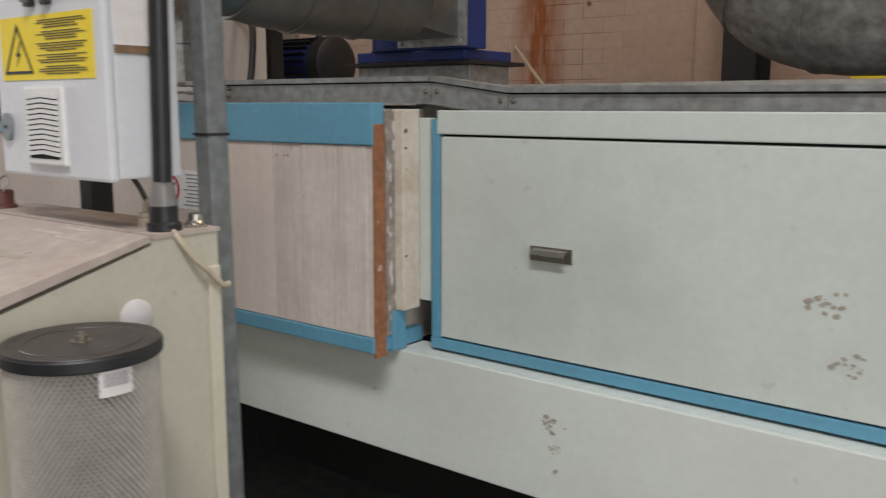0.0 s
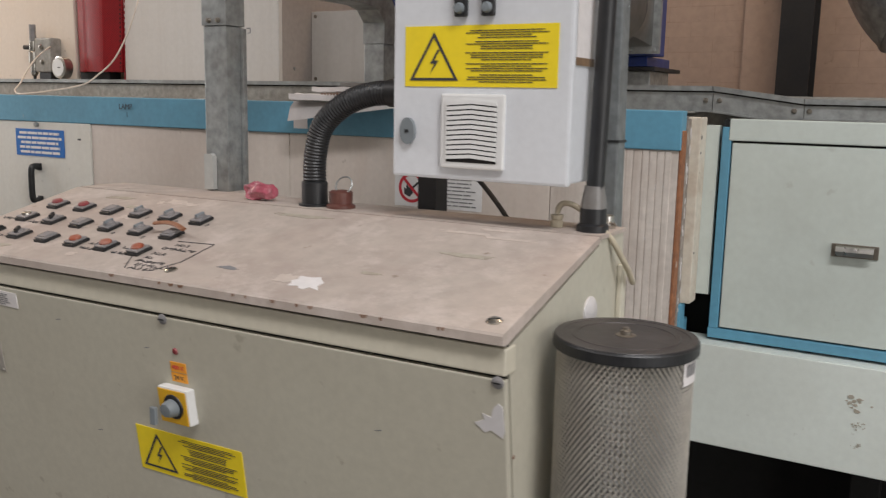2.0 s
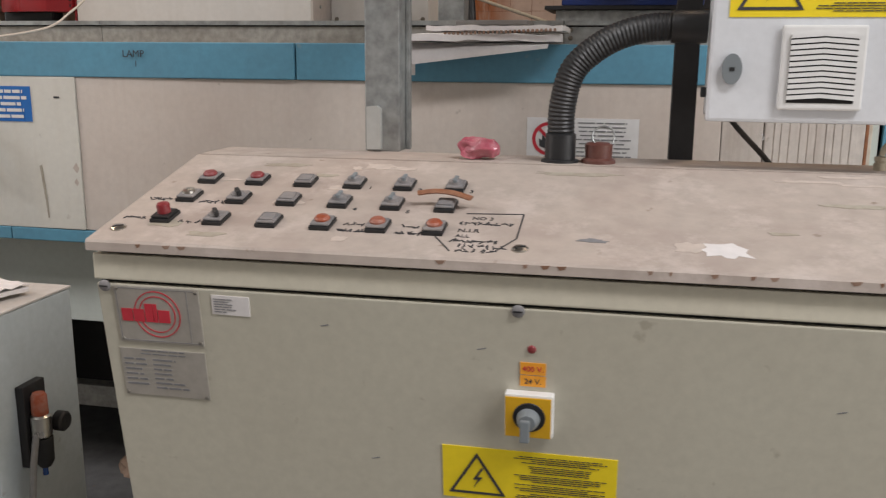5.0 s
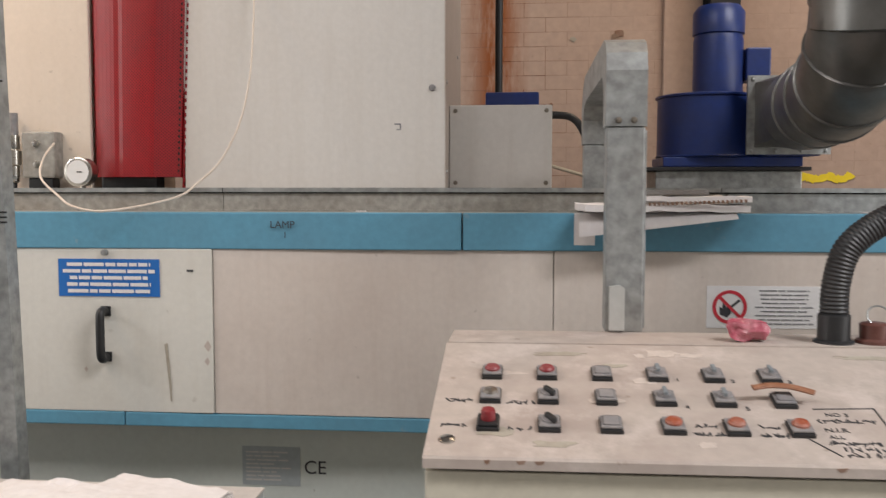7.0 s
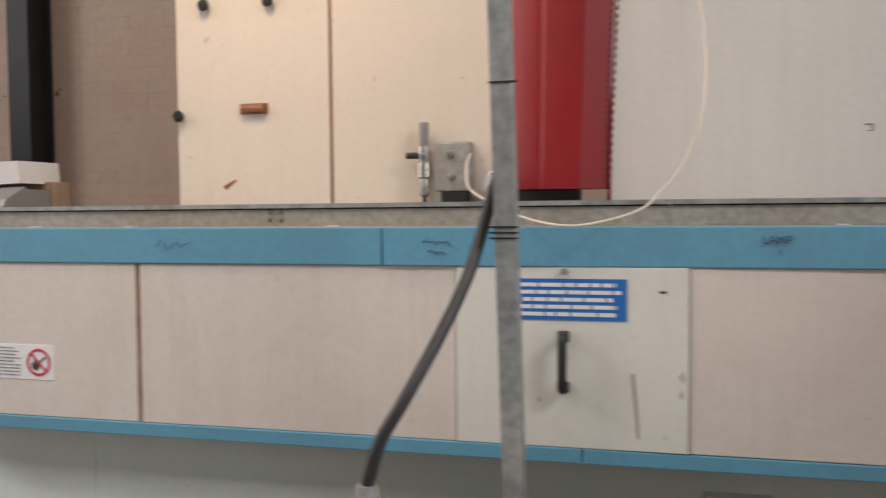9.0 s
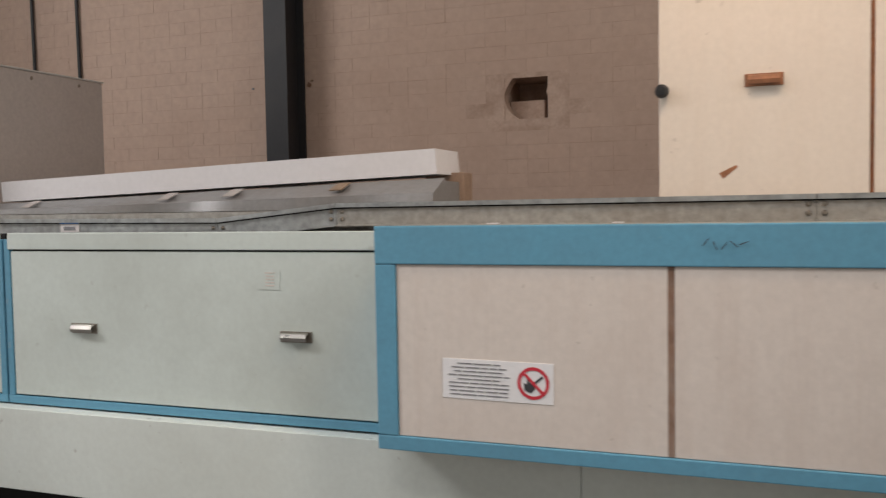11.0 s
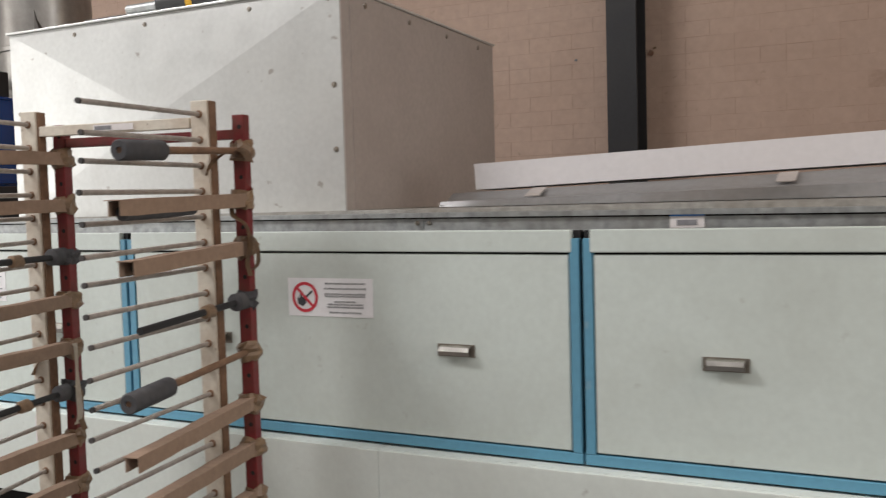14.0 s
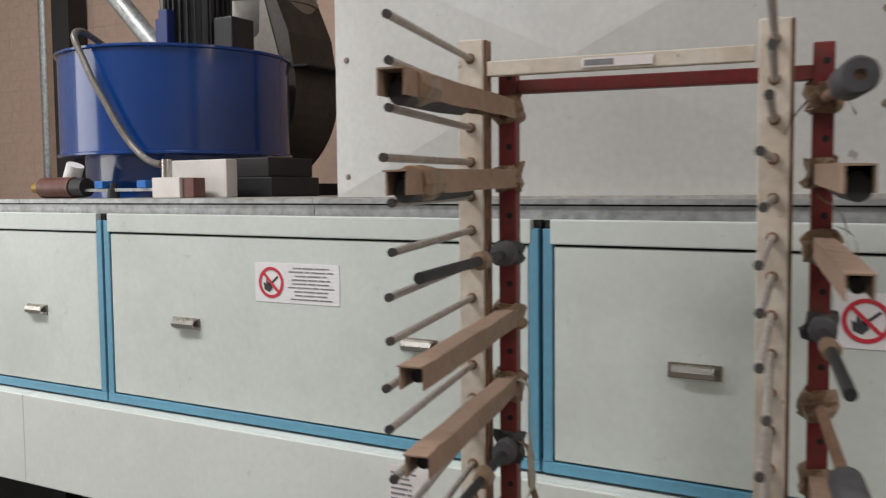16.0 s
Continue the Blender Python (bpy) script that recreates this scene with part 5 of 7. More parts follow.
tagged(part("mesh_wrap", bm, M["mesh_metal"], fl, "expanded metal mesh wrap"), kind="stuff")
bm = B()
vv = []
for k in range(7):
    t = radians(-90 - 9 + 4.2 * k)
    vv.append([bm.verts.new((FX + (FR + 0.003) * math.cos(t + radians(80)), FYC + (FR + 0.003) * math.sin(t + radians(80)), z)) for z in (1.106, 1.143)])
for p, q in zip(vv, vv[1:]):
    bm.faces.new((p[0], q[0], q[1], p[1]))
lab = part("barcode_label", bm, M["paper"], fl, "white barcode label curved on the filter")
bm = B()
for k in range(14):
    t = radians(-90 + 80 - 6 + 1.4 * k)
    r = FR + 0.0036
    w = radians(0.45 + 0.3 * (k % 3))
    z0, z1 = (1.120, 1.139)
    bm.faces.new([bm.verts.new((FX + r * math.cos(q), FYC + r * math.sin(q), z)) for q, z in ((t, z0), (t + w, z0), (t + w, z1), (t, z1))])
tagged(part("barcode", bm, M["ink_grey"], lab), kind="stuff")
dr = thing("steel_drum", (FX, FYC, 0), "small blue steel drum used as a stand", "drum")
part("shell", lathe(B(), (FX, FYC, 0), [(0.120, 0.0), (0.124, 0.006), (0.120, 0.012), (0.120, 0.28), (0.124, 0.285), (0.120, 0.29), (0.120, 0.56), (0.124, 0.565), (0.120, 0.57), (0.120, 0.826), (0.124, 0.833), (0.122, 0.839), (0.112, 0.839), (0.11, 0.832), (0, 0.832)], 48), M["blue"], dr, "", True)

# ---- grey pneumatic cabinet with papers ----
sb = thing("small_cabinet", (-3.55, 0.76, 0), "grey steel pneumatic cabinet with louvred door", "cabinet")
SX0, SX1, SF, SBK, SZ = -4.06, -3.086, 0.626, 0.914, 0.966
part("body", box(B(), SX0, SX1, SF + 0.012, SBK, 0.0, SZ - 0.006, 0.004), M["sbox"], sb)
part("top", box(B(), SX0 - 0.002, SX1 + 0.002, SF + 0.004, SBK + 0.002, SZ - 0.0055, SZ, 0.002), M["sbox_top"], sb, "dusty cabinet top")
sd = part("door", box(B(), SX0 + 0.003, SX1 - 0.003, SF, SF + 0.0115, 0.05, SZ - 0.008, 0.004), M["sbox"], sb)
lv = part("louvre_panel", box(B(), -3.42, -3.135, SF - 0.005, SF, 0.62, 0.92, 0.008), M["sbox"], sd)
for k in range(13):
    z = 0.66 + k * 0.018
    part("slat", slab(B(), [(SF - 0.005, z), (SF - 0.016, z - 0.003), (SF - 0.016, z + 0.001), (SF - 0.005, z + 0.010)], "x", -3.395, -3.155), M["sbox"], lv)
part("latch", lathe(B(), (-3.17, SF, 0.943), [(0, -0.006), (0.006, -0.005), (0.007, 0)], 12, "Y"), M["black"], sd, smooth=True)
reg = thing("air_regulator", (-3.06, 0.78, 0.64), "orange-topped air filter regulator on the cabinet side", "air regulator")
AX, AY = -3.045, 0.725
part("bracket", box(B(), SX1 + 0.0005, SX1 + 0.02, AY - 0.02, AY + 0.05, 0.62, 0.80, 0.003), M["steel_dark"], reg)
part("knob", lathe(B(), (AX, AY, 0.737), [(0.016, 0), (0.017, 0.004), (0.016, 0.042), (0.012, 0.048), (0, 0.048)], 18), M["orange_cap"], reg, "orange adjusting knob", True)
part("body", lathe(B(), (AX, AY, 0.687), [(0.016, 0), (0.021, 0.004), (0.021, 0.046), (0.016, 0.05), (0, 0.05)], 18), M["chrome"], reg, "", True)
part("bowl", lathe(B(), (AX, AY + 0.002, 0.617), [(0, 0), (0.012, 0.002), (0.019, 0.015), (0.020, 0.068), (0, 0.068)], 18), M["steel_dark"], reg, "dark filter bowl", True)
part("drain", cyl(B(), (AX, AY, 0.600), (AX, AY, 0.619), 0.006, 10), M["drum_blue"], reg, "", True)
part("gauge", lathe(B(), (AX - 0.002, AY + 0.055, 0.70), [(0.022, 0), (0.022, 0.018), (0.018, 0.022), (0, 0.020)], 20, "X"), M["steel_dark"], reg, "small round gauge", True)
single("air_hose", tube(B(), [(AX, AY - 0.018, 0.70), (AX + 0.005, AY - 0.045, 0.62), (AX, AY - 0.05, 0.5), (AX - 0.02, AY - 0.04, 0.02)], 0.007, 8), M["clear_film"], "grey air hose from the regulator to the floor", "hose", True)


def sheet(name, x0, x1, y0, y1, z, mat, label, seed, amp=0.006, rz=0.0, thick=0.0016):
    """A creased sheet of paper lying on a top."""
    bm = B()
    n = 14
    top = [[bm.verts.new((x0 + (x1 - x0) * i / n, y0 + (y1 - y0) * j / n, z + thick + amp * max(0, 0.35 + noise.noise(Vector((i * 0.55, j * 0.55, seed))) * 1.2) * (1 + 0.8 * (i in (0, n)) + 0.8 * (j in (0, n))))) for j in range(n + 1)] for i in range(n + 1)]
    for i in range(n):
        for j in range(n):
            bm.faces.new((top[i][j], top[i + 1][j], top[i + 1][j + 1], top[i][j + 1]))
    ext = bmesh.ops.extrude_face_region(bm, geom=bm.faces[:])
    for v in ext["geom"]:
        if isinstance(v, bmesh.types.BMVert):
            v.co.z = max(z + 0.0002, v.co.z - thick)
    c = Vector(((x0 + x1) / 2, (y0 + y1) / 2, 0))
    bmesh.ops.transform(bm, matrix=Matrix.Translation(c) @ pose(0, 0, 0, 0, 0, rz) @ Matrix.Translation(-c), verts=bm.verts)
    return single(name, bm, M[mat], label, "paper", False)


sheet("paper_sheet", -3.63, -3.34, 0.675, 0.895, SZ, "paper", "crumpled white paper sheets on the grey cabinet", 4.0, 0.007, -6)
sheet("booklet", -3.412, -3.142, 0.668, 0.868, SZ + 0.009, "paper", "dog-eared white booklet lying on the grey cabinet", 2.5, 0.0012, -19.5, 0.009)
sheet("booklet_page", -3.410, -3.140, 0.670, 0.868, SZ + 0.0205, "paper", "loose top page of the booklet on the cabinet", 9.0, 0.0035, -18, 0.0016)

# slotted post with cables and the flexible conduit
p2 = thing("strut_post", (-3.715, 1.05, 0), "galvanised strut post with black cable ties", "post")
part("channel", slab(B(), [(-3.734, 1.036), (-3.692, 1.036), (-3.692, 1.077), (-3.696, 1.077), (-3.696, 1.040), (-3.730, 1.040), (-3.730, 1.077), (-3.734, 1.077)], "z", 0.0, 3.2), M["galv"], p2)
for z in (1.495, 1.506, 1.517, 1.80):
    part("tie", box(B(), -3.747, -3.689, 1.0335, 1.0365, z - 0.002, z + 0.002), M["black"], p2, "black cable tie")
for v in p2.children[0].data.vertices:
    v.co.x += -0.026 * (v.co.z - 1.4) * 1.0
gc = thing("flexible_conduit", (-3.95, 0.80, 0.966), "grey-black conduit curving from post to cabinet", "conduit")
part("hose", tube(B(), [(-3.728, 1.095, 1.66), (-3.752, 1.092, 1.58), (-3.772, 1.075, 1.50), (-3.790, 1.02, 1.415), (-3.827, 0.935, 1.307), (-3.874, 0.862, 1.202), (-3.912, 0.838, 1.131), (-3.936, 0.836, 1.052)], 0.0125, 12), M["black"], gc, "", True)
part("gland", lathe(B(), (-3.938, 0.836, 0.966), [(0.034, 0.0), (0.034, 0.03), (0.026, 0.05), (0.020, 0.085), (0.0, 0.085)], 18), M["grey_cap"], gc, "", True)

# ---- galvanised trunking that arches from the desk over to the machine ----
tr = thing("arched_trunking", (-2.37, 1.03, 1.288), "galvanised cable trunking arching from desk to machine", "cable trunking")
TX0, TX1 = -2.404, -2.330
part("riser", box(B(), TX0, TX1, 0.977, 1.038, 1.284, 1.690, 0.003), M["galv"], tr)
outer = [(0.975, 1.691), (0.975, 1.800), (0.983, 1.835), (1.005, 1.858), (1.035, 1.868), (1.62, 1.868), (1.69, 1.845), (1.735, 1.79), (1.735, 1.691)]
inner = [(1.665, 1.691), (1.665, 1.755), (1.63, 1.79), (1.58, 1.800), (1.08, 1.800), (1.05, 1.785), (1.040, 1.755), (1.040, 1.691)]
part("bend", slab(B(), outer + inner, "x", TX0 - 0.003, TX1 + 0.003), M["galv"], tr)
part("rear_leg", box(B(), TX0, TX1, 1.667, 1.733, 1.548, 1.690, 0.003), M["galv"], tr)
for x in (-2.352, -2.382):
    part("bolt", lathe(B(), (x, 0.975, 1.703), [(0, -0.008), (0.005, -0.007), (0.007, 0)], 8, "Y"), M["handle_metal"], tr, "", True)
part("cover_strip", slab(B(), [(-2.397, 1.289), (-2.367, 1.289), (-2.367, 1.372), (-2.375, 1.378), (-2.397, 1.376)], "y", 0.962, 0.976), M["sheet"], tr, "bright folded cover strip")
part("side_angle", box(B(), TX1 + 0.0005, TX1 + 0.010, 1.026, 1.040, 1.284, 1.686, 0.002), M["galv"], tr, "thin galvanised angle along the riser")
# papers tucked on the housing behind the trunking
sheet("catalogue", -2.43, -2.04, 1.335, 1.53, 1.5125, "paper", "stack of dusty catalogues on the lamp housing", 2.0, 0.004, 4, 0.016)
sheet("catalogue", -2.36, -2.03, 1.345, 1.52, 1.537, "paper", "stack of dusty catalogues on the lamp housing", 7.0, 0.003, -2, 0.012)
bm = B()
rows_ = []
for i in range(9):
    x = -2.435 + 0.37 * i / 8
    droop = 0.045 * (1 - i / 8) + 0.012
    rows_.append([bm.verts.new((x, y, z)) for y, z in ((1.50, 1.511), (1.40, 1.511), (1.362, 1.5105), (1.342, 1.5105 - 0.3 * droop), (1.330, 1.5105 - droop))])
for a, b in zip(rows_, rows_[1:]):
    for k in range(4):
        bm.faces.new((a[k], a[k + 1], b[k + 1], b[k]))
bmesh.ops.solidify(bm, geom=bm.faces[:], thickness=0.0016)
single("drooping_page", bm, M["paper"], "drooping white page under the catalogues", "paper", True)
bd = thing("wire_binding", (-2.18, 1.334, 1.53), "dark wire binding along the catalogue edge", "wire binding")
for k in range(26):
    x = -2.315 + 0.0105 * k
    part("wire_loop", box(B(), x, x + 0.006, 1.331, 1.3345, 1.527 + 0.0004 * k, 1.5345 + 0.0004 * k, 0.001), M["rust_dark"], bd)
single("document_wallet", box(B(), -2.30, -2.12, 1.40, 1.52, 1.554, 1.566, 0.003), M["clear_film"], "grey plastic document wallet on the catalogues", "wallet")
single("paper_flap", box(B(), -2.445, -2.395, 1.370, 1.3715, 1.432, 1.5105), M["paper"], "loose white paper hanging over the blue strip", "paper")

# ---- things on the machine's deck ----
DZ = 1.548
# cream cabinet with red perforated guard
cb = thing("upper_cabinet", (-4.35, 2.0, DZ), "cream steel cabinet with two doors and rusty pull", "cabinet")
CY = 1.715
part("body", box(B(), -4.832, -3.842, CY + 0.016, 2.35, DZ + 0.004, 2.75, 0.004), M["cab"], cb)
# thin plinth in near-black, painting the shade between cabinet and deck
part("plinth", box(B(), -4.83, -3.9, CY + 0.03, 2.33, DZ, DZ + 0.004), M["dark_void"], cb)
cd1 = part("door", box(B(), -4.836, -4.350, CY, CY + 0.0155, DZ + 0.012, 2.74, 0.004), M["cab"], cb)
part("door", box(B(), -4.340, -3.840, CY, CY + 0.0155, DZ + 0.012, 2.74, 0.004), M["cab"], cb)
part("seam", box(B(), -4.3495, -4.3405, CY + 0.008, CY + 0.0155, DZ + 0.012, 2.74), M["rust"], cb, "rusty door gap")
pull_handle(cd1, -4.630, -4.540, 1.852, CY, "rust")
for x, z in ((-4.738, 2.158), (-4.532, 2.158), (-4.827, 1.835)):
    part("latch_knob", lathe(B(), (x, CY, z), [(0, -0.026), (0.012, -0.025), (0.018, -0.014), (0.012, 0)], 14, "Y"), M["black"], cd1, "dark round latch knob", True)
part("scuff", slab(B(), [(-4.69, 1.625), (-4.65, 1.645), (-4.645, 1.64), (-4.68, 1.612)], "y", CY - 0.0008, CY), M["rust"], cd1)
gd = thing("red_guard", (-3.73, 1.72, DZ), "curved red perforated steel guard", "machine guard")
bm = B()
GX0, GX1, GY = -3.836, -3.566, 1.735
n = 20
prof = []
for k in range(n + 1):
    t = k / n
    x = GX0 + (GX1 - GX0) * t
    front = GY - 0.060 * math.sin(math.pi * min(0.5, t / 1.3)) ** 0.6 + (0.003 if 0.30 < t < 0.36 or 0.55 < t < 0.60 else 0)
    y = max(front, GY - 0.060 + 0.034 * (t - 0.74) / 0.26) if t > 0.74 else front
    prof.append((x, y))
slab(bm, prof + [(GX1, GY + 0.03), (GX0, GY + 0.03)], "z", DZ + 0.055, 2.85)
part("shell", bm, M["red_mesh"], gd, "red enamelled curved sheet")
xe, ye = GX1 - 0.007, GY - 0.026
bm = B()
for k in range(66):
    z = DZ + 0.07 + k * 0.0165
    box(bm, xe - 0.0035, xe + 0.0035, ye - 0.004, ye + 0.003, z, z + 0.007)
part("perforated_edge", bm, M["dark_void"], gd, "row of dark slots")
for ob in gd.children:
    for v in ob.data.vertices:
        t = max(0.0, (v.co.x + ORIGIN[gd.name].x - GX0) / (GX1 - GX0))
        v.co.x += 0.042 * t * (v.co.z - 0.055)
part("shoe", box(B(), GX0 + 0.03, GX1 - 0.07, GY - 0.03, GY + 0.03, DZ, DZ + 0.06, 0.008), M["black"], gd, "black rubber shoe")
bm = box(B(), GX1 + 0.0005, GX1 + 0.006, GY - 0.02, GY + 0.04, DZ, 2.85, 0.002)
for k in range(60):
    z = DZ + 0.02 + k * 0.021
    box(bm, GX1 + 0.006, GX1 + 0.011, GY - 0.022, GY - 0.012, z, z + 0.011)
for v in bm.verts:
    v.co.x += 0.042 * max(0.0, v.co.z - DZ - 0.055)
part("side_edge", bm, M["red_mesh"], gd, "red toothed side edge")
gc2 = thing("grey_cabinet", (-3.18, 2.0, DZ), "pale grey steel cabinet with a large plain door", "cabinet")
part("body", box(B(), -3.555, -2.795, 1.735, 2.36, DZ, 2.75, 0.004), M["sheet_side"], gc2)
gdoor = part("door", box(B(), -3.555, -2.792, CY, CY + 0.0195, DZ + 0.006, 2.74, 0.004), M["cab_grey"], gc2)
part("lock", lathe(B(), (-2.828, CY, 1.855), [(0, -0.006), (0.008, -0.005), (0.010, 0)], 14, "Y"), M["grey_cap"], gdoor, "small round door lock", True)
bm = B()
for a, b in (((-2.935, 1.752), (-2.918, 1.754)), ((-2.918, 1.754), (-2.920, 1.738)), ((-2.920, 1.738), (-2.93, 1.737))):
    box(bm, min(a[0], b[0]) - 0.001, max(a[0], b[0]) + 0.001, CY - 0.0006, CY, min(a[1], b[1]) - 0.001, max(a[1], b[1]) + 0.001)
part("pen_scrawl", bm, M["ink_grey"], gdoor)
for k in range(8):
    part("screw", lathe(B(), (-2.795, 1.80 + (k % 2) * 0.4, 1.62 + 0.13 * k), [(0.006, 0), (0.005, 0.003), (0, 0.004)], 8, "X"), M["galv"], gc2, smooth=True)
# air line fittings
ft = thing("air_line_unit", (-4.05, 1.66, DZ), "dusty air filter unit with solenoid and silencer", "air line unit")
part("block", box(B(), -4.075, -3.975, 1.665, 1.715, 1.60, 1.735, 0.006), M["galv_dusty"], ft, "dusty metal valve block")
part("foot", box(B(), -4.06, -3.985, 1.67, 1.71, DZ, 1.60, 0.004), M["black"], ft)
part("filter_body", lathe(B(), (-4.11, 1.685, 1.585), [(0.010, 0), (0.014, 0.01), (0.014, 0.05), (0.020, 0.055), (0.020, 0.095), (0.014, 0.10), (0.016, 0.105), (0.016, 0.14), (0, 0.14)], 16), M["chrome"], ft, "small metal filter", True)
part("silencer", cyl(B(), (-4.11, 1.685, 1.725), (-4.11, 1.685, 1.79), 0.013, 14), M["grey_cap"], ft, "", True)
part("elbow", cyl(B(), (-4.16, 1.68, 1.70), (-4.10, 1.685, 1.70), 0.009, 10), M["steel_dark"], ft, "", True)
part("stand_pipe", cyl(B(), (-4.11, 1.685, DZ), (-4.11, 1.685, 1.587), 0.006, 8), M["black"], ft, "", True)
part("nut", lathe(B(), (-4.03, 1.665, 1.70), [(0, -0.012), (0.009, -0.010), (0.012, 0)], 6, "Y"), M["chrome"], ft)
part("nut", lathe(B(), (-4.03, 1.665, 1.64), [(0, -0.010), (0.008, -0.008), (0.011, 0)], 6, "Y"), M["chrome"], ft)
for ob in ft.children:
    ob.data.transform(Matrix.Translation((0.05, 0, 0)))
ga = thing("pressure_gauge", (-3.838, 1.64, DZ), "round chrome pressure gauge lying against the guard", "pressure gauge")
part("case", lathe(B(), (-3.838, 1.655, 1.617), [(0.037, -0.025), (0.042, -0.022), (0.042, 0.012), (0.02, 0.016), (0, 0.016)], 28, "Y"), M["chrome"], ga, "", True)
part("dial", lathe(B(), (-3.838, 1.630, 1.617), [(0, -0.001), (0.033, -0.001), (0.033, 0.001)], 24, "Y"), M["white"], ga, "white dial", True)
part("needle", box(B(), -3.840, -3.825, 1.6275, 1.629, 1.6155, 1.6185), M["ink"], ga)
part("stem", cyl(B(), (-3.838, 1.66, DZ), (-3.838, 1.66, 1.575), 0.008, 8), M["chrome"], ga, "", True)
bm = tube(B(), [(-3.925, 1.664, 1.70), (-3.922, 1.60, 1.655), (-3.895, 1.535, 1.60), (-3.79, 1.43, 1.552), (-3.70, 1.345, 1.523), (-3.594, 1.315, 1.514), (-3.475, 1.44, 1.545), (-3.425, 1.49, 1.59), (-3.378, 1.52, 1.645), (-3.335, 1.55, 1.745), (-3.318, 1.585, 1.86), (-3.321, 1.63, 1.97), (-3.333, 1.688, 2.11), (-3.345, 1.705, 2.30), (-3.345, 1.708, 2.60), (-3.345, 1.722, 2.755), (-3.345, 1.80, 2.76)], 0.0031, 8)
single("air_tube", bm, M["cab"], "thin cream air tube hanging down the grey cabinet", "air tube", True)
# junction box and motor beside the cabinet
jb = thing("junction_box", (-2.63, 1.98, DZ), "pale grey junction box with corner screws", "junction box")
part("body", box(B(), -2.790, -2.488, 1.905, 2.13, DZ + 0.012, 1.818, 0.004), M["cab_grey"], jb)
part("cover", box(B(), -2.794, -2.485, 1.895, 1.9045, DZ + 0.022, 1.822, 0.003), M["cab_grey"], jb)
# set-back foot; near-black colour gives the shade below the box
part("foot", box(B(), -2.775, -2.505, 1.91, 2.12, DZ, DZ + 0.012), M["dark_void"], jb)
for x, z in ((-2.776, 1.805), (-2.502, 1.805), (-2.776, 1.588), (-2.502, 1.588)):
    part("screw", lathe(B(), (x, 1.895, z), [(0, -0.004), (0.006, -0.003), (0.007, 0)], 10, "Y"), M["handle_metal"], jb, smooth=True)
single("cable", tube(B(), [(-2.488, 2.0, 1.80), (-2.42, 2.0, 1.79), (-2.38, 1.98, 1.73), (-2.36, 1.95, 1.60), (-2.36, 1.93, DZ + 0.012)], 0.012, 10), M["black"], "black cable from the junction box to the deck", "cable", True)
mt = thing("electric_motor", (-2.55, 2.35, DZ), "dark blue finned electric motor lying behind the box", "electric motor")
part("housing", cyl(B(), (-2.64, 2.36, 1.67), (-2.28, 2.36, 1.67), 0.095, 28), M["fan_blue"], mt, "", True)
for k in range(22):
    aa = radians(360 / 22 * k)
    bm = box(B(), -2.60, -2.36, -0.003, 0.003, 0.092, 0.112)
    bmesh.ops.transform(bm, matrix=Matrix.Translation((0, 2.36, 1.67)) @ Matrix.Rotation(aa, 4, "X"), verts=bm.verts)
    part("fin", bm, M["black"], mt)
part("end_bell", lathe(B(), (-2.28, 2.36, 1.67), [(0.113, -0.05), (0.113, 0.01), (0.085, 0.03), (0, 0.03)], 28, "X"), M["black"], mt, "", True)
part("terminal_box", box(B(), -2.70, -2.52, 2.21, 2.30, 1.83, 1.895, 0.006), M["fan_blue"], mt, "blue terminal box")
part("terminal_post", box(B(), -2.64, -2.58, 2.23, 2.29, DZ, 1.83), M["black"], mt)
part("feet", box(B(), -2.62, -2.32, 2.27, 2.45, DZ, 1.582, 0.004), M["black"], mt)
part("mount_plate", box(B(), -2.72, -2.66, 2.2, 2.52, DZ, 1.86, 0.004), M["galv_dusty"], mt, "dusty steel mounting plate")

for ob in mt.children:
    if not ob.name.startswith("terminal"):
        ob.data.transform(Matrix.Translation((-0.34, 0.24, 0)))

single("riser_pipe", cyl(B(), (-2.666, 2.56, DZ), (-2.666, 2.56, 5.2), 0.0145, 14), M["black"], "black vertical pipe rising behind the motor", "pipe", True)
# blue extraction fan with spiral duct
f1 = thing("extraction_fan", (-1.90, 2.42, DZ), "dark blue extraction fan with vertical motor", "fan")
CX, CYF = -1.945, 2.34
part("plinth", box(B(), -2.13, -1.655, 2.225, 2.44, DZ, 1.63, 0.004), M["galv"], f1, "grey steel plinth")
part("base_plate", box(B(), -2.165, -1.632, 2.20, 2.50, 1.6305, 1.643, 0.002), M["steel_dark"], f1)
part("foot_ring", box(B(), -2.11, -1.66, 2.20, 2.46, 1.6435, 1.676, 0.004), M["fan_blue"], f1)
part("housing", lathe(B(), (CX, CYF, 1.676), [(0.165, 0.0), (0.170, 0.004), (0.165, 0.008), (0.165, 0.200), (0.172, 0.203), (0.172, 0.209), (0.155, 0.213), (0, 0.217)], 56), M["fan_blue"], f1, "blue round fan housing", True)
part("motor", lathe(B(), (-1.91, 2.34, 1.893), [(0.083, 0), (0.083, 0.18), (0.078, 0.20), (0.086, 0.202), (0.086, 0.275), (0.070, 0.297), (0, 0.30)], 32), M["fan_blue"], f1, "blue vertical motor", True)
part("terminal_box", box(B(), -1.826, -1.745, 2.29, 2.39, 1.935, 2.045, 0.006), M["fan_blue"], f1, "blue terminal box")
part("outlet_side", box(B(), -1.80, -1.625, 2.14, 2.27, 1.676, 1.885, 0.004), M["fan_blue"], f1, "blue side casing")
du = thing("spiral_duct", (-1.73, 2.05, 1.68), "dull galvanised spiral duct rising from the fan", "duct")
bm = B()
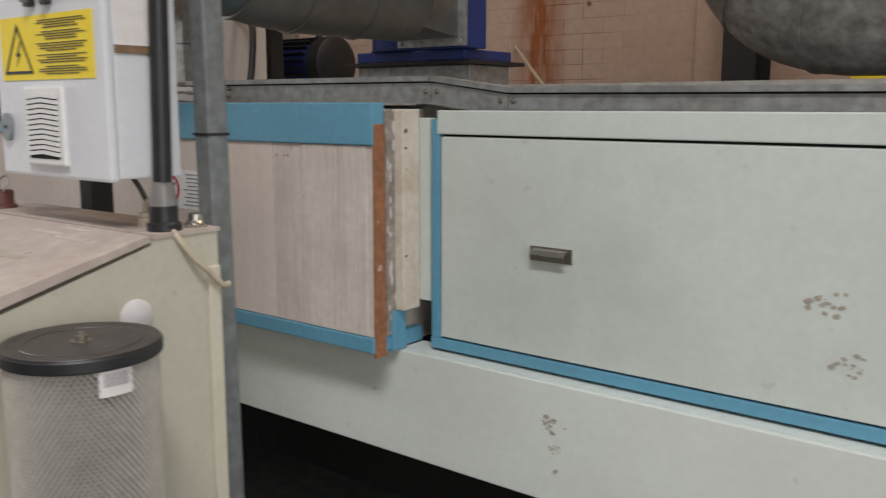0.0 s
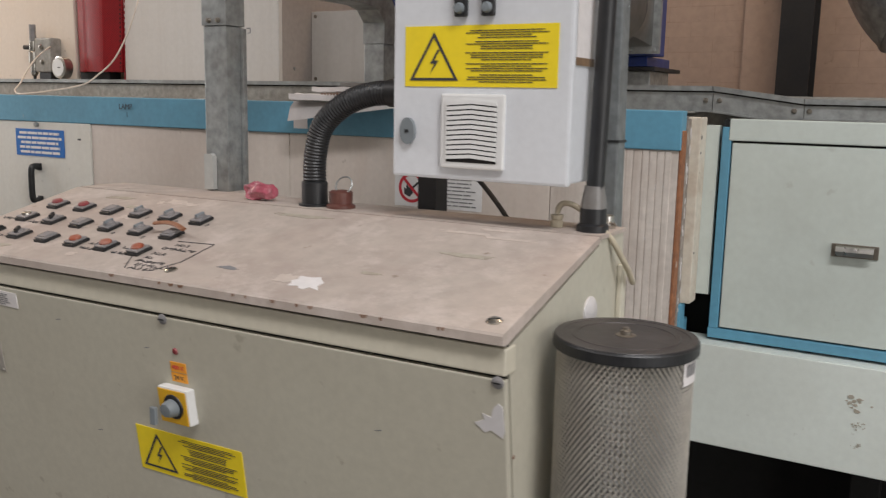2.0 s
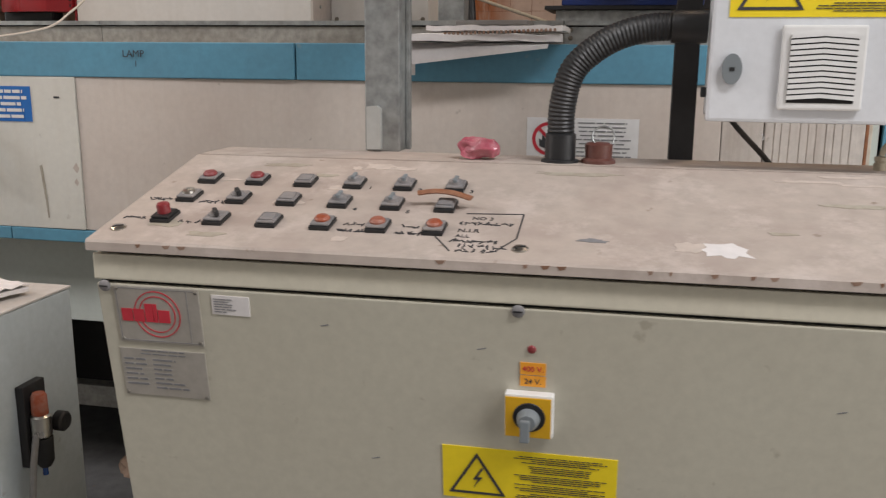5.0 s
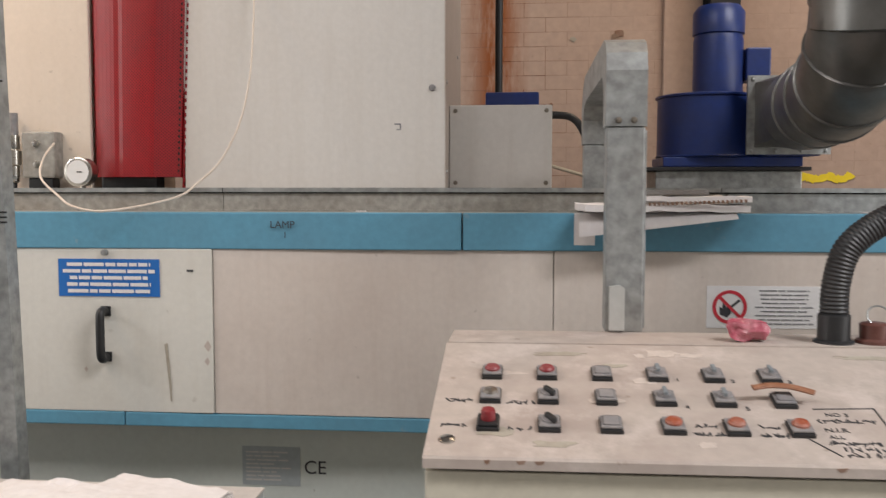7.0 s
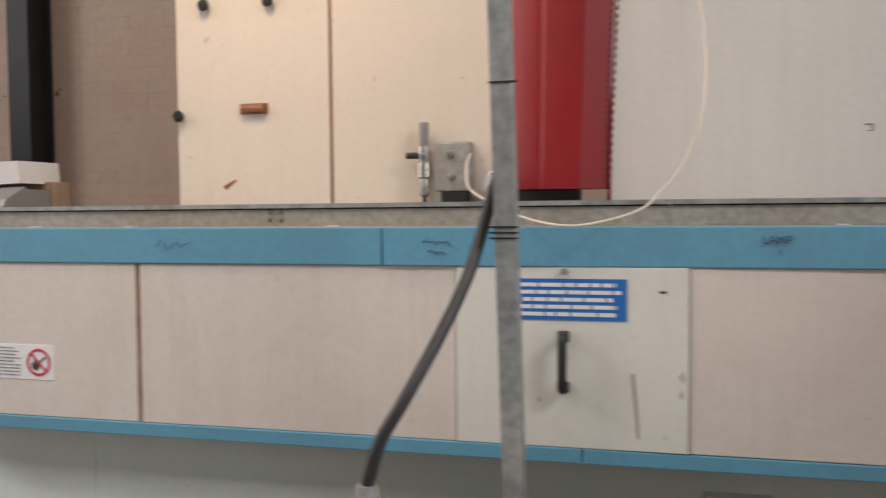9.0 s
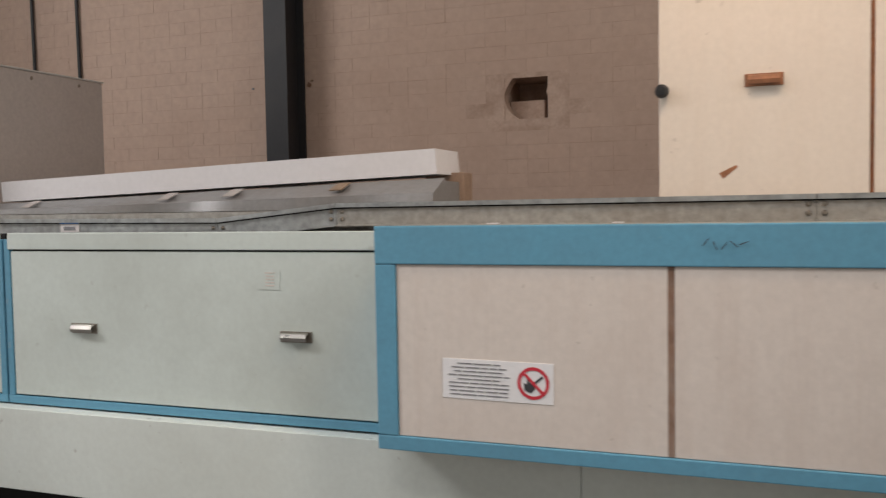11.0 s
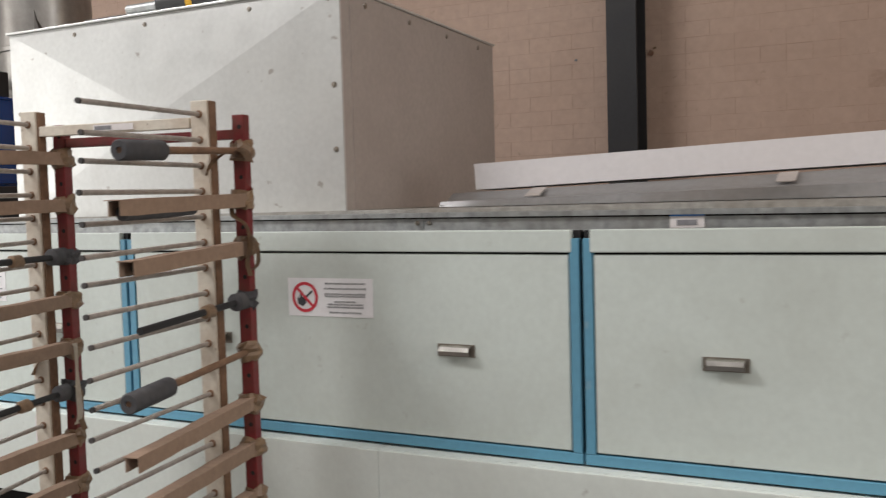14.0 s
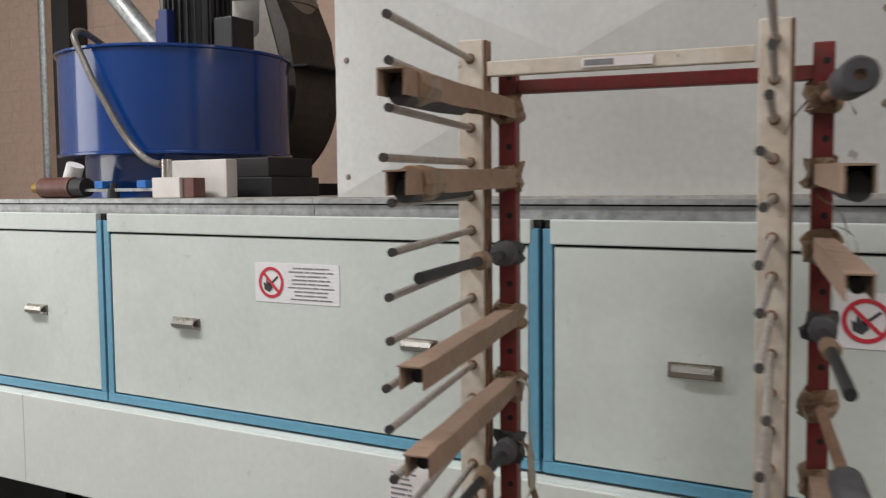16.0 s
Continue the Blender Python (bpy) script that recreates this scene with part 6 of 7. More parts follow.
box(bm, -1.86, -1.60, 2.122, 2.138, 1.680, 1.705)
box(bm, -1.86, -1.60, 2.122, 2.138, 1.905, 1.93)
box(bm, -1.86, -1.835, 2.122, 2.138, 1.705, 1.905)
box(bm, -1.625, -1.60, 2.122, 2.138, 1.705, 1.905)
fg = part("flange", bm, M["galv"], du, "bolted galvanised flange")
for x in (-1.845, -1.77, -1.69, -1.615):
    for z in (1.692, 1.918):
        part("bolt", lathe(B(), (x, 2.122, z), [(0, -0.007), (0.006, -0.006), (0.007, 0)], 6, "Y"), M["galv"], fg)
ringA, ringB = [], []
nseg = 40
bm = B()
c2 = Vector((-1.725, 1.98, 1.812))
for k in range(nseg):
    t = 2 * math.pi * k / nseg
    c, s = math.cos(t), math.sin(t)
    q = max(abs(c), abs(s))
    ringA.append(bm.verts.new((-1.73 - 0.107 * c / q, 2.1215, 1.805 + 0.102 * s / q)))
    ringB.append(bm.verts.new(c2 + 0.125 * Vector((-c, 0, s))))
for k in range(nseg):
    bm.faces.new((ringA[k], ringA[(k + 1) % nseg], ringB[(k + 1) % nseg], ringB[k]))
part("transition", bm, M["duct"], du, "square-to-round sheet metal piece", True)
path = [Vector(p) for p in ((-1.725, 1.99, 1.812), (-1.742, 1.80, 1.812), (-1.765, 1.60, 1.815), (-1.785, 1.45, 1.835), (-1.80, 1.33, 1.89), (-1.81, 1.26, 1.985), (-1.815, 1.235, 2.12), (-1.815, 1.235, 4.2))]
part("pipe", tube(B(), path, 0.125, 36), M["duct"], du, "", True)
for k, p in enumerate(path[1:7]):
    d = (path[k + 2] - path[k]).normalized()
    bm = lathe(B(), (0, 0, 0), [(0.124, -0.008), (0.130, -0.005), (0.130, 0.005), (0.124, 0.008)], 36)
    bmesh.ops.transform(bm, matrix=Matrix.Translation(p) @ d.to_track_quat("Z", "Y").to_matrix().to_4x4(), verts=bm.verts)
    part("seam_ring", bm, M["duct"], du, "", True)
# second duct elbow further along
d2 = thing("duct_elbow", (-0.62, 2.6, DZ), "dull galvanised segmented duct elbow", "duct")
pts2 = [(-0.98, 2.75, 3.6), (-0.98, 2.75, 2.25), (-0.955, 2.73, 2.02), (-0.87, 2.70, 1.88), (-0.72, 2.68, 1.81), (-0.45, 2.66, 1.80), (0.6, 2.6, 1.80)]
part("pipe", tube(B(), pts2, 0.215, 40), M["duct_spangle"], d2, "", True)
for k in range(1, 6):
    d = (Vector(pts2[k + 1]) - Vector(pts2[k - 1])).normalized()
    bm = lathe(B(), (0, 0, 0), [(0.214, -0.008), (0.221, -0.005), (0.221, 0.005), (0.214, 0.008)], 40)
    bmesh.ops.transform(bm, matrix=Matrix.Translation(pts2[k]) @ d.to_track_quat("Z", "Y").to_matrix().to_4x4(), verts=bm.verts)
    part("seam_ring", bm, M["duct_spangle"], d2, "", True)
part("saddle", box(B(), 0.2, 0.28, 2.42, 2.78, DZ, 1.60, 0.003), M["galv"], d2)

# packing boards and film on the far bay
pk = thing("packing_board", (-6.4, 1.9, DZ), "long white packing board lying on film", "packing board")
def board_y(x):
    return 1.80 + (-5.475 - x) * 0.087


bm = B()
slab(bm, [(-7.305, 1.597), (-5.475, 1.648), (-5.482, 1.722), (-7.31, 1.672)], "y", 0.0, 0.2)
for v in bm.verts:
    v.co.y += board_y(v.co.x)
part("board", bm, M["packing"], pk)
bm = B()
n = 60
rows_ = []
for i in range(n + 1):
    x = -7.38 + 1.93 * i / n
    top = DZ + 0.028 + 0.048 * i / n
    w = 0.006 * noise.noise(Vector((x * 5, 0, 3)))
    yb = board_y(x)
    rows_.append([bm.verts.new((x, yb - 0.10 + 0.02 * noise.noise(Vector((x * 3, 1, 0))), DZ + 0.002)), bm.verts.new((x, yb - 0.095 + w, DZ + 0.6 * (top - DZ))), bm.verts.new((x, yb - 0.05 + w, top - 0.012 + w)), bm.verts.new((x, yb - 0.004, top + 0.012 + 0.5 * w)), bm.verts.new((x, yb + 0.004, top + 0.004)), bm.verts.new((x, yb + 0.2, top)), bm.verts.new((x, yb + 0.22, DZ + 0.002))])
for a, b in zip(rows_, rows_[1:]):
    for k in range(7):
        bm.faces.new((a[k], a[(k + 1) % 7], b[(k + 1) % 7], b[k]))
bm.faces.new(rows_[0])
bm.faces.new(rows_[-1])
part("film_wrap", bm, M["clear_film"], pk, "grey plastic film wrap", True)
for x in (-7.10, -6.45, -6.18, -5.78):
    zt = DZ + 0.030 + 0.025 * (x + 7.38)
    m = Matrix.Translation((x, board_y(x) - 0.047, zt)) @ pose(0, 0, 0, 22, -1.5, -5)
    part("tape_strip", box(B(), -0.022, 0.022, -0.03, 0.03, -0.001, 0.0015, 0, m), M["tape"] if x > -6.0 else M["sheet_side"], pk, "strip of packing tape")
single("cardboard_sheet", box(B(), -5.56, -5.435, 1.92, 2.0, DZ, 1.655, 0.004), M["cardboard"], "brown cardboard piece behind the packing board", "cardboard")

# polished sheet metal housing
bb = thing("sheet_metal_housing", (-8.2, 2.25, DZ), "large bright sheet metal housing with screwed edges", "metal housing")
bm = B()
rim = [bm.verts.new((x, 1.708, z)) for x, z in ((-8.905, DZ), (-7.595, DZ), (-7.595, 2.168), (-8.905, 2.168))]
back = [bm.verts.new((v.co.x, 1.716, v.co.z)) for v in rim]
apex = bm.verts.new((-8.25, 1.686, (DZ + 2.168) / 2))
bm.faces.new(back)
for k in range(4):
    bm.faces.new((rim[k], rim[(k + 1) % 4], apex))
    bm.faces.new((rim[k], rim[(k + 1) % 4], back[(k + 1) % 4], back[k]))
part("front_sheet", bm, M["sheet"], bb, "bright cross-creased front sheet")
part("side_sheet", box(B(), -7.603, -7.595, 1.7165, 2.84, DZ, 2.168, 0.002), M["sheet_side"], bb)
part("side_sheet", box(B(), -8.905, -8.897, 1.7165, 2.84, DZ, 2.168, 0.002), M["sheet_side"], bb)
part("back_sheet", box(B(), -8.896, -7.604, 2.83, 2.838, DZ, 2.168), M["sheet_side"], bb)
part("top_sheet", box(B(), -8.915, -7.59, 1.70, 2.85, 2.1685, 2.176, 0.002), M["sheet"], bb)
for x, z in ((-7.63, 2.14), (-7.9, 2.14), (-8.3, 2.14), (-8.6, 2.14), (-7.62, 1.9), (-7.62, 1.72), (-8.87, 1.6), (-8.87, 1.9)):
    part("screw", lathe(B(), (x, 1.708, z), [(0, -0.005), (0.007, -0.004), (0.009, 0)], 8, "Y"), M["handle_metal"], bb, smooth=True)
for k in range(4):
    part("screw", lathe(B(), (-7.595, 1.85 + 0.28 * k, 2.14), [(0.009, 0), (0.007, 0.004), (0, 0.005)], 8, "X"), M["handle_metal"], bb, smooth=True)
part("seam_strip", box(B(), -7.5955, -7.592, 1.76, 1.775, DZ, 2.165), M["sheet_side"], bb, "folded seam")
lp = thing("loose_motor_parts", (-8.1, 2.2, 2.176), "dark machine parts lying on the metal housing", "machine parts")
part("tray", box(B(), -8.88, -8.05, 2.02, 2.50, 2.176, 2.205, 0.003), M["galv_dusty"], lp)
part("bed", box(B(), -8.85, -8.42, 1.98, 2.30, 2.2055, 2.262, 0.006), M["steel_dark"], lp, "dark machined bed")
part("cylinder", cyl(B(), (-8.44, 1.95, 2.262), (-8.18, 1.95, 2.262), 0.046, 24), M["black"], lp, "dark cylinder", True)
part("yellow_band", cyl(B(), (-8.31, 1.95, 2.262), (-8.285, 1.95, 2.262), 0.0475, 24), M["iso_yellow"], lp, "yellow band", True)
part("shaft", cyl(B(), (-8.60, 1.95, 2.262), (-8.44, 1.95, 2.262), 0.018, 14), M["galv"], lp, "", True)
part("cradle", box(B(), -8.40, -8.22, 1.92, 1.98, 2.176, 2.222, 0.003), M["steel_dark"], lp)
part("cover", box(B(), -8.20, -7.90, 2.05, 2.42, 2.2055, 2.245, 0.010), M["black"], lp, "dark cover plate")
part("wire", tube(B(), [(-8.20, 1.94, 2.27), (-8.08, 1.90, 2.262), (-7.93, 1.86, 2.235), (-7.80, 1.84, 2.20), (-7.72, 1.83, 2.183)], 0.004, 6), M["beige_cable"], lp, "thin beige wire", True)

# large gloss blue fan drum
f2 = thing("blue_fan_drum", (-10.2, 2.35, DZ), "large glossy blue cylindrical fan housing with motor", "fan")
GXC, GYC = -10.14, 2.36
part("drum", lathe(B(), (GXC, GYC, 1.698), [(0.425, 0.0), (0.442, 0.003), (0.442, 0.010), (0.432, 0.014), (0.432, 0.368), (0.442, 0.372), (0.442, 0.380), (0.425, 0.385), (0, 0.392)], 96), M["drum_blue"], f2, "", True)
part("neck", lathe(B(), (GXC, GYC, DZ), [(0.345, 0), (0.345, 0.152), (0, 0.152)], 64), M["drum_blue"], f2, "", True)
part("base_block", box(B(), -9.68, -9.39, 2.02, 2.27, DZ, 1.612, 0.004), M["black"], f2, "black base block")
part("base_block", box(B(), -9.67, -9.41, 2.03, 2.26, 1.6125, 1.676, 0.004), M["steel_dark"], f2)
part("motor", lathe(B(), (-10.0, 2.34, 2.07), [(0.112, 0), (0.112, 0.27), (0.0, 0.27)], 32), M["black"], f2, "dark motor body on top", True)
part("motor_cap", lathe(B(), (-10.0, 2.34, 2.341), [(0.128, 0), (0.128, 0.16), (0.10, 0.20), (0, 0.21)], 32), M["drum_blue"], f2, "blue fan cap of the motor", True)
for k in range(28):
    aa = 2 * math.pi * k / 28
    bm = box(B(), 0.109, 0.127, -0.003, 0.003, 2.10, 2.338)
    bmesh.ops.transform(bm, matrix=Matrix.Translation((-10.0, 2.34, 0)) @ Matrix.Rotation(aa, 4, "Z"), verts=bm.verts)
    part("fin", bm, M["black"], f2)
for x, y, z1 in ((-10.165, 2.32, 2.235), (-10.02, 2.20, 2.235)):
    part("lug", box(B(), x - 0.022, x + 0.022, y - 0.02, y + 0.02, 2.085, z1, 0.004), M["fan_blue"], f2, "dark blue mounting lug")
part("terminal_box", box(B(), -9.868, -9.778, 2.28, 2.40, 2.080, 2.205, 0.006), M["black"], f2)
part("hose", tube(B(), [(-10.19, 2.05, 2.105), (-10.175, 1.95, 2.135), (-10.145, 1.893, 2.105), (-10.099, 1.890, 2.026), (-10.054, 1.892, 1.946), (-10.012, 1.90, 1.878), (-9.966, 1.91, 1.80), (-9.915, 1.92, 1.732), (-9.85, 1.915, 1.685), (-9.76, 1.875, 1.662), (-9.69, 1.845, 1.655)], 0.0115, 12), M["duct_plate"], f2, "grey flexible conduit", True)
do = thing("duct_outlet", (-9.55, 3.0, DZ), "dull steel duct outlet behind the blue fan", "duct")
bm = B()
arc = [(-10.34 + 0.405 * math.cos(radians(a)), 2.02 + 0.42 * math.sin(radians(a))) for a in range(-80, 19, 7)]
slab(bm, arc + [(-9.97, 2.25), (-10.10, 2.55), (-10.17, 2.9), (-10.75, 2.9), (-10.7, 1.75)], "y", 2.84, 3.15)
part("casing", bm, M["duct_dark"], do, "dark curved duct casing")
arc = [(-10.36 + 0.36 * math.cos(radians(a)), 2.03 + 0.36 * math.sin(radians(a))) for a in range(-80, 19, 7)]
part("front_plate", slab(B(), arc + [(-10.05, 2.25), (-10.14, 2.55), (-10.21, 2.9), (-10.74, 2.9), (-10.69, 1.8)], "y", 2.834, 2.8395), M["duct_plate"], do, "dull steel front plate")
part("pipe", lathe(B(), (-10.255, 3.03, 2.10), [(0.13, 0), (0.235, 0.16), (0.238, 0.30), (0.246, 0.305), (0.246, 0.325), (0.238, 0.33), (0.238, 3.9), (0, 3.9)], 48), M["duct_round"], do, "dull galvanised round duct", True)
part("rib", box(B(), -10.0, -9.86, 2.83, 3.16, 2.098, 2.106), M["steel_dark"], do)
part("stand", box(B(), -10.1, -9.9, 2.9, 3.1, DZ, 1.60), M["dark_void"], do)
pb = thing("pale_box", (-9.5, 1.83, DZ), "pale grey small box on the deck", "box")
part("shell", box(B(), -9.705, -9.47, 1.90, 1.95, DZ, 1.668, 0.004), M["cab_grey"], pb)
mi = thing("valve_assembly", (-9.95, 1.72, DZ), "small brass and blue valves with a brown motor on the deck", "valve")
part("motor", cyl(B(), (-10.28, 1.74, 1.585), (-10.12, 1.74, 1.585), 0.036, 20), M["brown_cap"], mi, "brown cylinder motor", True)
part("motor_cap", cyl(B(), (-10.12, 1.74, 1.585), (-10.06, 1.74, 1.585), 0.032, 20), M["black"], mi, "", True)
part("brass_nose", cyl(B(), (-10.33, 1.74, 1.585), (-10.28, 1.74, 1.585), 0.018, 14, 0.022), M["brass"], mi, "brass end", True)
part("rail", box(B(), -10.06, -9.70, 1.73, 1.75, 1.57, 1.58), M["galv"], mi)
part("valve", box(B(), -10.0, -9.96, 1.72, 1.76, 1.58, 1.605, 0.003), M["bluesign"], mi, "blue valve")
part("valve", box(B(), -9.80, -9.76, 1.72, 1.76, 1.58, 1.605, 0.003), M["bluesign"], mi, "blue valve")
part("fitting", lathe(B(), (-9.93, 1.74, DZ), [(0.02, 0), (0.02, 0.03), (0.012, 0.034), (0.012, 0.05), (0, 0.05)], 14), M["black"], mi, "", True)
part("block", box(B(), -9.72, -9.60, 1.71, 1.77, DZ, 1.612, 0.003), M["cab_grey"], mi)
part("block", box(B(), -9.598, -9.55, 1.72, 1.77, DZ, 1.61, 0.003), M["brown_cap"], mi)
part("nipple", cyl(B(), (-9.685, 1.74, 1.612), (-9.685, 1.74, 1.67), 0.016, 14), M["chrome"], mi, "", True)
part("cap", cyl(B(), (-10.22, 1.80, 1.60), (-10.19, 1.80, 1.665), 0.03, 14), M["white"], mi, "", True)
part("cap_foot", cyl(B(), (-10.215, 1.80, DZ), (-10.215, 1.80, 1.61), 0.012, 10), M["white"], mi, "", True)
for ob in mi.children:
    ob.data.transform(Matrix.Translation((0.02, 0.10, 0)))
# slanting pipe and grey downpipe at the wall behind the fan
single("slanting_pipe", tube(B(), [(-12.0, 2.75, 6.29), (-12.0, 2.75, 3.8), (-11.97, 2.75, 3.6), (-11.85, 2.75, 3.42), (-10.70, 2.75, 2.27), (-10.5, 2.66, 2.16), (-10.27, 2.45, 2.13)], 0.045, 20), M["galv"], "slanting galvanised pipe behind the fan", "pipe", True)
single("downpipe", cyl(B(), (-13.43, 4.25, 0.0), (-13.43, 4.25, 6.29), 0.045, 20), M["galv"], "grey downpipe on the brick wall", "downpipe", True)
single("wood_stud", box(B(), -13.38, -13.24, 4.22, 4.32, 0, 3.6, 0.004), M["cardboard"], "brown timber upright on the brick wall", "timber")
single("black_upright", box(B(), -13.235, -13.05, 4.16, 4.32, 0, 6.29, 0.004), M["steel_dark"], "black steel upright on the brick wall", "column")

# ---- drying racks ----
def rack_pose(x, y, z=0.0):
    return Matrix.Translation((x, y, z)) @ pose(0, 0, 0, 0, 0, 8.5)


def rot_part(name, bm, mat, root, m, label="", smooth=False):
    bmesh.ops.transform(bm, matrix=m, verts=bm.verts)
    return part(name, bm, M[mat], root, label, smooth)


ZT = 1.830
rw = thing("drying_rack", (-8.0, 1.26, 0), "cream drying rack with rows of thin steel arms", "drying rack")
rr = random.Random(5)
for px, py, ln, skew, step in ((-8.245, 1.230, 0.445, 4.5, 0.0613), (-7.741, 1.307, 0.430, -1.0, 0.0630)):
    m = rack_pose(px - 0.020, py)
    bm = box(B(), -0.024, 0.024, 0.0, 0.028, 0.0, ZT, 0.003)
    rot_part("post", bm, "rack_white", rw, m, "chipped cream square post")
    rot_part("post_side", box(B(), 0.0245, 0.030, 0.004, 0.030, 0.0, ZT - 0.002), "rack_rust", rw, m, "rust-stained post side")
    for k in range(28):
        z = 1.796 - step * k
        if z < 0.1:
            break
        e = (rr.uniform(-0.006, 0.006), rr.uniform(-0.004, 0.004))
        m2 = m @ pose(0, 0, 0, 0, 0, skew)
        a = rot_part("arm", cyl(B(), (0, 0.004, z), (e[0], -ln, z + e[1] - 0.006), 0.0060, 8), "arm", rw, m2, "", True)
        bm = cyl(B(), (e[0], -ln - 0.0015, z + e[1] - 0.006), (e[0], -ln + 0.005, z + e[1] - 0.006), 0.0064, 8)
        bmesh.ops.transform(bm, matrix=m2, verts=bm.verts)
        part("end_cap", bm, M["rubber"], a, "dark worn arm end", True)
        bm = lathe(B(), (0.0, 0.0, z), [(0.010, 0.0), (0.009, -0.004), (0.006, -0.005)], 10, "Y")
        bmesh.ops.transform(bm, matrix=m2, verts=bm.verts)
        part("weld", bm, M["rack_rust"], a, "", True)
m = rack_pose(-8.265, 1.230)
rot_part("crossbar", box(B(), 0.030, 0.480, 0.004, 0.024, 1.764, 1.790, 0.002), "rack_white", rw, m, "cream top crossbar")
lb = rot_part("label", box(B(), 0.20, 0.32, 0.0025, 0.002, 1.769, 1.785), "paper", rw, m, "small printed label")
rot_part("label_print", box(B(), 0.205, 0.255, 0.0015, 0.0025, 1.772, 1.782), "ink_grey", rw, m, "faded print")
rot_part("foot_bar", box(B(), 0.030, 0.480, 0.004, 0.024, 0.08, 0.11, 0.002), "rack_white", rw, m)


def ribbon(pts, width, parent, mat, label):
    """A thin strip of tape along smooth points, its width along y."""
    bm = B()
    pts = [Vector(p) for p in pts]
    path = []
    for i in range(len(pts) - 1):
        a, b, c, d = pts[max(i - 1, 0)], pts[i], pts[i + 1], pts[min(i + 2, len(pts) - 1)]
        for k in range(5):
            t = k / 5
            path.append(0.5 * ((2 * b) + (c - a) * t + (2 * a - 5 * b + 4 * c - d) * t * t + (3 * b - a - 3 * c + d) * t ** 3))
    path.append(pts[-1])
    rowv = []
    for k, p in enumerate(path):
        tw = 0.9 * noise.noise(p * 11)
        side = Vector((math.sin(tw), -math.cos(tw), 0.25 * math.sin(3 * tw))) * width / 2
        rowv.append((bm.verts.new(p - side), bm.verts.new(p + side)))
    for p, q in zip(rowv, rowv[1:]):
        bm.faces.new((p[0], q[0], q[1], p[1]))
    bmesh.ops.solidify(bm, geom=bm.faces[:], thickness=0.0012)
    return part("tape_tail", bm, M[mat], parent, label, True)


def arm_frame(root, tip):
    """Origin at the root, local -y towards the tip, local z upwards."""
    root, tip = Vector(root), Vector(tip)
    y = (root - tip).normalized()
    x = y.cross(Vector((0, 0, 1))).normalized()
    z = x.cross(y)
    m = Matrix((x, y, z)).transposed().to_4x4()
    m.translation = root
    return m, (tip - root).length


rd = thing("drying_rack", (-7.95, 1.38, 0), "red drying rack with cardboard-wrapped arms", "drying rack")
RACK_L, RACK_R = (-8.217, 1.281), (-7.695, 1.371)
ARMS_L = ((1.708, -8.098, 0.700, 1.691, "lined"), (1.583, -8.127, 0.754, 1.572, "lined"), (1.447, -8.127, 0.812, 1.446, "rod"), (1.328, -8.112, 0.758, 1.322, "sleeve"), (1.203, -8.098, 0.748, 1.213, "sleeve"),
          (1.086, -8.124, 0.811, 1.082, "rod"), (0.956, -8.105, 0.750, 0.968, "sleeve"), (0.83, -8.11, 0.76, 0.84, "sleeve"), (0.70, -8.11, 0.76, 0.71, "sleeve"), (0.56, -8.11, 0.76, 0.56, "sleeve"))
ARMS_R = ((1.706, -7.610, 0.895, 1.684, "foam"), (1.583, -7.603, 0.860, 1.570, "lined"), (1.464, -7.603, 0.886, 1.449, "sleeve"), (1.332, -7.615, 0.931, 1.319, "rod"), (1.201, -7.597, 0.876, 1.184, "foam"),
          (1.070, -7.600, 0.875, 1.060, "sleeve"), (0.955, -7.600, 0.87, 0.955, "sleeve"), (0.83, -7.60, 0.87, 0.84, "sleeve"), (0.70, -7.60, 0.87, 0.71, "sleeve"), (0.56, -7.60, 0.87, 0.56, "sleeve"))
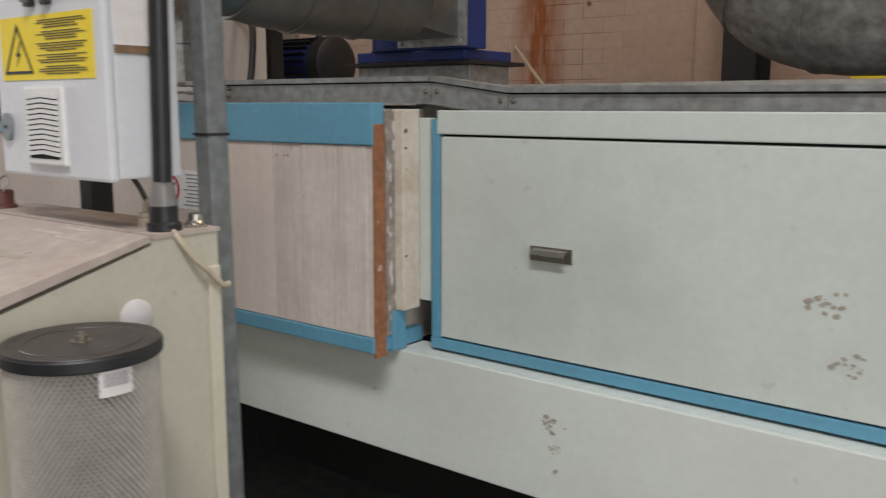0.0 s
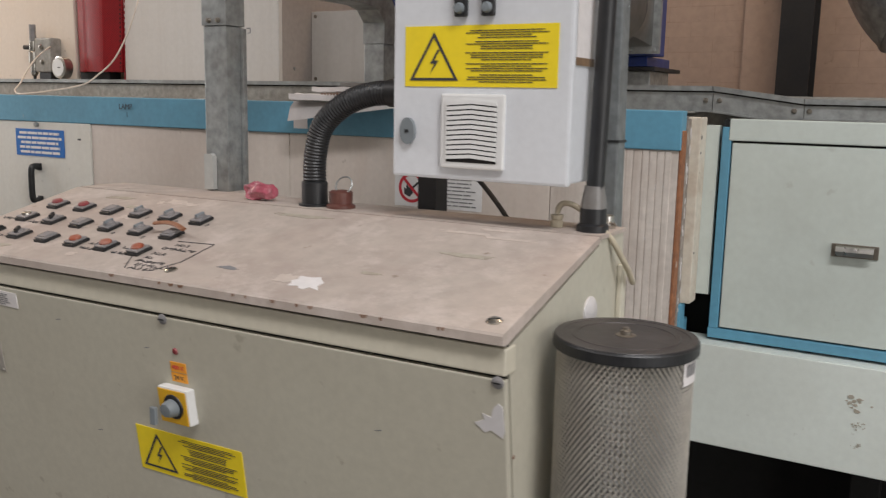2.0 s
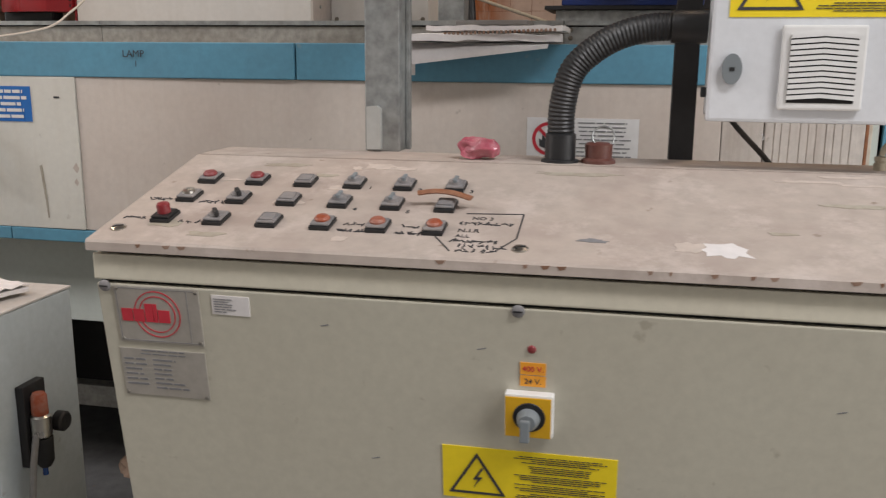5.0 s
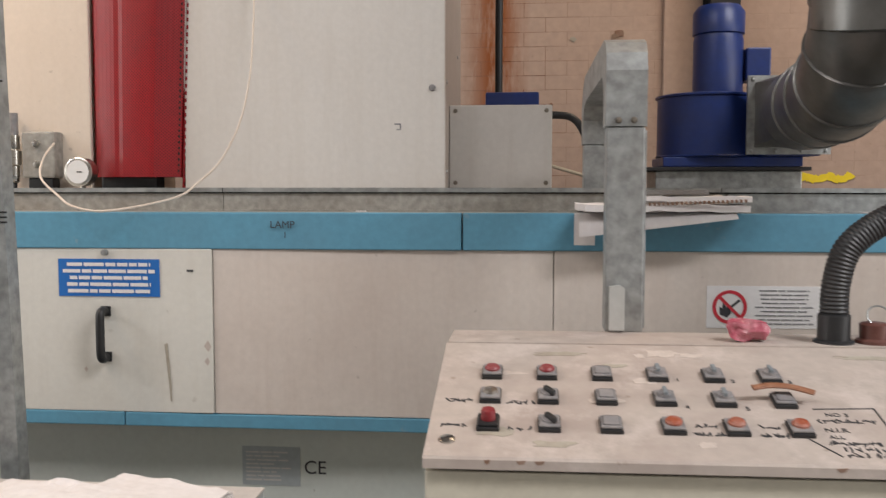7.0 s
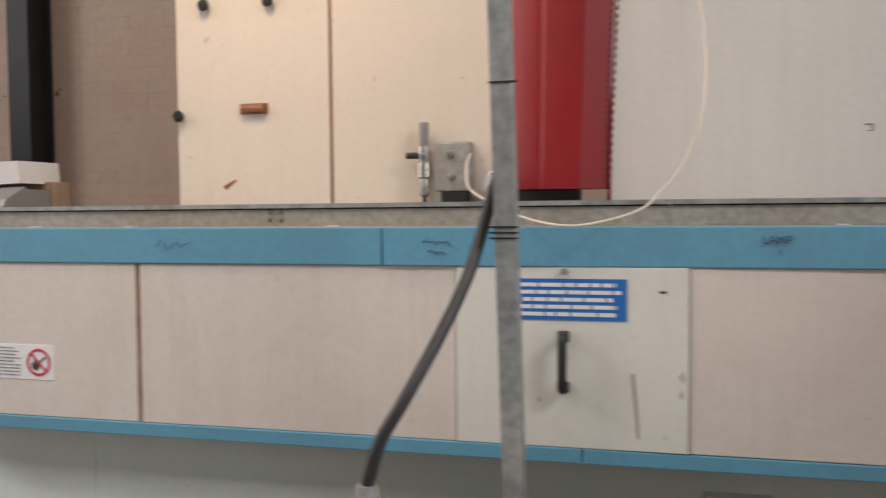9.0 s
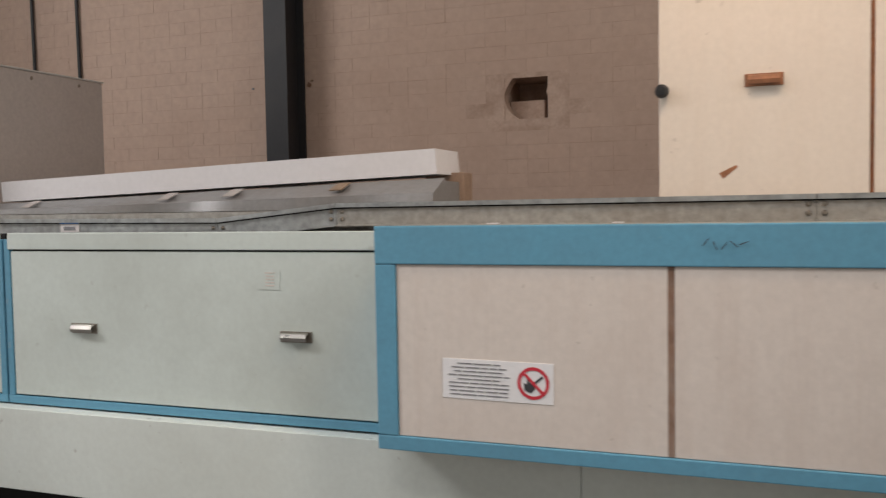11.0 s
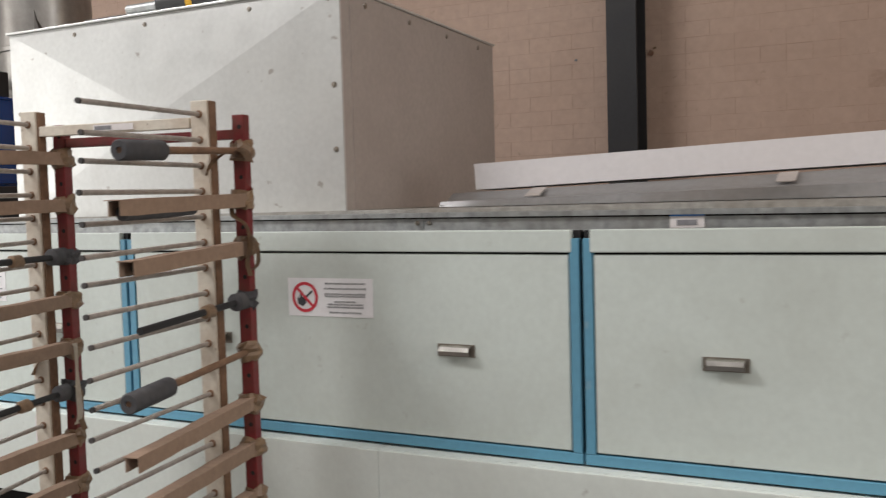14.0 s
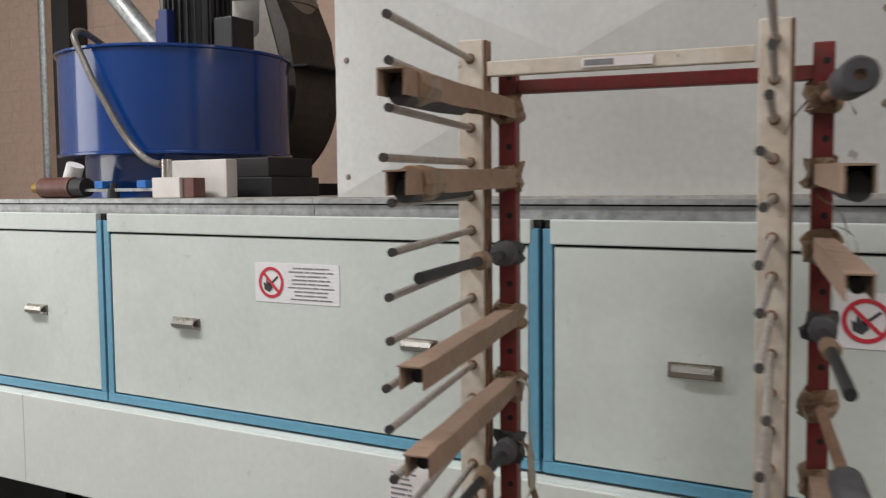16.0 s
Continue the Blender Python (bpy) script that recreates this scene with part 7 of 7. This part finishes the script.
for (px, py), arms in ((RACK_L, ARMS_L), (RACK_R, ARMS_R)):
    m = rack_pose(px, py)
    post = rot_part("post", box(B(), -0.0165, 0.0165, 0.0, 0.031, 0.0, 1.796, 0.003), "rack_red", rd, m, "chipped red square post with holes")
    for k in range(26):
        z = 1.765 - 0.0625 * k
        bm = lathe(B(), (0.004, 0.0, z), [(0.0, -0.0006), (0.0055, -0.0006), (0.006, 0.0)], 8, "Y")
        bmesh.ops.transform(bm, matrix=m, verts=bm.verts)
        part("hole", bm, M["dark_void"], post)
    for zr, tx, ty, tz, kind in arms:
        m2, ln = arm_frame((px, py + 0.012, zr), (tx, ty, tz))
        if kind in ("sleeve", "lined"):
            w, th = 0.0165, 0.0022
            bm = B()
            box(bm, -w, w, -ln, 0.02, w - th, w)
            box(bm, -w, -w + th, -ln + rr.uniform(0, 0.012), 0.02, -w, w - th)
            box(bm, w - th, w, -ln + rr.uniform(0, 0.012), 0.02, -w, w - th)
            bmesh.ops.subdivide_edges(bm, edges=[e for e in bm.edges if e.calc_length() > 0.2], cuts=9)
            for v in bm.verts:
                v.co += 0.0022 * noise.noise_vector(v.co * 14 + Vector((px, zr, 0)) * 5)
            a = rot_part("arm_sleeve", bm, "cardboard", rd, m2, "brown cardboard angle sleeve")
            bm = cyl(B(), (0, -ln + 0.035, -0.002), (0, 0.0, -0.002), 0.010, 10)
            bmesh.ops.transform(bm, matrix=m2, verts=bm.verts)
            part("rod", bm, M["steel_dark"], a, "", True)
            if kind == "lined":
                bm = lathe(B(), (0, -ln + 0.03, -0.012), [(0.006, 0.0), (0.015, 0.002), (0.016, 0.15), (0.014, 0.26), (0.006, 0.262)], 16, "Y")
                bmesh.ops.transform(bm, matrix=m2, verts=bm.verts)
                part("foam_sleeve", bm, M["foam"], a, "dark grey foam under the cardboard", True)
                if px < -8:
                    bm = lathe(B(), (0, -ln + 0.055, -0.001), [(0.022, 0.0), (0.0255, 0.02), (0.024, 0.06), (0.021, 0.085)], 10, "Y")
                    for v in bm.verts:
                        v.co += 0.005 * noise.noise_vector(v.co * 40)
                    bmesh.ops.transform(bm, matrix=m2, verts=bm.verts)
                    part("tape_wrap", bm, M["tape"], a, "wrinkled brown tape round the sleeve")
        else:
            a = rot_part("rod", cyl(B(), (0, -ln, 0), (0, 0.0, 0), 0.0085, 10), "rack_rust" if kind == "foam" else "steel_dark", rd, m2, "dark bare rod", True)
            if kind == "foam":
                bm = lathe(B(), (0, -ln - 0.004, 0), [(0.007, 0.012), (0.007, 0.0), (0.019, 0.0), (0.0215, 0.004), (0.0215, 0.145), (0.019, 0.150), (0.009, 0.150)], 24, "Y")
                for v in bm.verts:
                    v.co += 0.0015 * noise.noise_vector(v.co * 50)
                bmesh.ops.transform(bm, matrix=m2, verts=bm.verts)
                part("foam_sleeve", bm, M["foam"], a, "dark grey foam sleeve", True)
            else:
                for y0, r0, mt_ in ((-0.19, 0.015, "tape"), (-0.045, 0.022, "foam")):
                    bm = lathe(B(), (0, y0, 0), [(0.009, -0.022), (r0, -0.018), (r0 * 1.05, 0.012), (0.009, 0.02)], 12, "Y")
                    for v in bm.verts:
                        v.co += 0.003 * noise.noise_vector(v.co * 50 + Vector((px, 0, zr)))
                    bmesh.ops.transform(bm, matrix=m2, verts=bm.verts)
                    part("tape_wrap", bm, M[mt_], a, "", True)
        # knot of brown tape round the post
        bm = B()
        lathe(bm, (0.0, 0.014, zr), [(0.023, -0.024), (0.029, -0.014), (0.027, -0.004), (0.030, 0.006), (0.027, 0.016), (0.023, 0.024)], 14)
        for v in bm.verts:
            v.co += 0.013 * noise.noise_vector(v.co * 34 + Vector((px * 9, zr * 7, 0))) + 0.006 * noise.noise_vector(v.co * 90)
        bmesh.ops.transform(bm, matrix=m, verts=bm.verts)
        part("tape_wrap", bm, M["tape" if kind != "rod" else "foam"], rd, "wrinkled brown tape round the post")
X, Y = RACK_L
ribbon([(X + 0.022, Y, 1.215), (X + 0.050, Y - 0.02, 1.205), (X + 0.062, Y - 0.03, 1.15), (X + 0.052, Y - 0.02, 1.09), (X + 0.060, Y - 0.025, 1.03), (X + 0.050, Y - 0.03, 1.005)], 0.016, rd, "rack_white", "long loose tail of pale tape")
ribbon([(X + 0.02, Y, 1.10), (X + 0.048, Y - 0.01, 1.085), (X + 0.055, Y - 0.02, 1.03), (X + 0.07, Y - 0.02, 0.99)], 0.016, rd, "tape", "loose tail of tape")
ribbon([(X - 0.02, Y - 0.02, 1.21), (X - 0.05, Y - 0.05, 1.17), (X - 0.065, Y - 0.06, 1.135)], 0.022, rd, "tape", "loose tail of tape")
X, Y = RACK_R
ribbon([(X - 0.02, Y - 0.01, 1.575), (X + 0.0, Y - 0.03, 1.545), (X + 0.03, Y - 0.02, 1.52), (X + 0.042, Y - 0.02, 1.47), (X + 0.030, Y - 0.02, 1.43), (X + 0.038, Y - 0.02, 1.395)], 0.020, rd, "tape", "loose tail of tape")
ribbon([(X + 0.02, Y, 1.50), (X + 0.05, Y - 0.01, 1.48), (X + 0.055, Y - 0.01, 1.43), (X + 0.045, Y - 0.02, 1.41)], 0.018, rd, "tape", "loose tail of tape")
ribbon([(X - 0.02, Y - 0.03, 1.70), (X - 0.035, Y - 0.06, 1.675), (X - 0.05, Y - 0.06, 1.645)], 0.018, rd, "tape", "loose tail of tape")
ribbon([(X + 0.01, Y - 0.02, 1.71), (X + 0.035, Y - 0.02, 1.70), (X + 0.050, Y - 0.02, 1.675)], 0.034, rd, "tape", "loose tail of tape")
m = rack_pose(*RACK_L) @ pose(0, 0, 0, 0, 0, 1.3)
rot_part("crossbar", box(B(), 0.02, 0.515, 0.004, 0.03, 1.736, 1.760, 0.002), "rack_red", rd, m, "red top crossbar")
rot_part("foot_bar", box(B(), 0.02, 0.515, 0.004, 0.03, 0.06, 0.09, 0.002), "rack_red", rd, m)

# heap of dust and rags under the machine
bm = B()
bmesh.ops.create_icosphere(bm, subdivisions=4, radius=1.0)
for v in bm.verts:
    v.co = Vector((v.co.x * 0.20, v.co.y * 0.15, max(0, v.co.z) * 0.07 * (1 + 0.3 * noise.noise(v.co * 3)))) + 0.012 * noise.noise_vector(v.co * 9)
    v.co.z = max(0.0, v.co.z)
bmesh.ops.translate(bm, verts=bm.verts, vec=(-3.45, 1.93, 0.0))
single("dust_heap", bm, M["cardboard"], "brown heap of dust on the floor", "dust heap", True)

# yellow sprayed mark low on the wall
bm = B()
ry = random.Random(3)
for k in range(9):
    cx = -1.04 + 0.034 * k
    pts = [(cx + 0.030 * ry.uniform(0.7, 1.2) * math.cos(a * 0.6283), 1.635 + 0.010 * math.sin(k * 1.7) + 0.026 * ry.uniform(0.6, 1.2) * math.sin(a * 0.6283)) for a in range(10)]
    slab(bm, pts, "y", WALL_Y - 0.0016 - 0.0002 * k, WALL_Y + 0.01)
part("paint_mark", bm, M["yellow"], wall_north, "sprayed yellow paint mark")
# broken spots in the wall's paint
rw_ = random.Random(8)
for cx, cz, r, mt_ in ((-2.04, 2.45, 0.035, "rust_dark"), (-2.065, 2.435, 0.022, "cardboard"), (-2.30, 2.42, 0.018, "smudge"), (-7.29, 2.32, 0.022, "rust_dark"), (-7.27, 2.345, 0.012, "tape"), (-2.42, 2.05, 0.015, "rust_dark"), (-7.70, 2.32, 0.010, "ink_grey")):
    pts = [(cx + r * rw_.uniform(0.5, 1.2) * math.cos(a * 0.6283), cz + 0.8 * r * rw_.uniform(0.5, 1.2) * math.sin(a * 0.6283)) for a in range(10)]
    part("broken_spot", slab(B(), pts, "y", WALL_Y - 0.003 - 0.002 * rw_.random(), WALL_Y + 0.02), M[mt_], wall_north, "broken spot in the painted brick")

# ---- bricks of the north wall ----
COURSE, LEN, GAP = 0.0815, 0.245, 0.0024


def brick_mesh(w):
    bm = box(B(), 0, w, -0.0006, 0.03, 0, COURSE - GAP)
    front = [e for e in bm.edges if all(v.co.y < -0.0003 for v in e.verts)]
    bmesh.ops.bevel(bm, geom=front, offset=0.0005, segments=1, affect="EDGES")
    me = bpy.data.meshes.new("brick")
    bm.to_mesh(me)
    bm.free()
    me.materials.append(M["brick"])
    return me


full, half = brick_mesh(LEN - GAP), brick_mesh(LEN / 2 - GAP)
rb = random.Random(2)
verts, faces = [], []
made = 0
for row in range(int(3.4 / COURSE)):
    z = 0.02 + row * COURSE
    x = XL + 0.05 - (LEN / 2 if row % 2 else 0) * 1.0
    while x < XR - LEN:
        header = row % 6 == 3
        w = LEN / 2 if header else LEN
        inside = x + w > HX0 - 0.01 and x < HX1 + 0.01 and z + COURSE > HZ0 - 0.005 and z < HZ1 - 0.01
        if not inside and x > XL + 0.02:
            near = (1.55 < z < 2.32) and (-7.9 < x < -4.85 or -2.9 < x < -0.2)
            if near and made < 300:
                ob = new("brick", half if header else full)
                ob.parent = wall_north
                ob.location = (x, WALL_Y + 0.004 + rb.uniform(-0.0012, 0.0003), z + rb.uniform(-0.001, 0.001))
                made += 1
            elif 1.4 < z < 3.4 and x > -14.9 and x < 2.5:
                b0 = len(verts)
                ww = w - GAP
                y0 = WALL_Y + 0.0034 + rb.uniform(-0.0012, 0.0003)
                for dx, dy, dz_ in ((0, 0.03, 0), (ww, 0.03, 0), (ww, 0.03, COURSE - GAP), (0, 0.03, COURSE - GAP), (0, 0.0006, 0), (ww, 0.0006, 0), (ww, 0.0006, COURSE - GAP), (0, 0.0006, COURSE - GAP), (0.0006, 0, 0.0006), (ww - 0.0006, 0, 0.0006), (ww - 0.0006, 0, COURSE - GAP - 0.0006), (0.0006, 0, COURSE - GAP - 0.0006)):
                    verts.append((x + dx, y0 + dy, z + dz_))
                for q in ((8, 9, 10, 11), (4, 5, 9, 8), (5, 6, 10, 9), (6, 7, 11, 10), (7, 4, 8, 11), (0, 1, 5, 4), (1, 2, 6, 5), (2, 3, 7, 6), (3, 0, 4, 7)):
                    faces.append(tuple(b0 + i for i in q))
        x += w
me = bpy.data.meshes.new("further_bricks")
me.from_pydata(verts, [], faces)
me.materials.append(M["brick"])
ob = new("further_bricks", me)
ob.parent = wall_north
tagged(ob, "further painted bricks of the wall", kind="stuff")
single("leaning_rod", cyl(B(), (-2.03, 3.30, DZ + 0.006), (-2.883, 4.315, 1.84), 0.009, 10), M["beige_cable"], "thin pale rod leaning on the brick wall", "rod", True)
